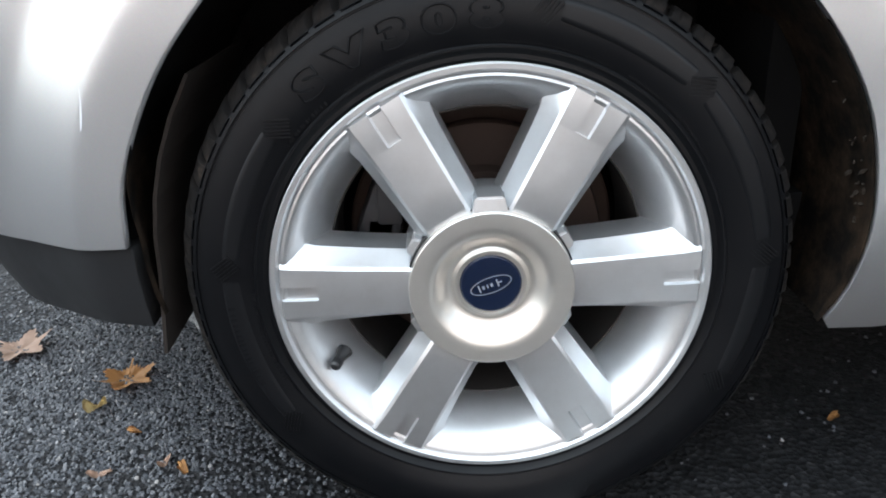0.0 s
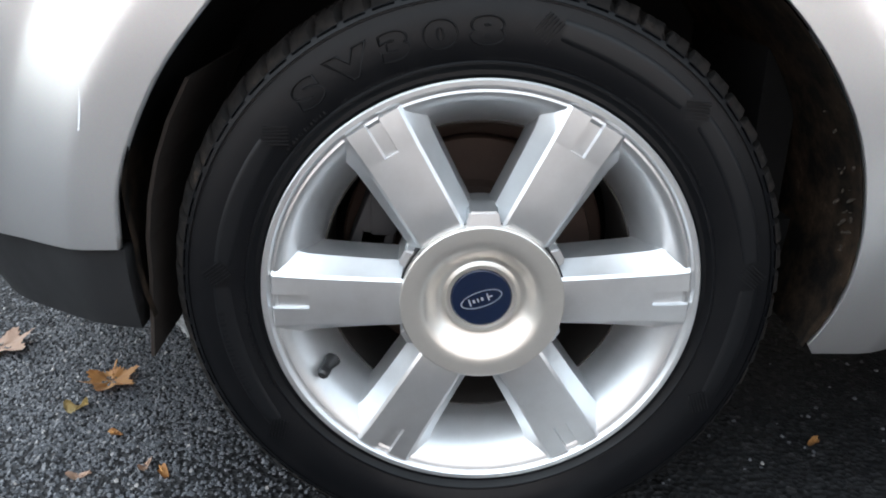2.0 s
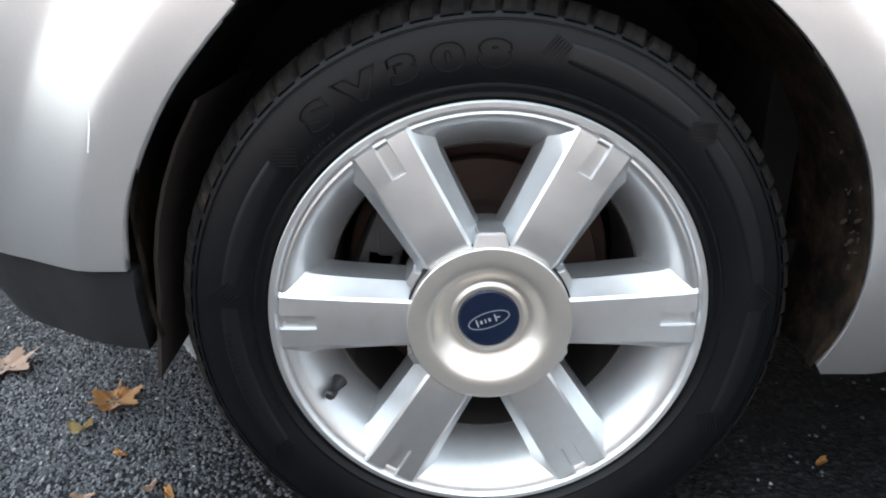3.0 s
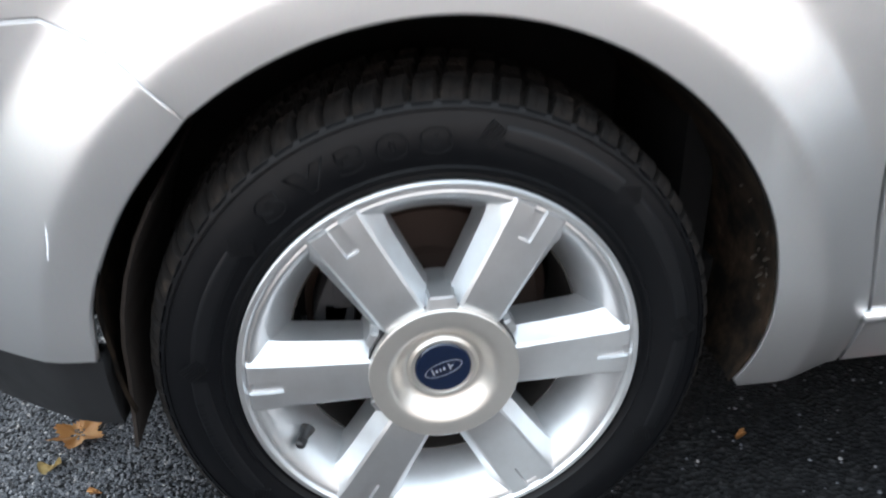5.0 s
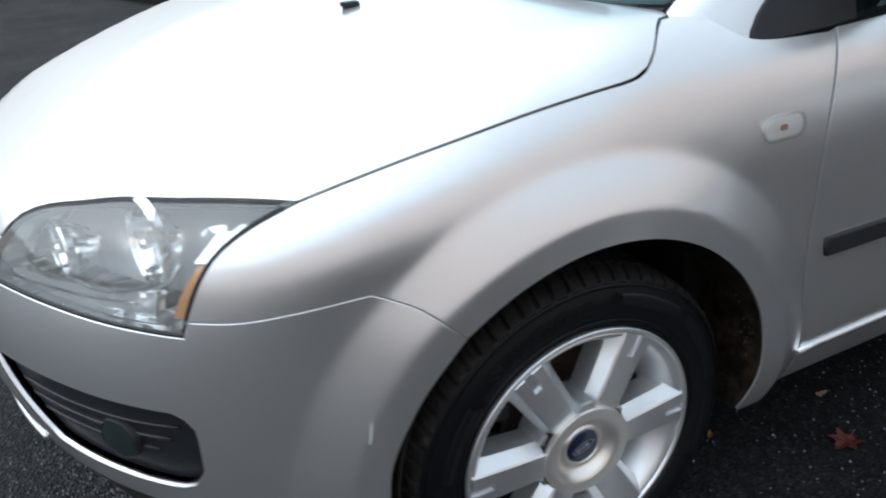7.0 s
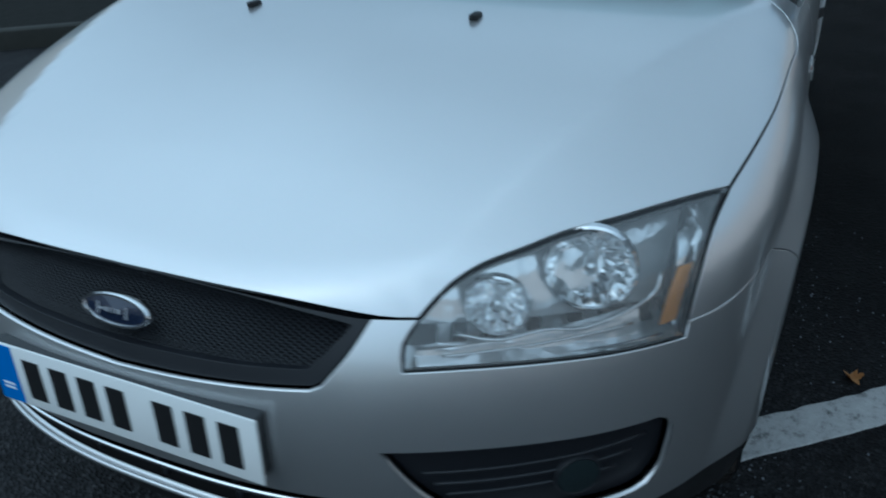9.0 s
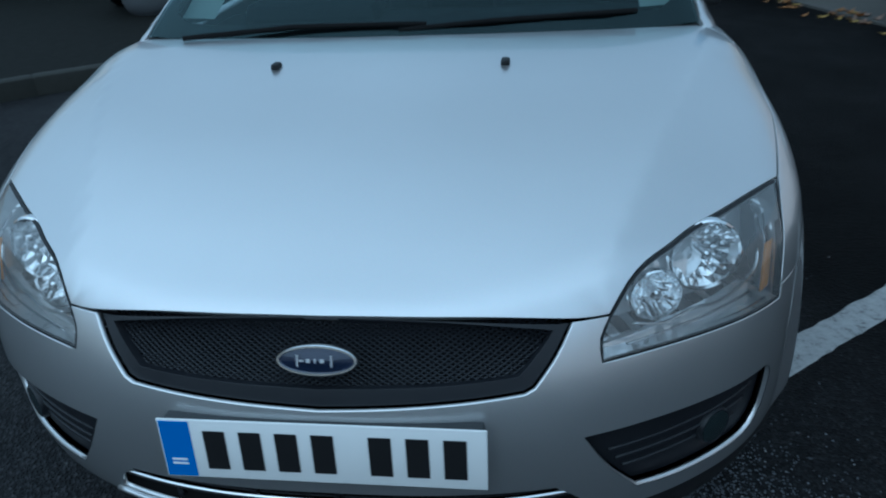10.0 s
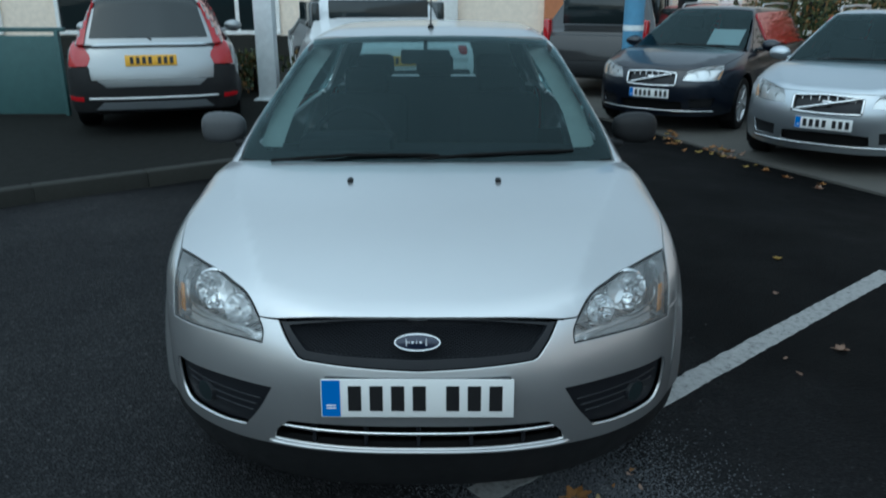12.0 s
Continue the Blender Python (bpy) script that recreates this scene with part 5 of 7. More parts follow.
def rod(points, r, n=8):
    bm = bmesh.new()
    rings = []
    P = [Vector(p) for p in points]
    for i, p in enumerate(P):
        t = (P[min(i + 1, len(P) - 1)] - P[max(i - 1, 0)]).normalized()
        u = t.orthogonal().normalized()
        v = t.cross(u)
        rings.append([bm.verts.new(p + (u * math.cos(a) + v * math.sin(a)) * r) for a in np.linspace(0, 2 * math.pi, n, endpoint=False)])
    for a, b in zip(rings, rings[1:]):
        for k in range(n):
            bm.faces.new((a[k], a[(k + 1) % n], b[(k + 1) % n], b[k]))
    bm.faces.new(rings[0][::-1])
    bm.faces.new(rings[-1])
    bmesh.ops.recalc_face_normals(bm, faces=bm.faces)
    return smooth_bm(bm, 60)


part("wiper", rod([(0.16, 0.60, 1.005), (0.172, 0.30, 1.024), (0.166, 0.0, 1.026), (0.170, -0.05, 1.024)], 0.007), FELT_AND_CAVITY, car, "black wiper blade")
part("wiper", rod([(0.155, 0.02, 1.012), (0.175, -0.20, 1.026), (0.225, -0.50, 1.030), (0.25, -0.58, 1.028)], 0.007), FELT_AND_CAVITY, car, "black wiper blade")

# door mirrors
for s in (-1, 1):
    bm = bmesh.new()
    bmesh.ops.create_uvsphere(bm, u_segments=40, v_segments=24, radius=1.0)
    for v in bm.verts:
        x, y, z = v.co
        q = lambda c, e: math.copysign(abs(c) ** e, c)
        v.co = (0.056 * q(x, 0.85) * (1.0 if x < 0 else 0.55), 0.098 * q(y, 0.72), 0.068 * q(z, 0.72) * (1 - 0.12 * y * s * -1))
    for f_ in bm.faces:
        f_.smooth = True
    # the +y housing gets the paler trim, its sky glare painted in
    m = part("door_mirror", bm, TRIM if s < 0 else MIRROR_SKYLIT, car, "black plastic door mirror housing" if s < 0 else "black plastic door mirror housing coloured paler for sky glare")
    m.matrix_basis = Matrix.Translation((0.665, s * 0.915, 1.050)) @ pose(0, 0, 0, 0, 0, -s * -8)
    part("mirror_arm", smooth_bm(boxed(0.655, s * 0.815, 0.985, 0.07, 0.10, 0.035, bevel=0.012)), TRIM, car)
    part("mirror_glass", smooth_bm(boxed(0.690, s * 0.915, 1.050, 0.004, 0.140, 0.085, bevel=0.0015)), CHROME, car)

# wheels and what stands behind them
wheel = build_wheel(car, (0.0, -0.764, 0.314), turn=0.3)
for x, y in ((0.0, 0.764), (2.64, -0.764), (2.64, 0.764)):
    build_wheel(car, (x, y, 0.314), turn=20 + 15 * x, detail=False, flip=y > 0)
for x in (0.0, 2.64):
    for s in (-1, 1):
        A = np.linspace(-13, 187, 44)
        V, T = [], []
        # the rolled lip lies just inside the skin, then comes the liner proper
        rim_pts = np.array([(x + q[0], q[1]) for q in (arch_point(a, 0.003) for a in A)])
        skin_y = np.minimum(snap(F, *rays("y", rim_pts, 0))[:, 1], -0.84)
        for inward, more in ((0.0022, -0.0012), (0.012, -0.0022), (0.022, 0.004), (0.20, 0.006), (0.40, 0.006)):
            V += [(x + q[0], (y + inward) * (1 if s < 0 else -1), q[1]) for q, y in zip((arch_point(a, more - 0.013 * min(1.0, max(0.0, (a - 163) / 10))) for a in A), skin_y)]
        n = len(A)
        for i in range(4):
            for k in range(n - 1):
                T.append((i * n + k, i * n + k + 1, (i + 1) * n + k + 1, (i + 1) * n + k))
        me = mesh("wheel_arch_liner", V, T)
        me.materials.append(FELT_AND_CAVITY)
        me.materials.append(MUDDY)
        for poly in me.polygons:
            turn = math.degrees(math.atan2(poly.center.z - 0.338, poly.center.x - x))
            if turn < 62 or turn > 158:
                poly.material_index = 1
        liner = part("wheel_arch_liner", me, FELT_AND_CAVITY, car, "black wheel arch liner stained with mud")
        part("inner_arch_wall", boxed(x + 0.005, s * 0.49, 0.46, 0.76, 0.02, 0.56), FELT_AND_CAVITY, car)
        disc = turned("brake_disc", [(0.03, -0.012), (0.085, -0.012), (0.090, 0.0), (0.138, 0.0), (0.140, 0.004), (0.140, 0.018), (0.138, 0.022), (0.03, 0.022)], 72)
        d = part("brake_disc", disc, RUST, car, "rusty brake disc")
        d.matrix_basis = Matrix.Translation((x, s * 0.735, 0.314)) @ (Matrix() if s < 0 else Matrix.Rotation(math.pi, 4, "Z"))
        cal = bmesh.new()
        for a, r, w in ((158, 0.122, 0.075), (172, 0.118, 0.06), (190, 0.120, 0.07)):
            R = Matrix.Rotation(-radians(a), 4, "Y")
            box(cal, r, 0, 0, 0.045, 0.075, w, bevel=0.008, m=R)
        box(cal, -0.105, -0.030, 0.062, 0.03, 0.02, 0.055, bevel=0.005)
        c = part("brake_caliper", smooth_bm(cal), IRON, car, "grey cast iron brake caliper")
        c.matrix_basis = Matrix.Translation((x, s * 0.735, 0.314)) @ (Matrix() if s < 0 else Matrix.Rotation(math.pi, 4, "Z") @ Matrix.Diagonal((-1, 1, 1, 1)))
        shield = turned("splash_shield", [(0.02, 0.03), (0.155, 0.028), (0.158, 0.03), (0.158, 0.035), (0.02, 0.035)], 48)
        sh = part("splash_shield", shield, RUST, car)
        sh.matrix_basis = d.matrix_basis.copy()

# dirt along the arch edge behind the tyre, hanging spat ahead of it
rnd = random.Random(9)
bm = bmesh.new()
for k in range(34):
    a = radians(rnd.gauss(9, 9))
    r = 0.366 + rnd.uniform(-0.005, 0.002)
    s = rnd.uniform(0.001, 0.003)
    bmesh.ops.create_icosphere(bm, subdivisions=1, radius=s, matrix=Matrix.Translation((0.005 + r * math.cos(a), -0.882 + rnd.uniform(0.0, 0.03), 0.338 + r * math.sin(a))) @ pose(0, 0, 0, 0, rnd.uniform(0, 90), 0) @ Matrix.Diagonal((0.6, 1.3, 1.5, 1)))
part("arch_dirt", bm, MUD, car, "dried mud along the wheel arch edge", kind="stuff")
bm = bmesh.new()
rows = []
for z in (0.246, 0.275, 0.305, 0.338, 0.38, 0.42, 0.46, 0.50, 0.54):
    x = -0.340 - 0.11 * (0.338 - z) if z < 0.338 else 0.029 - math.sqrt(ARCH[2] ** 2 - (z - 0.338) ** 2)
    rows.append([bm.verts.new((x + d, y, z)) for y, d in ((-0.862, 0.004), (-0.60, 0.004), (-0.60, 0.0), (-0.862, 0.0))])
for p, q in zip(rows, rows[1:]):
    for k in range(4):
        bm.faces.new((p[k], p[(k + 1) % 4], q[(k + 1) % 4], q[k]))
bm.faces.new(rows[0][::-1])
bm.faces.new(rows[-1])
bmesh.ops.recalc_face_normals(bm, faces=bm.faces)
part("wheel_spat", bm, SPAT, car, "mud-stained plastic spat ahead of the wheel")

# reflected glint on the bumper corner, laid on as a white sliver
P, T, N = panel(F, "y", [[(-0.3785, 0.494), (-0.3735, 0.518), (-0.371, 0.536)], [(-0.371, 0.536), (-0.3718, 0.518), (-0.377, 0.494)], [(-0.377, 0.494), (-0.3785, 0.494)]], step=0.006, off=-0.0006, depth=0, gap=0)
part("corner_glint", mesh("corner_glint", P, T, N), PALE_INK, car, "pale painted glint on the bumper corner")

# under side and engine bay, dark
part("underbody", boxed(1.25, 0, 0.25, 3.9, 0.98, 0.10, bevel=0.02), FELT_AND_CAVITY, car)
part("engine_bay", boxed(-0.18, 0, 0.52, 0.86, 0.96, 0.62, bevel=0.05), FELT_AND_CAVITY, car)
part("radiator_panel", boxed(-0.66, 0, 0.48, 0.08, 1.0, 0.42), FELT_AND_CAVITY, car)

# cabin
part("bulkhead", boxed(0.33, 0, 0.62, 0.04, 1.5, 0.62), FELT_AND_CAVITY, car)
bm = bmesh.new()
box(bm, 0.52, 0, 0.86, 0.50, 1.44, 0.22, bevel=0.06)
box(bm, 0.62, 0.36, 0.985, 0.22, 0.42, 0.09, bevel=0.04)
part("dashboard", smooth_bm(bm), CABIN, car, "dark grey dashboard")
part("cabin_floor", boxed(1.7, 0, 0.33, 2.8, 1.5, 0.06), FELT_AND_CAVITY, car)
part("parcel_shelf", boxed(2.85, 0, 0.93, 0.55, 1.2, 0.03), CABIN, car)
part("headlining", boxed(2.0, 0, 1.405, 1.6, 1.0, 0.012), PILLAR_TRIM, car)


def seat(y, x, width=0.50, rests=(0.0,)):
    bm = bmesh.new()
    box(bm, x, y, 0.56, 0.52, width, 0.16, bevel=0.05, segments=3)
    R = Matrix.Translation((x + 0.24, y, 0.60)) @ pose(0, 0, 0, 0, 16, 0)
    box(bm, 0, 0, 0.245, 0.13, width - 0.04, 0.51, bevel=0.05, m=R, segments=3)
    ob = part("seat", smooth_bm(bm), CLOTH, car, "dark cloth car seat")
    for dy in rests:
        bm = bmesh.new()
        box(bm, 0, dy, 0.575, 0.09, 0.25, 0.15, bevel=0.04, m=R, segments=3)
        box(bm, 0.0, dy - 0.05, 0.50, 0.012, 0.012, 0.10, m=R)
        box(bm, 0.0, dy + 0.05, 0.50, 0.012, 0.012, 0.10, m=R)
        part("headrest", smooth_bm(bm), CLOTH, ob)


seat(-0.37, 1.28)
seat(0.37, 1.28)
seat(0.0, 2.15, 1.25, (-0.4, 0.0, 0.4))
wheel_rim = bmesh.new()
R = Matrix.Translation((0.86, 0.37, 0.93)) @ pose(0, 0, 0, 0, -65, 0)
n = 40
rings = []
for a in np.linspace(0, 2 * math.pi, n, endpoint=False):
    c = Vector((0.185 * math.cos(a), 0.185 * math.sin(a), 0))
    u = Vector((math.cos(a), math.sin(a), 0))
    rings.append([wheel_rim.verts.new(R @ (c + u * 0.015 * math.cos(b) + Vector((0, 0, 0.015 * math.sin(b))))) for b in np.linspace(0, 2 * math.pi, 8, endpoint=False)])
for i in range(n):
    for k in range(8):
        wheel_rim.faces.new((rings[i][k], rings[(i + 1) % n][k], rings[(i + 1) % n][(k + 1) % 8], rings[i][(k + 1) % 8]))
box(wheel_rim, 0, 0, 0, 0.14, 0.36, 0.02, bevel=0.008, m=R)
bmesh.ops.recalc_face_normals(wheel_rim, faces=wheel_rim.faces)
part("steering_wheel", smooth_bm(wheel_rim, 50), CABIN, car, "black steering wheel on the driver's side")
part("interior_mirror", smooth_bm(boxed(0.93, 0.02, 1.335, 0.03, 0.23, 0.065, bevel=0.012)), CABIN, car, "interior rear-view mirror")
part("mirror_stem", rod([(0.93, 0.02, 1.36), (0.96, 0.02, 1.40)], 0.010), CABIN, car)
for s in (-1, 1):
    bm = bmesh.new()
    R = [(0.37, 0.690, 1.02), (0.60, 0.675, 1.13), (0.85, 0.620, 1.255), (1.12, 0.555, 1.375)]
    quads = []
    for x, y, z in R:
        quads.append([bm.verts.new((x, s * y, z)), bm.verts.new((x + 0.03, s * (y - 0.085), z - 0.010)), bm.verts.new((x + 0.10, s * (y - 0.045), z - 0.02)), bm.verts.new((x + 0.08, s * y, z - 0.03))])
    for a, b in zip(quads, quads[1:]):
        for k in range(4):
            bm.faces.new((a[k], a[(k + 1) % 4], b[(k + 1) % 4], b[k]))
    bm.faces.new(quads[0][::-1])
    bm.faces.new(quads[-1])
    bmesh.ops.recalc_face_normals(bm, faces=bm.faces)
    part("pillar_trim", smooth_bm(bm, 60), PILLAR_TRIM, car, "pale grey inner pillar trim")


# ---- ground ----
def dip(x, y):
    """The tarmac falls a little towards the concrete parking strip."""
    s = (x - 7.200) * -0.361 + (y + 2.740) * 0.933
    t = min(max((1.75 - s) / 1.6, 0), 1)
    return -0.12 * t * t * (3 - 2 * t)


bm = bmesh.new()
n = 110
for i in range(n + 1):
    for j in range(n + 1):
        u, v = (i / n * 2 - 1), (j / n * 2 - 1)
        x, y = 1.5 * math.sinh(6.28 * u) + 2, 1.5 * math.sinh(6.28 * v) - 1.5
        bm.verts.new((x, y, dip(x, y)))
bm.verts.ensure_lookup_table()
for i in range(n):
    for j in range(n):
        a = i * (n + 1) + j
        bm.faces.new([bm.verts[k] for k in (a, a + n + 1, a + n + 2, a + 1)])
ground = part("ground", bm, ASPHALT)
tagged(ground, "dark worn tarmac of a car park", "ground", kind="structure")


def slab(name, pts, z0, z1, material, label, bevel=0.02):
    bm = bmesh.new()
    low = [bm.verts.new((x, y, z0)) for x, y in pts]
    top = [bm.verts.new((x, y, z1)) for x, y in pts]
    bm.faces.new(top)
    for k in range(len(pts)):
        bm.faces.new((low[k], low[(k + 1) % len(pts)], top[(k + 1) % len(pts)], top[k]))
    bmesh.ops.recalc_face_normals(bm, faces=bm.faces)
    return tagged(part(name, bm, material), label, name.replace("_", " "), kind="structure")


slab("raised_forecourt", [(1.2, 6.2), (2.45, 4.3), (3.3, 3.3), (4.15, 2.15), (5.2, 0.9), (7.0, -0.6), (40, -0.6), (40, 30), (-6, 30)], -0.3, 0.13, FORECOURT, "raised dark tarmac forecourt behind a low kerb")
slab("pavement", [(9.88, -1.71), (7.20, -2.74), (5.74, -3.22), (3.97, -3.99), (1.28, -5.26), (-4.09, -7.52), (-4, -30), (40, -30), (40, -1.71)], -0.4, -0.095, PAVING, "worn pale concrete parking strip")

# kerb stones along the raised edge
edge = spline([(1.2, 6.2), (2.45, 4.3), (3.3, 3.3), (4.15, 2.15), (5.2, 0.9), (7.0, -0.6)], 0.92)
stone_mesh = None
kerb = thing("kerb", "row of dirty grey kerb stones", "kerb", kind="structure")
for a, b in zip(edge, edge[1:]):
    d = b - a
    if stone_mesh is None:
        bm = smooth_bm(boxed(0, 0, 0, 0.905, 0.14, 0.30, bevel=0.02))
        stone_mesh = bpy.data.meshes.new("kerb_stone")
        bm.to_mesh(stone_mesh)
        bm.free()
        stone_mesh.materials.append(KERB)
    ob = part("kerb_stone", stone_mesh, KERB, kerb)
    ob.matrix_basis = Matrix.Translation(((a[0] + b[0]) / 2, (a[1] + b[1]) / 2, -0.012)) @ Matrix.Rotation(math.atan2(d[1], d[0]), 4, "Z")

# white bay line
bm = bmesh.new()
d = Vector((1, -1.175, 0)).normalized()
nrm = Vector((d.y, -d.x, 0))
start = Vector((-0.56, -0.185, 0))
rnd = random.Random(3)
rows = []
for k in range(86):
    p = start + d * (k * 0.04)
    w0, w1 = 0.057 + rnd.uniform(-0.004, 0.004), 0.057 + rnd.uniform(-0.004, 0.004)
    rows.append([bm.verts.new(p + nrm * w0 + Vector((0, 0, 0.0005))), bm.verts.new(p + nrm * (w0 - 0.004) + Vector((0, 0, 0.0032))), bm.verts.new(p - nrm * (w1 - 0.004) + Vector((0, 0, 0.0032))), bm.verts.new(p - nrm * w1 + Vector((0, 0, 0.0005)))])
for a, b in zip(rows, rows[1:]):
    for k in range(3):
        bm.faces.new((a[k], a[k + 1], b[k + 1], b[k]))
bmesh.ops.recalc_face_normals(bm, faces=bm.faces)
line = part("bay_line", bm, LINE)
tagged(line, "worn white painted parking bay line", "road marking", kind="structure")

# loose chips in the tarmac near the wheel
rnd = random.Random(12)
V, T = [], []
for k in range(22200):
    if k < 21900:
        # thickest beside the wheel, thinning out all round
        x, y = max(-0.98, rnd.gauss(-0.56, 0.20)), rnd.gauss(-0.48, 0.24)
    else:
        x, y = rnd.gauss(0.75, 0.30), rnd.gauss(-0.75, 0.26)
    s = rnd.uniform(0.0020, 0.0043)
    a = rnd.uniform(0, 6.28)
    b = len(V)
    for i in range(5):
        q = a + i * 1.2566 + rnd.uniform(-0.3, 0.3)
        V.append((x + s * math.cos(q), y + s * math.sin(q), -0.001))
    lean, sway = rnd.uniform(-0.35, 0.35), rnd.uniform(-0.35, 0.35)
    for i in range(5):
        q = a + i * 1.2566
        V.append((x + s * 0.62 * math.cos(q), y + s * 0.62 * math.sin(q), s * (0.55 + lean * math.cos(q) + sway * math.sin(q))))
    T += [(b + i, b + (i + 1) % 5, b + 5 + (i + 1) % 5, b + 5 + i) for i in range(5)] + [(b + 5, b + 6, b + 7, b + 8, b + 9)]
chips = part("stone_chips", mesh("stone_chips", V, T, smooth=False), CHIP)
tagged(chips, "small dark stone chips in the tarmac surface", "gravel", kind="stuff")


# ---- fallen leaves ----
def leaf_material(name, a, b):
    m = shader(name, a, 0.6)
    wire(m, blend(m, span(m, noise_tex(m, 60.0, 5), 0.0, 1.0), a, b), "Base Color")
    return bump(m, noise_tex(m, 150.0, 3), 0.4, 0.001)


LEAF_ORANGE = leaf_material("orange_leaf", (0.46, 0.25, 0.085), (0.36, 0.16, 0.045))
LEAF_TAN = leaf_material("tan_leaf", (0.44, 0.31, 0.23), (0.32, 0.20, 0.14))
LEAF_YELLOW = leaf_material("yellow_leaf", (0.55, 0.42, 0.12), (0.40, 0.26, 0.06))
LEAF_PALE = leaf_material("pale_yellow_leaf", (0.60, 0.52, 0.30), (0.42, 0.30, 0.12))
LEAF_RED = leaf_material("dark_red_leaf", (0.14, 0.025, 0.015), (0.08, 0.02, 0.012))


def leaf(at, size, turn, material, label, lobes=5, curl=0.25, tilt=(0, 0), seed=0):
    """A lobed, curled leaf with a stalk, lying on the ground."""
    rnd = random.Random(seed)
    bm = bmesh.new()
    n = 96 if lobes > 3 else 24
    spread = ((0.0, 0.72, 0.40), (0.95, 0.64, 0.38), (-0.95, 0.60, 0.38), (1.95, 0.42, 0.36), (-1.95, 0.38, 0.36))
    rings = []
    for ring_r in (0.0, 0.35, 0.7, 1.0):
        row = []
        for k in range(n):
            a = k / n * 2 * math.pi
            if lobes > 3:
                # five pointed lobes with toothed edges, the stalk at a = 0
                off = [abs((a - math.pi - c + math.pi) % (2 * math.pi) - math.pi) for c, _, _ in spread]
                point = 0.50 + max(l * 0.72 * max(0.0, 1 - d / (w * 1.35)) ** 0.9 for d, (_, l, w) in zip(off, spread)) + (0.05 * ((k * 7) % 3) - 0.05) * (ring_r == 1.0)
                point = point if ring_r > 0.9 else 0.50 + 0.85 * (point - 0.50) if ring_r > 0.5 else 0.6
            else:
                point = 0.62 + 0.38 * abs(math.cos(a)) ** 1.5
            r = size * ring_r * point
            x, y = r * math.cos(a), r * math.sin(a) * (0.95 if lobes > 3 else 0.6)
            z = curl * (r * r / size) * (0.6 + 0.8 * math.sin(a * 2 + seed)) + 0.30 * abs(y) * ring_r + 0.05 * size * math.sin(a * 5 + seed) * ring_r + rnd.uniform(0, 0.012) * size
            row.append(bm.verts.new((x, y, z)))
            if ring_r == 0.0:
                break
        rings.append(row)
    for k in range(n):
        bm.faces.new((rings[0][0], rings[1][k], rings[1][(k + 1) % n]))
    for p, q in zip(rings[1:], rings[2:]):
        for k in range(n):
            bm.faces.new((p[k], q[k], q[(k + 1) % n], p[(k + 1) % n]))
    made = bmesh.ops.solidify(bm, geom=bm.faces[:], thickness=0.0007)
    box(bm, size * 0.62, 0, 0.003, size * 0.75, 0.0020, 0.0020, m=pose(0, 0, 0, 0, -4, 6))
    bmesh.ops.recalc_face_normals(bm, faces=bm.faces)
    low = min(v.co.z for v in bm.verts)
    ob = part("leaf", smooth_bm(bm, 60), material)
    ob.matrix_basis = Matrix.Translation((at[0], at[1], (at[2] if len(at) > 2 else 0.0) - low + 0.001)) @ pose(0, 0, 0, tilt[0], tilt[1], turn)
    return tagged(ob, label, "leaf", "fallen leaves")


leaf((-0.560, -0.515), 0.058, 95, LEAF_ORANGE, "curled orange maple leaf on dark tarmac", curl=0.28, seed=2)
leaf((-0.581, -0.594), 0.017, 30, LEAF_PALE, "small curled yellow leaf on dark tarmac", lobes=3, curl=0.9, seed=3)
leaf((-0.790, -0.400), 0.062, 150, LEAF_TAN, "pale tan maple leaf with a long stalk", curl=0.2, seed=7)
leaf((-0.514, -0.750), 0.016, 10, LEAF_TAN, "small broken brown leaf scrap", lobes=3, curl=0.4, seed=8)
leaf((-0.434, -0.730), 0.013, 70, LEAF_TAN, "small broken brown leaf scrap", lobes=3, curl=0.5, seed=9)
leaf((-0.405, -0.746), 0.015, 120, LEAF_ORANGE, "small broken brown leaf scrap", lobes=3, curl=0.5, seed=10)
leaf((-0.500, -0.657), 0.012, 160, LEAF_ORANGE, "small broken brown leaf scrap", lobes=3, curl=0.5, seed=16)
leaf((0.370, -1.108), 0.028, 40, LEAF_ORANGE, "curled orange leaf beside the white line", curl=0.6, seed=11)
leaf((0.491, -0.690), 0.014, 40, LEAF_ORANGE, "small curled orange leaf", lobes=3, seed=12)
leaf((0.733, -0.860), 0.045, 10, LEAF_RED, "flat dark red leaf on tarmac", curl=0.05, seed=14)
leaf((0.827, -0.715), 0.018, 0, LEAF_TAN, "small tan leaf on tarmac", lobes=3, seed=15)
leaf((0.575, -1.960), 0.045, 75, LEAF_TAN, "pale dry leaf lying on the tarmac", curl=0.1, seed=17)
leaf((0.330, -1.660), 0.018, 20, LEAF_TAN, "small pale leaf on tarmac", lobes=3, seed=18)
leaf((0.480, -1.660), 0.016, 130, LEAF_TAN, "small pale leaf on tarmac", lobes=3, seed=19)
rnd = random.Random(21)
kerb_line = spline([(7.20, -2.74), (5.74, -3.22), (3.97, -3.99), (2.57, -4.62)], 0.01)
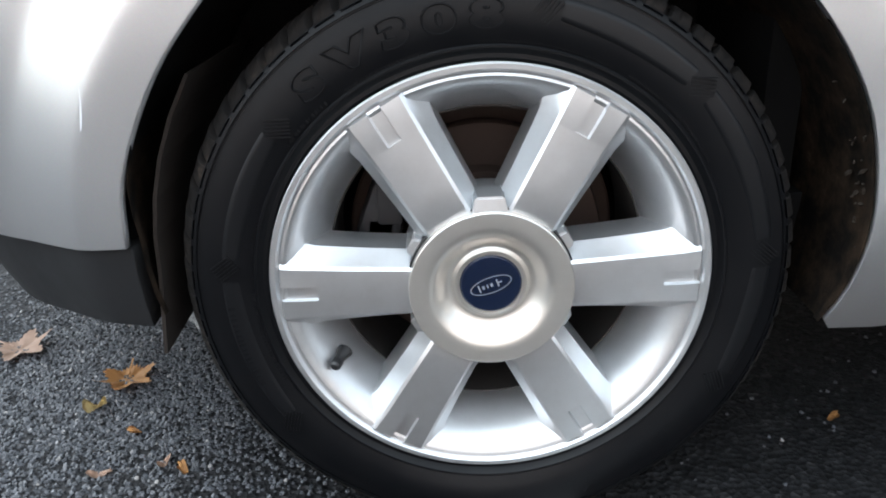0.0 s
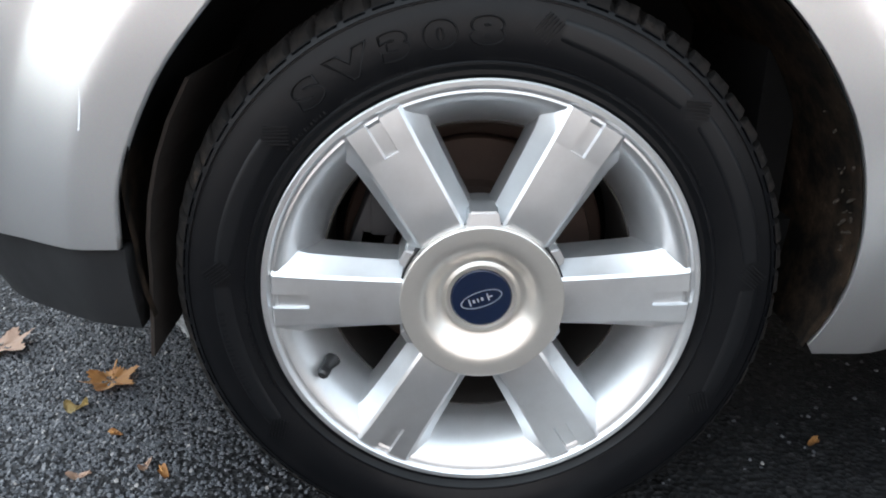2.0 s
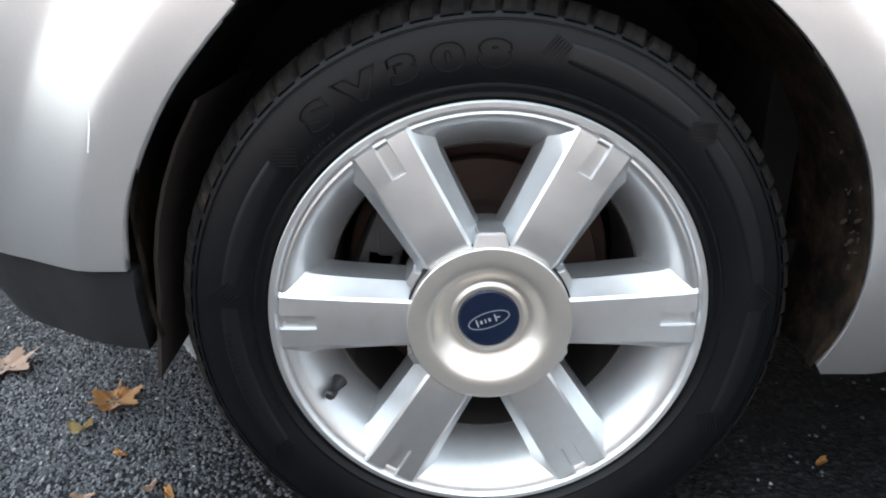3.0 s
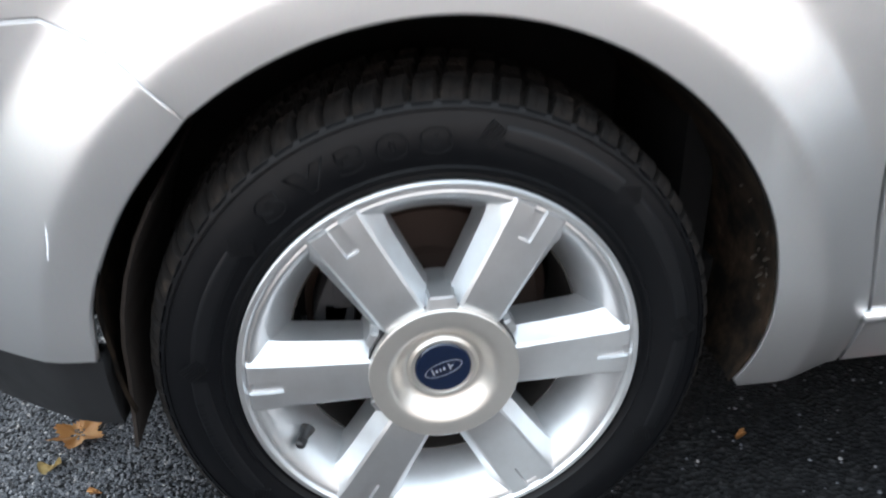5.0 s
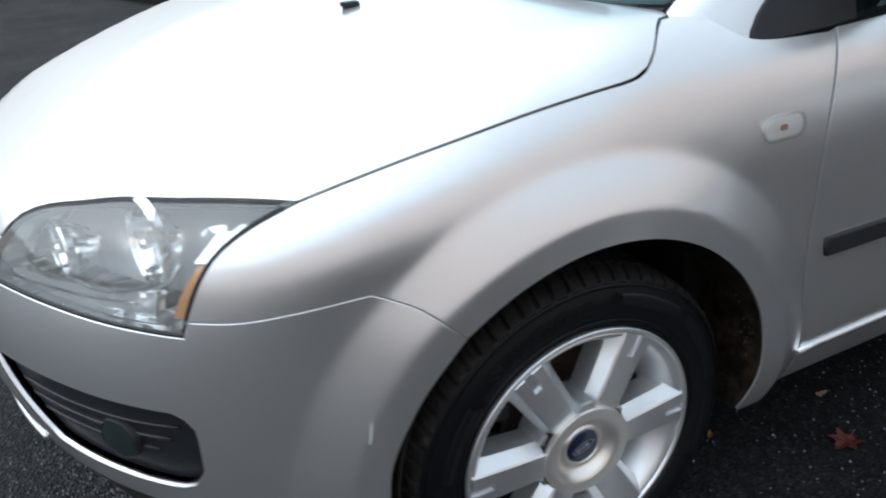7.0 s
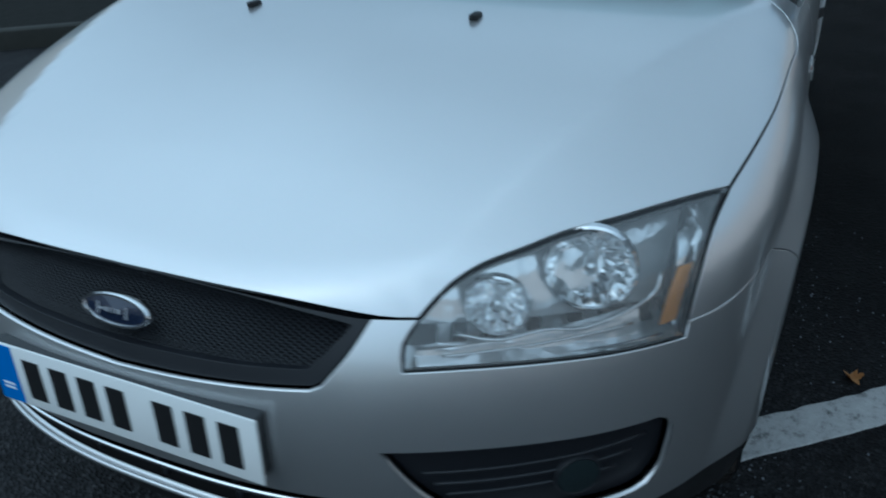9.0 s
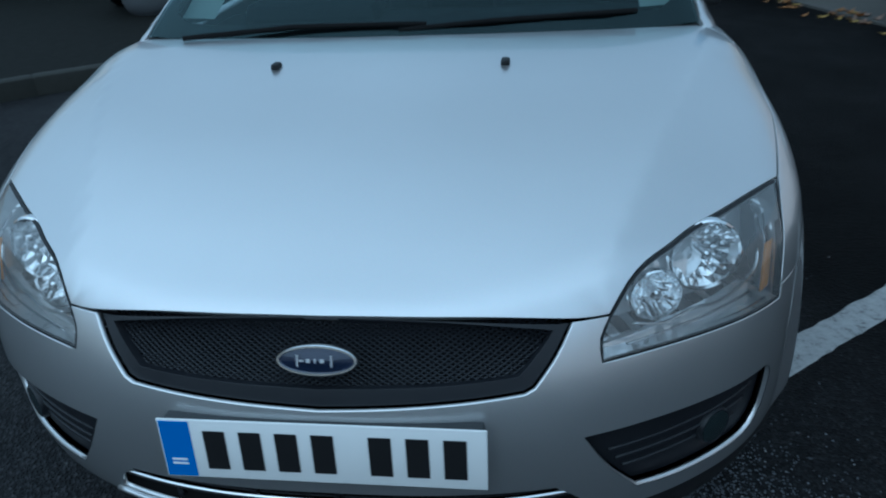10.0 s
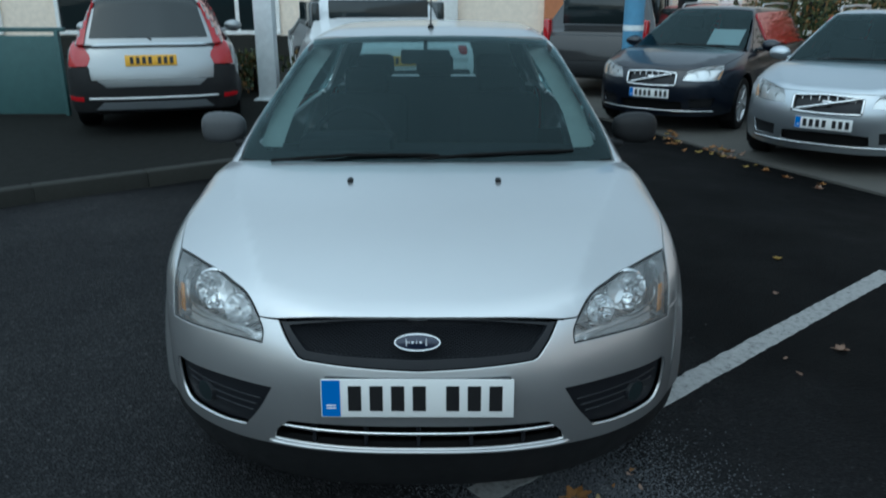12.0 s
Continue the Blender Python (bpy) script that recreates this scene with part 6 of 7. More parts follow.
for k in range(46):
    near_heap = k < 34
    c = (5.80, -3.20) if k < 20 else (6.77, -2.85)
    if near_heap:
        x, y = rnd.gauss(c[0], 0.16), rnd.gauss(c[1], 0.07)
    else:
        q = kerb_line[rnd.randrange(len(kerb_line))]
        x, y = q[0] + rnd.gauss(0, 0.15), q[1] + 0.06 + abs(rnd.gauss(0, 0.2))
    leaf((x, y, -0.093 if (x - 7.200) * -0.361 + (y + 2.740) * 0.933 < 0.03 else dip(x, y) + 0.002), rnd.uniform(0.03, 0.06), rnd.uniform(0, 360), (LEAF_ORANGE, LEAF_TAN, LEAF_ORANGE, LEAF_YELLOW)[k % 4], "fallen brown leaf at the kerb", curl=rnd.uniform(0.2, 0.6), seed=30 + k)
for k, (x, y) in enumerate(((1.30, -1.95), (0.75, -2.9), (1.9, -2.2))):
    leaf((x, y), rnd.uniform(0.018, 0.045), rnd.uniform(0, 360), (LEAF_TAN, LEAF_RED, LEAF_YELLOW)[k % 3], "dry leaf lying on the tarmac", lobes=(5, 3)[k % 2], seed=100 + k)


# ---- other cars: estates and a tall off-roader ----
def simple_wheel(parent, x, s, radius=0.335, width=0.11, base_z=None):
    bm = turned("tyre", [(0.235, -width + 0.012), (0.245, -width), (0.28, -width - 0.004), (radius - 0.02, -width + 0.004), (radius, -width + 0.03), (radius, width - 0.03), (radius - 0.02, width), (0.235, width)], 56, closed=True)
    w = part("wheel", bm, RUBBER, parent)
    w.matrix_basis = Matrix.Translation((x, s * 0.80, radius)) @ (Matrix() if s < 0 else Matrix.Rotation(math.pi, 4, "Z"))
    part("rim", turned("rim", [(0.238, -width + 0.012), (0.230, -width + 0.010), (0.215, -width + 0.035), (0.21, 0.05), (0.0, 0.05)], 40), ALLOY, w)
    for k in range(5):
        bm = boxed(0.125, -width + 0.022, 0, 0.20, 0.03, 0.05, bevel=0.008, m=Matrix.Rotation(math.radians(72 * k + 18), 4, "Y"))
        part("spoke", smooth_bm(bm), ALLOY, w)
    part("hub", turned("hub", [(0.0, -width + 0.004), (0.04, -width + 0.006), (0.05, -width + 0.03)], 24), ALLOY, w)


def estate(m, paint, label, cladding=None, card=False, group="parked cars"):
    """A large estate car, nose at -x, front axle at x = 0, on local z = 0."""
    p = ESTATE
    f, g = lower(p), upper(p)
    c = thing("estate_car", label, "car", m, group)
    cut = cladding or paint
    K = dict(step=0.06, depth=0.02)

    def both(name, mat, fn, mode, segs, lab="", **kw):
        for flip in (False, True):
            P, T, N = panel(fn, mode, segs, flip=flip, **{**K, **kw})
            part(name, mesh(name, P, T, N), mat, c, lab)

    def whole(name, mat, fn, mode, segs, lab="", **kw):
        P, T, N = panel(fn, mode, segs, half=True, **{**K, **kw})
        return part(name, mesh(name, P, T, N), mat, c, lab)

    NOSE = on_skin(f, [(-0.86, 0, 0.79), (-0.84, -0.25, 0.785), (-0.77, -0.43, 0.775)])
    BROW = on_skin(f, [(-0.77, -0.43, 0.775), (-0.63, -0.62, 0.81), (-0.45, -0.76, 0.83)])
    EDGE2 = on_skin(f, [(-0.45, -0.76, 0.83), (-0.1, -0.80, 0.885), (0.30, -0.80, 0.93)])
    OUT = on_skin(f, [(-0.45, -0.76, 0.83), (-0.54, -0.765, 0.75), (-0.60, -0.755, 0.67)])
    UNDER = on_skin(f, [(-0.60, -0.755, 0.67), (-0.74, -0.55, 0.655), (-0.83, -0.38, 0.660)])
    INNER = on_skin(f, [(-0.83, -0.38, 0.660), (-0.81, -0.40, 0.72), (-0.77, -0.43, 0.775)])
    flat = lambda pts: [(q[0], q[2]) for q in pts]
    whole("bonnet", paint, f, "z", [NOSE, BROW, EDGE2, [(EDGE2[-1][0], EDGE2[-1][1]), (0.33, -0.70), (0.28, -0.4), (0.24, 0)]])
    both("wing", paint, f, "y", [flat(EDGE2), [flat(EDGE2)[-1], (0.62, 0.93)], [(0.62, 0.93), (0.58, 0.6), (0.60, 0.32)], [(0.60, 0.32), (0.37, 0.25)], ring(0.005, 0.345, 0.38, -15, 150, 24), [(-0.324, 0.535), (-0.56, 0.60)], [(-0.56, 0.60), flat(OUT)[-1]], flat(OUT[::-1])])
    both("front_door", paint, f, "y", [[(0.605, 0.32), (0.585, 0.6), (0.625, 0.93)], [(0.625, 0.93), (1.66, 0.95)], [(1.66, 0.95), (1.68, 0.32)], [(1.68, 0.32), (0.605, 0.32)]])
    both("rear_door", paint, f, "y", [[(1.685, 0.32), (1.665, 0.95)], [(1.665, 0.95), (2.62, 0.96)], [(2.62, 0.96), (2.58, 0.80), (2.42, 0.65), (2.36, 0.32)], [(2.36, 0.32), (1.685, 0.32)]])
    both("sill_panel", cut, f, "y", [[(0.605, 0.22), (0.605, 0.315)], [(0.605, 0.315), (2.42, 0.315)], [(2.42, 0.315), (2.42, 0.22)], [(2.42, 0.22), (0.605, 0.22)]])
    both("rear_quarter", paint, f, "y", [[(2.37, 0.32), (2.43, 0.65), (2.59, 0.80), (2.63, 0.96)], [(2.63, 0.96), (3.60, 0.98)], [(3.60, 0.98), (3.66, 0.75), (3.64, 0.62)], [(3.64, 0.62), (3.35, 0.60), (3.16, 0.50)], ring(2.815, 0.345, 0.38, 24, 190, 24), [(2.44, 0.279), (2.42, 0.32), (2.37, 0.32)]])
    nose = dict(cx=-0.1)
    GR = [[(-0.9, 0, 0.60), (-0.88, -0.20, 0.60), (-0.86, -0.285, 0.615)], [(-0.86, -0.285, 0.615), (-0.84, -0.30, 0.745)], [(-0.84, -0.30, 0.745), (-0.85, -0.2, 0.765), (-0.86, 0, 0.770)]]
    LP = [BROW, OUT, UNDER, INNER]
    LOW = [[(-0.9, 0, 0.29), (-0.85, -0.3, 0.29), (-0.80, -0.40, 0.30)], [(-0.80, -0.40, 0.30), (-0.82, -0.38, 0.40)], [(-0.82, -0.38, 0.40), (-0.88, -0.2, 0.41), (-0.9, 0, 0.41)]]
    FOGS = [[(-0.80, -0.46, 0.44), (-0.62, -0.72, 0.46)], [(-0.62, -0.72, 0.46), (-0.62, -0.70, 0.33)], [(-0.62, -0.70, 0.33), (-0.78, -0.48, 0.32)], [(-0.78, -0.48, 0.32), (-0.80, -0.46, 0.44)]]
    hole = lambda o, h: outline(o, "nose", 0.05, -0.1, h)
    gh, lh, fh = hole(GR, True), hole(LOW, True), hole(FOGS, False)
    P, T, N = panel(f, "nose", [NOSE, INNER[::-1], UNDER[::-1], [UNDER[0], (-0.56, -0.78, 0.60)], [(-0.56, -0.78, 0.60), (-0.33, -0.9, 0.53)], [(-0.33, -0.9, 0.53), (-0.37, -0.89, 0.40), (-0.37, -0.87, 0.27)], [(-0.37, -0.87, 0.27), (-0.6, -0.72, 0.22), (-0.8, -0.3, 0.21), (-0.83, 0, 0.21)]], half=True, holes=(gh, lh, fh, fh * [-1, 1]), **K, **nose)
    part("front_bumper", mesh("front_bumper", P, T, N), paint, c)
    gr = whole("grille", GRILLE, f, "nose", GR, "black grille with chrome surround and diagonal bar", off=0.03, gap=-0.004, depth=-0.03, **nose)
    part("chrome_bar", bar_on(f, [(-0.88, -0.27, 0.75), (-0.89, 0, 0.69), (-0.88, 0.27, 0.625)], 0.028, -0.006, -0.1), CHROME, gr)
    for y in np.linspace(-0.24, 0.24, 7):
        part("slat", smooth_bm(boxed(-0.865 + 0.3 * y * y, y, 0.685, 0.015, 0.012, 0.145, bevel=0.003)), CHROME, gr)
    for pts in ([(-0.86, -0.295, 0.605), (-0.90, 0, 0.597), (-0.86, 0.295, 0.605)], [(-0.84, -0.305, 0.752), (-0.86, 0, 0.772), (-0.84, 0.305, 0.752)], [(-0.86, -0.298, 0.605), (-0.84, -0.306, 0.752)], [(-0.86, 0.298, 0.605), (-0.84, 0.306, 0.752)]):
        part("surround_bar", bar_on(f, pts, 0.026, 0.0, -0.1), CHROME, gr)
    part("badge", smooth_bm(boxed(-0.905, 0, 0.69, 0.012, 0.085, 0.065, bevel=0.006)), CHROME, gr)
    whole("lower_intake", FELT_AND_CAVITY, f, "nose", LOW, off=0.04, gap=-0.004, depth=-0.04, **nose)
    part("lower_lip", bar_on(f, [(-0.60, -0.74, 0.285), (-0.80, -0.40, 0.285), (-0.87, 0, 0.285), (-0.80, 0.40, 0.285), (-0.60, 0.74, 0.285)], 0.02, 0.0, -0.1), CHROME if not cladding else CLADDING, c)
    for flip in (False, True):
        s = 1 if flip else -1
        P, T, N = panel(f, "nose", FOGS, flip=flip, off=0.03, depth=-0.03, step=0.05, cx=-0.1, gap=-0.003)
        part("fog_lamp_recess", mesh("fog_lamp_recess", P, T, N), TRIM, c)
        P, T, N = panel(f, "nose", LP, flip=flip, step=0.04, depth=0.01, cx=-0.1)
        lamp = part("headlamp", mesh("headlamp", P, T, N), LENS, c, "clear headlamp")
        P, T, N = panel(f, "nose", LP, flip=flip, step=0.05, off=0.06, depth=-0.055, cx=-0.1)
        part("lamp_housing", mesh("lamp_housing", P, T, N), LAMP_GREY, lamp)
        for x, y, z, r in ((-0.65, 0.60, 0.735, 0.062), (-0.745, 0.49, 0.715, 0.050)):
            bm = turned("reflector_bowl", [(0.01, 0.04)] + [(r * t, 0.04 - 0.04 * t * t) for t in np.linspace(0.2, 1, 6)] + [(r * 1.05, 0.01)], 28)
            part("reflector_bowl", bm, REFLECTOR, lamp).matrix_basis = Matrix.Translation((x, s * y, z)) @ pose(0, 0, 0, 0, 0, -90 + s * -15)
        AM = [[(-0.50, -0.75, 0.81), (-0.475, -0.765, 0.81)], [(-0.475, -0.765, 0.81), (-0.585, -0.76, 0.69)], [(-0.585, -0.76, 0.69), (-0.61, -0.735, 0.69)], [(-0.61, -0.735, 0.69), (-0.50, -0.75, 0.81)]]
        P, T, N = panel(f, "nose", AM, flip=flip, step=0.04, off=0.012, depth=0.01, cx=-0.1, gap=0)
        part("indicator", mesh("indicator", P, T, N), AMBER, lamp)
    number_plate(c, (-0.938, 0, 0.50), pose(0, 0, 0, 0, -2, 0))
    # tail
    tail = dict(cx=3.0)
    whole("tailgate", paint, f, "tail", [[(3.8, 0, 0.98), (3.7, -0.4, 0.98), (3.62, -0.66, 0.98)], [(3.62, -0.66, 0.98), (3.72, -0.64, 0.85), (3.74, -0.58, 0.60)], [(3.74, -0.58, 0.60), (3.85, 0, 0.60)]], **tail)
    whole("rear_bumper", cladding or paint, f, "tail", [[(3.86, 0, 0.595), (3.74, -0.58, 0.595)], [(3.74, -0.58, 0.595), (3.73, -0.60, 0.735)], [(3.73, -0.60, 0.735), (3.64, -0.88, 0.722)], [(3.64, -0.88, 0.722), (3.60, -0.90, 0.63), (3.3, -0.9, 0.58), (3.16, -0.91, 0.48)], [(3.16, -0.91, 0.48), (3.20, -0.89, 0.30)], [(3.20, -0.89, 0.30), (3.5, -0.75, 0.27), (3.7, -0.4, 0.27), (3.78, 0, 0.27)]], off=-0.02 if cladding else 0.0, **tail)
    if cladding:
        whole("skid_plate", PALE_SILVER, f, "tail", [[(3.8, 0, 0.375), (3.7, -0.45, 0.375)], [(3.7, -0.45, 0.375), (3.66, -0.52, 0.30)], [(3.66, -0.52, 0.30), (3.75, 0, 0.30)]], "pale metal skid plate", off=-0.035, **tail)
        part("lower_bar", bar_on(f, [(3.74, -0.62, 0.415), (3.82, 0, 0.415), (3.74, 0.62, 0.415)], 0.03, 0.03, 3.0, mode="tail"), ALLOY, c)
        whole("grip_panel", paint, f, "tail", [[(3.85, 0, 0.60), (3.76, -0.52, 0.60)], [(3.76, -0.52, 0.60), (3.78, -0.44, 0.53)], [(3.78, -0.44, 0.53), (3.86, 0, 0.53)]], off=-0.028, **tail)
    part("tail_trim", bar_on(f, [(3.68, -0.56, 0.945), (3.8, 0, 0.95), (3.68, 0.56, 0.945)], 0.05, 0.008, 3.0, mode="tail"), PALE_SILVER if cladding else paint, c)
    for flip in (False, True):
        s = 1 if flip else -1
        P, T, N = panel(f, "tail", [[(3.62, -0.665, 0.985), (3.56, -0.81, 0.985)], [(3.56, -0.81, 0.985), (3.64, -0.87, 0.86), (3.64, -0.88, 0.73)], [(3.64, -0.88, 0.73), (3.72, -0.60, 0.745)], [(3.72, -0.60, 0.745), (3.74, -0.60, 0.85), (3.62, -0.665, 0.985)]], step=0.04, off=-0.004, depth=0.03, cx=3.0, flip=flip, gap=0.003)
        lamp = part("rear_lamp", mesh("rear_lamp", P, T, N), RED_LENS, c, "red wrap-round rear lamp")
        P, T, N = panel(g, "b", [[(3.5, -0.60, 0.965), (3.5, -0.81, 0.965)], [(3.5, -0.81, 0.965), (3.5, -0.73, 1.20), (3.5, -0.60, 1.43)], [(3.5, -0.60, 1.43), (3.5, -0.53, 1.43)], [(3.5, -0.53, 1.43), (3.5, -0.60, 1.20), (3.5, -0.655, 0.965)], [(3.5, -0.655, 0.965), (3.5, -0.60, 0.965)]][1:4] + [[(3.5, -0.655, 0.965), (3.5, -0.81, 0.965)]], step=0.04, off=-0.006, depth=0.03, flip=flip, gap=0)
        part("upper_rear_lamp", mesh("upper_rear_lamp", P, T, N), RED_LENS, c, "tall red pillar lamp")
        P, T, N = panel(f, "tail", [[(3.60, -0.84, 0.435), (3.70, -0.66, 0.430)], [(3.70, -0.66, 0.430), (3.70, -0.66, 0.385)], [(3.70, -0.66, 0.385), (3.60, -0.82, 0.395)], [(3.60, -0.82, 0.395), (3.60, -0.84, 0.435)]], step=0.04, off=-0.026, depth=0.02, cx=3.0, flip=flip, gap=0)
        part("rear_reflector", mesh("rear_reflector", P, T, N), RED_LENS, c, "small red rear reflector")
    number_plate(c, (3.845, 0, 0.80), pose(0, 0, 0, 0, 8, 180), yellow=True, band=False)
    # glasshouse
    EDGE = [(0.42, -0.74, 1.0), (0.62, -0.72, 1.10), (0.95, -0.65, 1.26), (1.30, -0.57, 1.45)]
    FOOT = [(0.28, 0, 0.99), (0.34, -0.5, 0.99), (0.42, -0.74, 0.99)]
    TOP = [(1.30, -0.57, 1.45), (1.28, -0.3, 1.475), (1.27, 0, 1.48)]
    ws = whole("windscreen", GLASS, g, "x", [FOOT, [FOOT[-1], *EDGE[1:]], TOP], off=0.003, depth=0.004)
    ws.visible_shadow = False
    whole("cowl", TRIM, g, "x", [[(0.3, 0, 0.93), (0.42, -0.74, 0.92)], [(0.42, -0.74, 0.92), FOOT[-1]], FOOT[::-1]], gap=0)
    both("front_pillar", paint, g, "y", [[(0.36, 0.92), (0.42, 1.0)], [(q[0], q[2]) for q in EDGE], [(1.30, 1.45), (1.42, 1.47)], [(1.42, 1.47), (1.42, 1.43)], [(1.42, 1.43), (1.2, 1.37), (0.85, 1.18), (0.62, 1.03), (0.55, 0.93)], [(0.55, 0.93), (0.36, 0.92)]], gap=0.001)
    for segs, nm in (([[(0.58, 0.945), (1.64, 0.965)], [(1.64, 0.965), (1.62, 1.43)], [(1.62, 1.43), (1.42, 1.425), (1.2, 1.365), (0.87, 1.18), (0.65, 1.03), (0.58, 0.945)]], "front_side_window"),
                     ([[(1.70, 0.965), (2.60, 0.975)], [(2.60, 0.975), (2.62, 1.42)], [(2.62, 1.42), (1.68, 1.43)], [(1.68, 1.43), (1.70, 0.965)]], "rear_side_window"),
                     ([[(2.66, 0.985), (3.42, 1.0)], [(3.42, 1.0), (3.32, 1.38)], [(3.32, 1.38), (2.68, 1.42)], [(2.68, 1.42), (2.66, 0.985)]], "load_bay_window")):
        both(nm, DARK_GLASS, g, "y", segs, off=0.003, gap=0.003)
    both("window_frame", TRIM, g, "y", [[(0.56, 0.925), (3.62, 0.965)], [(3.62, 0.965), (3.5, 1.20), (3.42, 1.43)], [(3.42, 1.43), (2.4, 1.47), (1.42, 1.47)], [(1.42, 1.47), (1.2, 1.38), (0.85, 1.19), (0.62, 1.04), (0.56, 0.925)]], off=0.008, depth=0.004, gap=0)
    both("rear_pillar", paint, g, "y", [[(3.44, 0.965), (3.68, 0.965)], [(3.68, 0.965), (3.60, 1.2), (3.48, 1.44)], [(3.48, 1.44), (3.34, 1.45)], [(3.34, 1.45), (3.36, 1.38), (3.44, 0.965)]], gap=0)
    whole("roof", paint, g, "z", [[(1.28, 0), (1.29, -0.3), (1.31, -0.575)], [(1.31, -0.575), (1.6, -0.60), (2.6, -0.60), (3.46, -0.56)], [(3.46, -0.56), (3.56, -0.3), (3.57, 0)]], gap=0.001)
    for s in (-1, 1):
        part("roof_rail", rod([(1.65, s * 0.585, 1.50), (1.72, s * 0.58, 1.54), (2.5, s * 0.58, 1.55), (3.2, s * 0.57, 1.53), (3.3, s * 0.57, 1.48)], 0.014), ALLOY if not cladding else TRIM, c)
        bm = bmesh.new()
        bmesh.ops.create_uvsphere(bm, u_segments=20, v_segments=12, radius=1.0, matrix=Matrix.Translation((0.80, s * 0.98, 1.03)) @ Matrix.Diagonal((0.08, 0.125, 0.08, 1)))
        box(bm, 0.80, s * 0.86, 0.98, 0.06, 0.10, 0.04, bevel=0.01)
        part("door_mirror", smooth_bm(bm, 50), paint, c)
    rw = whole("rear_window", DARK_GLASS, g, "b", [[(3.5, 0, 1.03), (3.5, -0.60, 1.03)], [(3.5, -0.60, 1.03), (3.5, -0.50, 1.42)], [(3.5, -0.50, 1.42), (3.5, 0, 1.44)]], off=0.0)
    whole("rear_frame", paint, g, "b", [[(3.5, 0, 0.965), (3.5, -0.66, 0.965)], [(3.5, -0.66, 0.965), (3.5, -0.54, 1.46)], [(3.5, -0.54, 1.46), (3.5, 0, 1.49)]], off=0.012)
    part("rear_wiper", rod([(3.78, 0.02, 1.01), (3.74, -0.05, 1.05), (3.70, -0.33, 1.09)], 0.008), TRIM, c)
    part("wiper", rod([(0.36, 0.45, 1.01), (0.34, 0.1, 1.03), (0.38, -0.5, 1.03)], 0.009), TRIM, c)
    for x in (0.0, 2.81):
        for s in (-1, 1):
            simple_wheel(c, x, s)
            A = np.radians(np.linspace(-30, 210, 24))
            V = [(x + 0.005 + 0.385 * math.cos(a), s * y, 0.345 + 0.385 * math.sin(a)) for y in (0.89, 0.55) for a in A]
            part("wheel_arch_liner", mesh("wheel_arch_liner", V, [(k, k + 1, 24 + k + 1, 24 + k) for k in range(23)]), FELT_AND_CAVITY, c)
    part("underbody", boxed(1.45, 0, 0.36, 4.0, 1.1, 0.34, bevel=0.05), FELT_AND_CAVITY, c)
    part("dashboard", smooth_bm(boxed(0.70, 0, 0.88, 0.5, 1.4, 0.2, bevel=0.05)), CABIN, c)
    for y in (-0.38, 0.38):
        bm = bmesh.new()
        box(bm, 1.65, y, 0.80, 0.14, 0.50, 0.75, bevel=0.05, m=None)
        box(bm, 1.70, y, 1.27, 0.09, 0.26, 0.18, bevel=0.04)
        part("seat", smooth_bm(bm), CLOTH, c)
    if card:
        part("price_card", boxed(0, 0, 0, 0.004, 0.44, 0.34), PALE_INK, c, "pale price card behind the screen").matrix_basis = Matrix.Translation((0.78, -0.38, 1.12)) @ pose(0, 0, 0, 0, 55, 0)
    return c


def placed(x, y, z, heading, lx):
    """A pose that puts the local point (lx, 0, 0) at x, y; heading: the way of local +x, in degrees."""
    h = radians(heading)
    return pose(x - lx * math.cos(h), y - lx * math.sin(h), z, 0, 0, heading)


estate(placed(5.60, 3.06, 0.132, 180 + 17, 3.86), GREY_SILVER, "silver estate car with dark cladding seen from behind", cladding=TRIM)
estate(placed(7.14, -2.645, -0.095, -36, -0.94), DARK_PAINT, "dark blue estate car with chrome grille", card=True)
estate(placed(4.72, -3.734, -0.095, -38.7, -0.94), PALE_SILVER, "pale silver estate car with chrome grille bar")


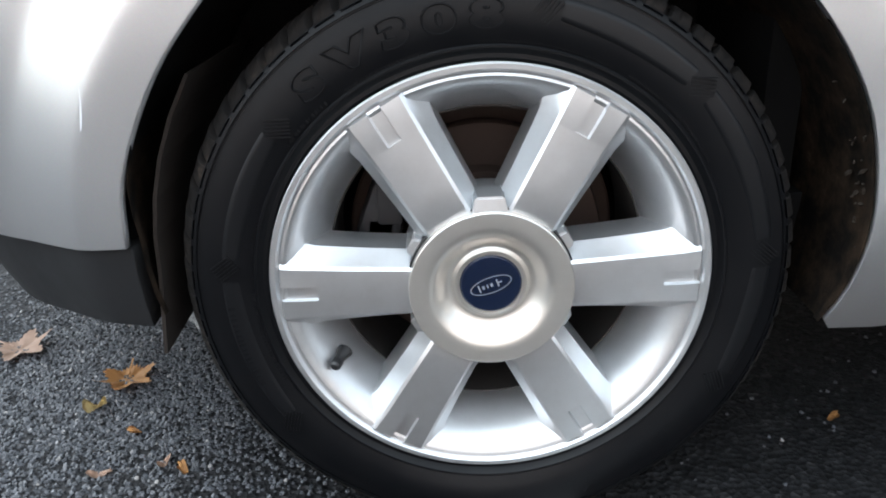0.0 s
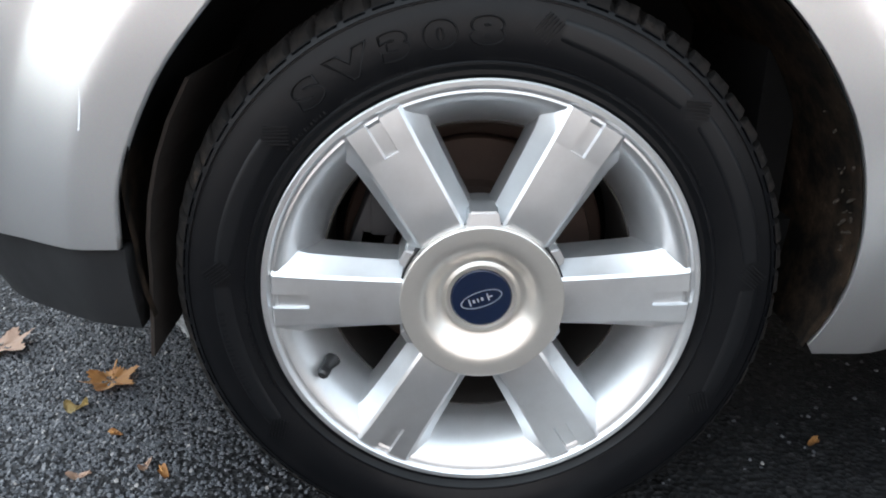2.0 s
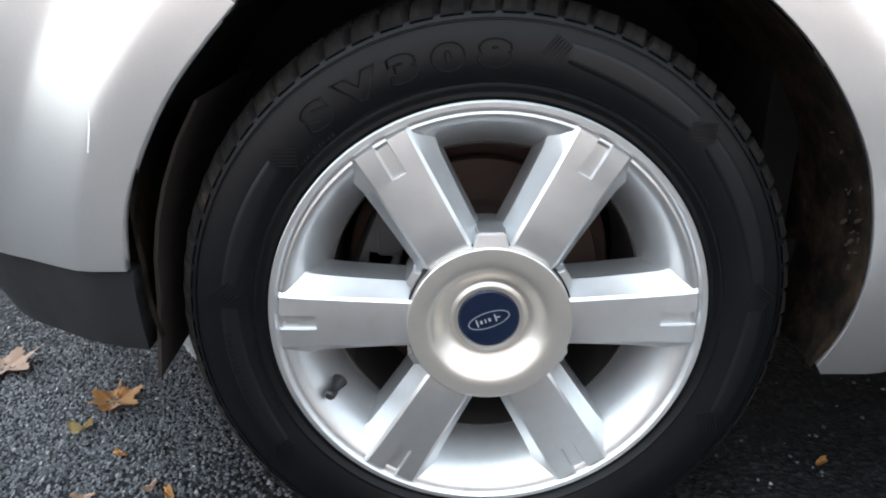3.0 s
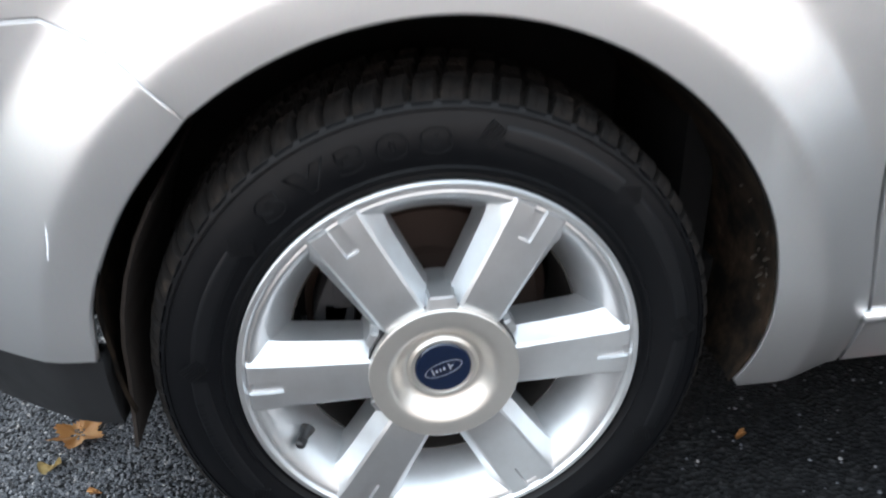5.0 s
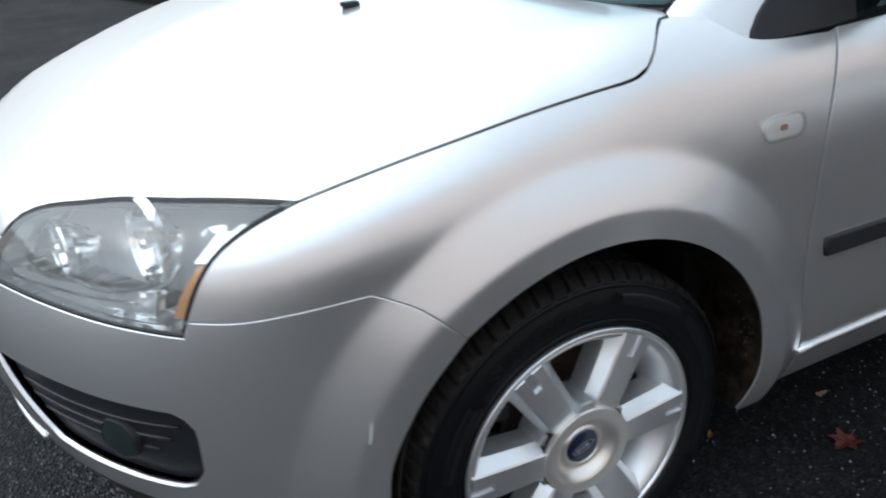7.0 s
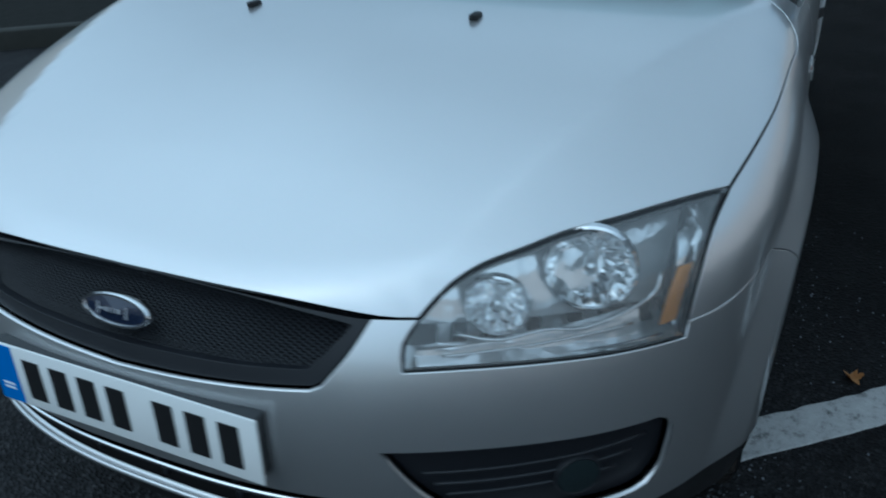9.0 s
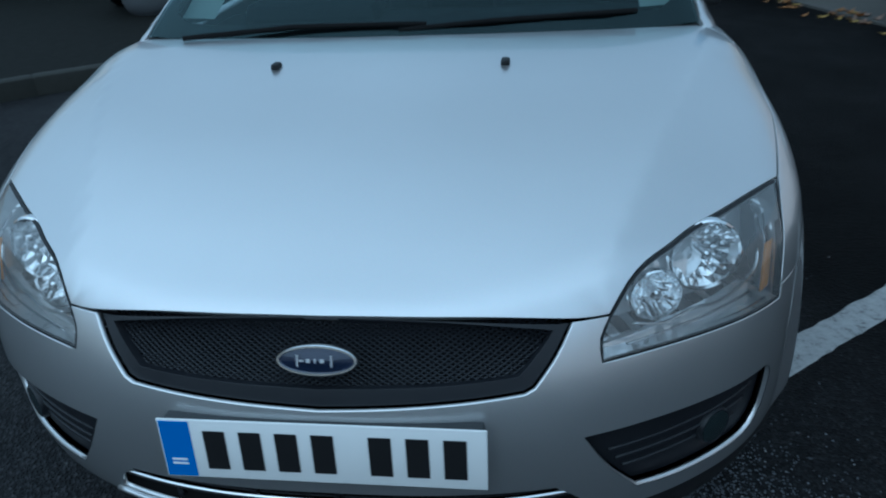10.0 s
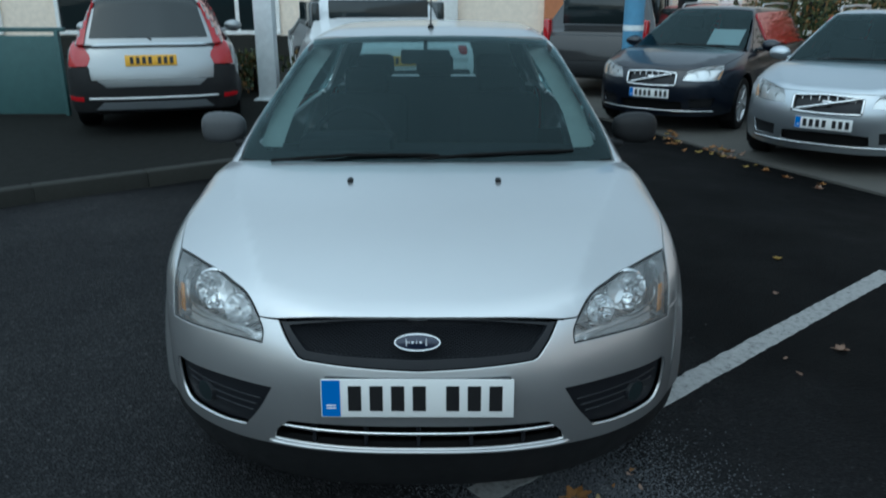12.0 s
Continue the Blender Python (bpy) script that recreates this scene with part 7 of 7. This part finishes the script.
def far_car(m, paint, label, tall=False):
    """A plain parked car further off: body, glass, lamps and wheels."""
    c = thing("tall_car" if tall else "saloon_car", label, "car", m, "parked cars")
    H, B = (1.75, 1.10) if tall else (1.45, 0.95)
    prof = [(0.0, 0.32), (0.0, 0.75), (0.15, B - 0.08), (1.1, B), (1.9, H - 0.04), (2.4, H), (3.6 if tall else 3.0, H - 0.03), (4.2 if tall else 3.9, B + 0.02), (4.5, B - 0.06), (4.62, 0.70), (4.58, 0.32)]
    bm = bmesh.new()
    rows = []
    for s, w in ((-1, 0.90), (-1, 0.93), (-1, 0.55), (1, 0.55), (1, 0.93), (1, 0.90)):
        rows.append([bm.verts.new((x, s * (w if z <= B else w - 0.28 * (z - B) / (H - B) * (1 if w > 0.6 else 0)), z + (0.02 if w < 0.6 and z > 0.8 else 0))) for x, z in prof])
    for a, b in zip(rows, rows[1:]):
        for k in range(len(prof) - 1):
            bm.faces.new((a[k], a[k + 1], b[k + 1], b[k]))
    bm.faces.new(rows[0][::-1])
    bm.faces.new(rows[-1])
    bmesh.ops.recalc_face_normals(bm, faces=bm.faces)
    bmesh.ops.bevel(bm, geom=[e for e in bm.edges if e.is_manifold and e.calc_face_angle(0) > 0.5], offset=0.05, segments=3, affect="EDGES")
    part("body", smooth_bm(bm, 40), paint, c)
    part("rear_window", smooth_bm(boxed(4.02 if tall else 3.5, 0, (B + H) / 2 + 0.02, 0.05, 1.30, H - B - 0.14, bevel=0.02, m=None)), DARK_GLASS, c).matrix_basis = Matrix.Translation((0.16, 0, 0)) if tall else Matrix()
    for s in (-1, 1):
        part("side_window", smooth_bm(boxed(2.6, s * 0.815, (B + H) / 2, 1.9, 0.10, H - B - 0.16, bevel=0.03)), DARK_GLASS, c)
        part("rear_lamp", smooth_bm(boxed(4.46, s * 0.83, 1.0 if tall else 0.80, 0.24, 0.12, 0.56 if tall else 0.16, bevel=0.04)), RED_LENS, c, "red rear lamp")
        part("headlamp", smooth_bm(boxed(0.08, s * 0.70, 0.72, 0.22, 0.34, 0.14, bevel=0.04)), LAMP_GREY, c)
        for x in (0.85, 3.6):
            simple_wheel(c, x, s)
    part("rear_bumper", smooth_bm(boxed(4.56, 0, 0.48, 0.18, 1.82, 0.26, bevel=0.05)), TRIM, c)
    if not tall:
        number_plate(c, (4.66, 0, 0.72), pose(0, 0, 0, 0, 0, 180), yellow=True, band=False)
    return c


far_car(placed(10.53, -2.52, -0.095, 180 - 25, 4.6), BLACK_PAINT, "black off-roader with tall red rear lamps", tall=True)
far_car(placed(12.57, -4.94, -0.095, 150, 4.6), RED_PAINT, "dark red car parked behind the others")
far_car(placed(11.0, 1.7, 0.13, 195, 0.0), WHITE_PAINT, "white car parked behind a pale post")

# ---- posts, fence, building, shrubs ----
POST_WHITE = plastic("white_painted_steel", (0.62, 0.66, 0.67), 0.5, 40.0, 0.1)
POST_BLUE = plastic("blue_painted_steel", (0.10, 0.24, 0.38), 0.5, 40.0, 0.1)
TEAL = plastic("teal_painted_panel", (0.045, 0.095, 0.095), 0.55, 40.0, 0.15)
BRICK = plastic("orange_brick", (0.42, 0.17, 0.08), 0.85, 30.0, 0.5)
WALL = plastic("cream_render", (0.76, 0.66, 0.55), 0.85, 60.0, 0.4)
PINK_WALL = plastic("pale_pink_render", (0.78, 0.64, 0.57), 0.85, 60.0, 0.4)
WHITE_WALL = plastic("white_window_paint", (0.72, 0.72, 0.70), 0.6, 60.0, 0.1)


def post(x, y, z, r, h, material, label, square=True):
    p = thing("post", label, "post", Matrix.Translation((x, y, z)))
    part("shaft", smooth_bm(boxed(0, 0, h / 2, 2 * r, 2 * r, h, bevel=0.01)) if square else rod([(0, 0, 0), (0, 0, h)], r, 20), material, p)
    part("base_plate", smooth_bm(boxed(0, 0, 0.01, 3 * r, 3 * r, 0.02, bevel=0.004)), material, p)
    return p


post(8.6, 2.50, 0.13, 0.13, 4.2, POST_WHITE, "tall white painted steel sign post")
post(9.24, -2.88, -0.095, 0.15, 4.2, POST_BLUE, "blue painted steel post with white band", square=False)
part("white_band", rod([(9.24, -2.88, 1.07), (9.24, -2.88, 1.15)], 0.153, 20), POST_WHITE)
tagged(bpy.data.objects["white_band"], "white band round the blue post", "band")

fence = thing("fence_panel", "teal painted metal panel fence", "fence")
for k in range(6):
    part("sheet", smooth_bm(boxed(7.05 + 0.02 * k, 5.30 + 1.12 * k, 0.13 + 0.50, 0.05, 1.10, 0.96, bevel=0.008)), TEAL, fence)
    part("fence_post", smooth_bm(boxed(7.05 + 0.02 * k, 4.73 + 1.12 * k, 0.13 + 0.52, 0.07, 0.05, 1.04, bevel=0.008)), TEAL, fence)
part("top_rail", smooth_bm(boxed(7.1, 8.1, 1.18, 0.09, 6.9, 0.05, bevel=0.01)), TEAL, fence)

house = thing("building", "cream rendered building with white framed windows", "building")
part("wall", boxed(17.0, 6.0, 1.9, 0.4, 34.0, 3.8), WALL, house)
part("roof", boxed(19.3, 6.0, 3.95, 5.0, 35.0, 0.3), TRIM, house)
part("side_wall", boxed(19.0, -11.0, 1.9, 4.4, 0.4, 3.8), WALL, house)
for k in range(9):
    y = -8.6 + 3.4 * k
    if abs(y) < 2.0:
        continue
    w = part("window", smooth_bm(boxed(16.78, y, 1.55, 0.06, 1.9, 1.7, bevel=0.01)), DARK_GLASS, house)
    for dy in (-0.98, 0.0, 0.98):
        part("window_frame", boxed(16.74, y + dy, 1.55, 0.08, 0.09, 1.78), WHITE_WALL, w)
    for dz in (-0.87, 0.87):
        part("window_frame", boxed(16.73, y, 1.55 + dz, 0.10, 2.05, 0.09), WHITE_WALL, w)
part("brick_bay", boxed(16.72, -3.0, 1.9, 0.16, 1.1, 3.75), BRICK, house, "orange brick bay of the building")
part("plinth", boxed(16.74, 6.0, 0.30, 0.12, 34.0, 0.6), KERB, house)
for k in range(5):
    part("pier", smooth_bm(boxed(16.7, -6.9 + 6.8 * k, 1.9, 0.3, 0.5, 3.8, bevel=0.02)), WHITE_WALL, house)

# unseen walls added behind and beside the viewpoint, closing the yard and feeding reflections
closing = tagged(part("unseen_wall_south", boxed(0, -13, 3.4, 70, 0.4, 7.0), PINK_WALL), "unseen pale pink wall added for reflected light", "wall", kind="structure")
tagged(part("unseen_wall_north", boxed(0, 17, 1.9, 70, 0.4, 3.8), WALL), "unseen cream wall added for reflected light", "wall", kind="structure")
tagged(part("unseen_wall_west", boxed(-22, 4, 1.4, 0.4, 60, 2.8), WALL), "unseen cream wall added for reflected light", "wall", kind="structure")

FOLIAGE = shader("shrub_leaves", (0.05, 0.07, 0.025), 0.7)
gi = FOLIAGE.node_tree.nodes.new("ShaderNodeNewGeometry")
wire(FOLIAGE, ramp(FOLIAGE, gi.outputs["Random Per Island"], [(0.0, (0.025, 0.045, 0.015)), (0.6, (0.06, 0.075, 0.02)), (0.85, (0.16, 0.10, 0.03)), (1.0, (0.28, 0.12, 0.03))]), "Base Color")


def shrub(x, y, z, w, h, seed, label, leaves=2600):
    rnd = random.Random(seed)
    c = thing("shrub", label, "shrub", Matrix.Translation((x, y, z)))
    stems = bmesh.new()
    for k in range(9):
        a, l = rnd.uniform(0, 6.28), rnd.uniform(0.5, 0.95)
        tmp = rod([(0.05 * math.cos(a), 0.05 * math.sin(a), 0), (0.2 * w * math.cos(a), 0.2 * w * math.sin(a), 0.5 * h * l), (0.42 * w * math.cos(a), 0.42 * w * math.sin(a), h * l)], 0.018, 6)
        me = bpy.data.meshes.new("stem")
        tmp.to_mesh(me)
        tmp.free()
        stems.from_mesh(me)
        bpy.data.meshes.remove(me)
    part("stems", stems, MUD, c)
    lumps = [(rnd.gauss(0, 0.26) * w, rnd.gauss(0, 0.26) * w, rnd.uniform(0.25, 0.95) * h) for _ in range(26)]
    V, T = [], []
    for k in range(leaves):
        l = lumps[k % len(lumps)]
        p = Vector((l[0] + rnd.gauss(0, 0.12) * w, l[1] + rnd.gauss(0, 0.12) * w, max(0.05, l[2] + rnd.gauss(0, 0.10) * h)))
        R = Euler((rnd.uniform(0, 6.28), rnd.uniform(0, 6.28), rnd.uniform(0, 6.28))).to_matrix()
        s = rnd.uniform(0.03, 0.07)
        b = len(V)
        V += [p + R @ Vector(q) for q in ((-s, 0, 0), (0, -s * 0.5, s * 0.1), (s, 0, 0), (0, s * 0.5, s * 0.1))]
        T.append((b, b + 1, b + 2, b + 3))
    tagged(part("leaf_mass", mesh("leaf_mass", V, T, smooth=False), FOLIAGE, c), kind="stuff")


for k in range(7):
    shrub(12.0 + 0.5 * (k % 3), -6.2 - 1.5 * k, -0.095, 1.9, 1.7 + 0.3 * (k % 2), 50 + k, "dark green and russet hedge shrub")
shrub(8.3, 4.35, 0.13, 0.7, 0.45, 71, "low green plant at the foot of the fence", 700)
shrub(9.6, 2.95, 0.13, 0.9, 0.6, 72, "low green plant beside the white post", 900)
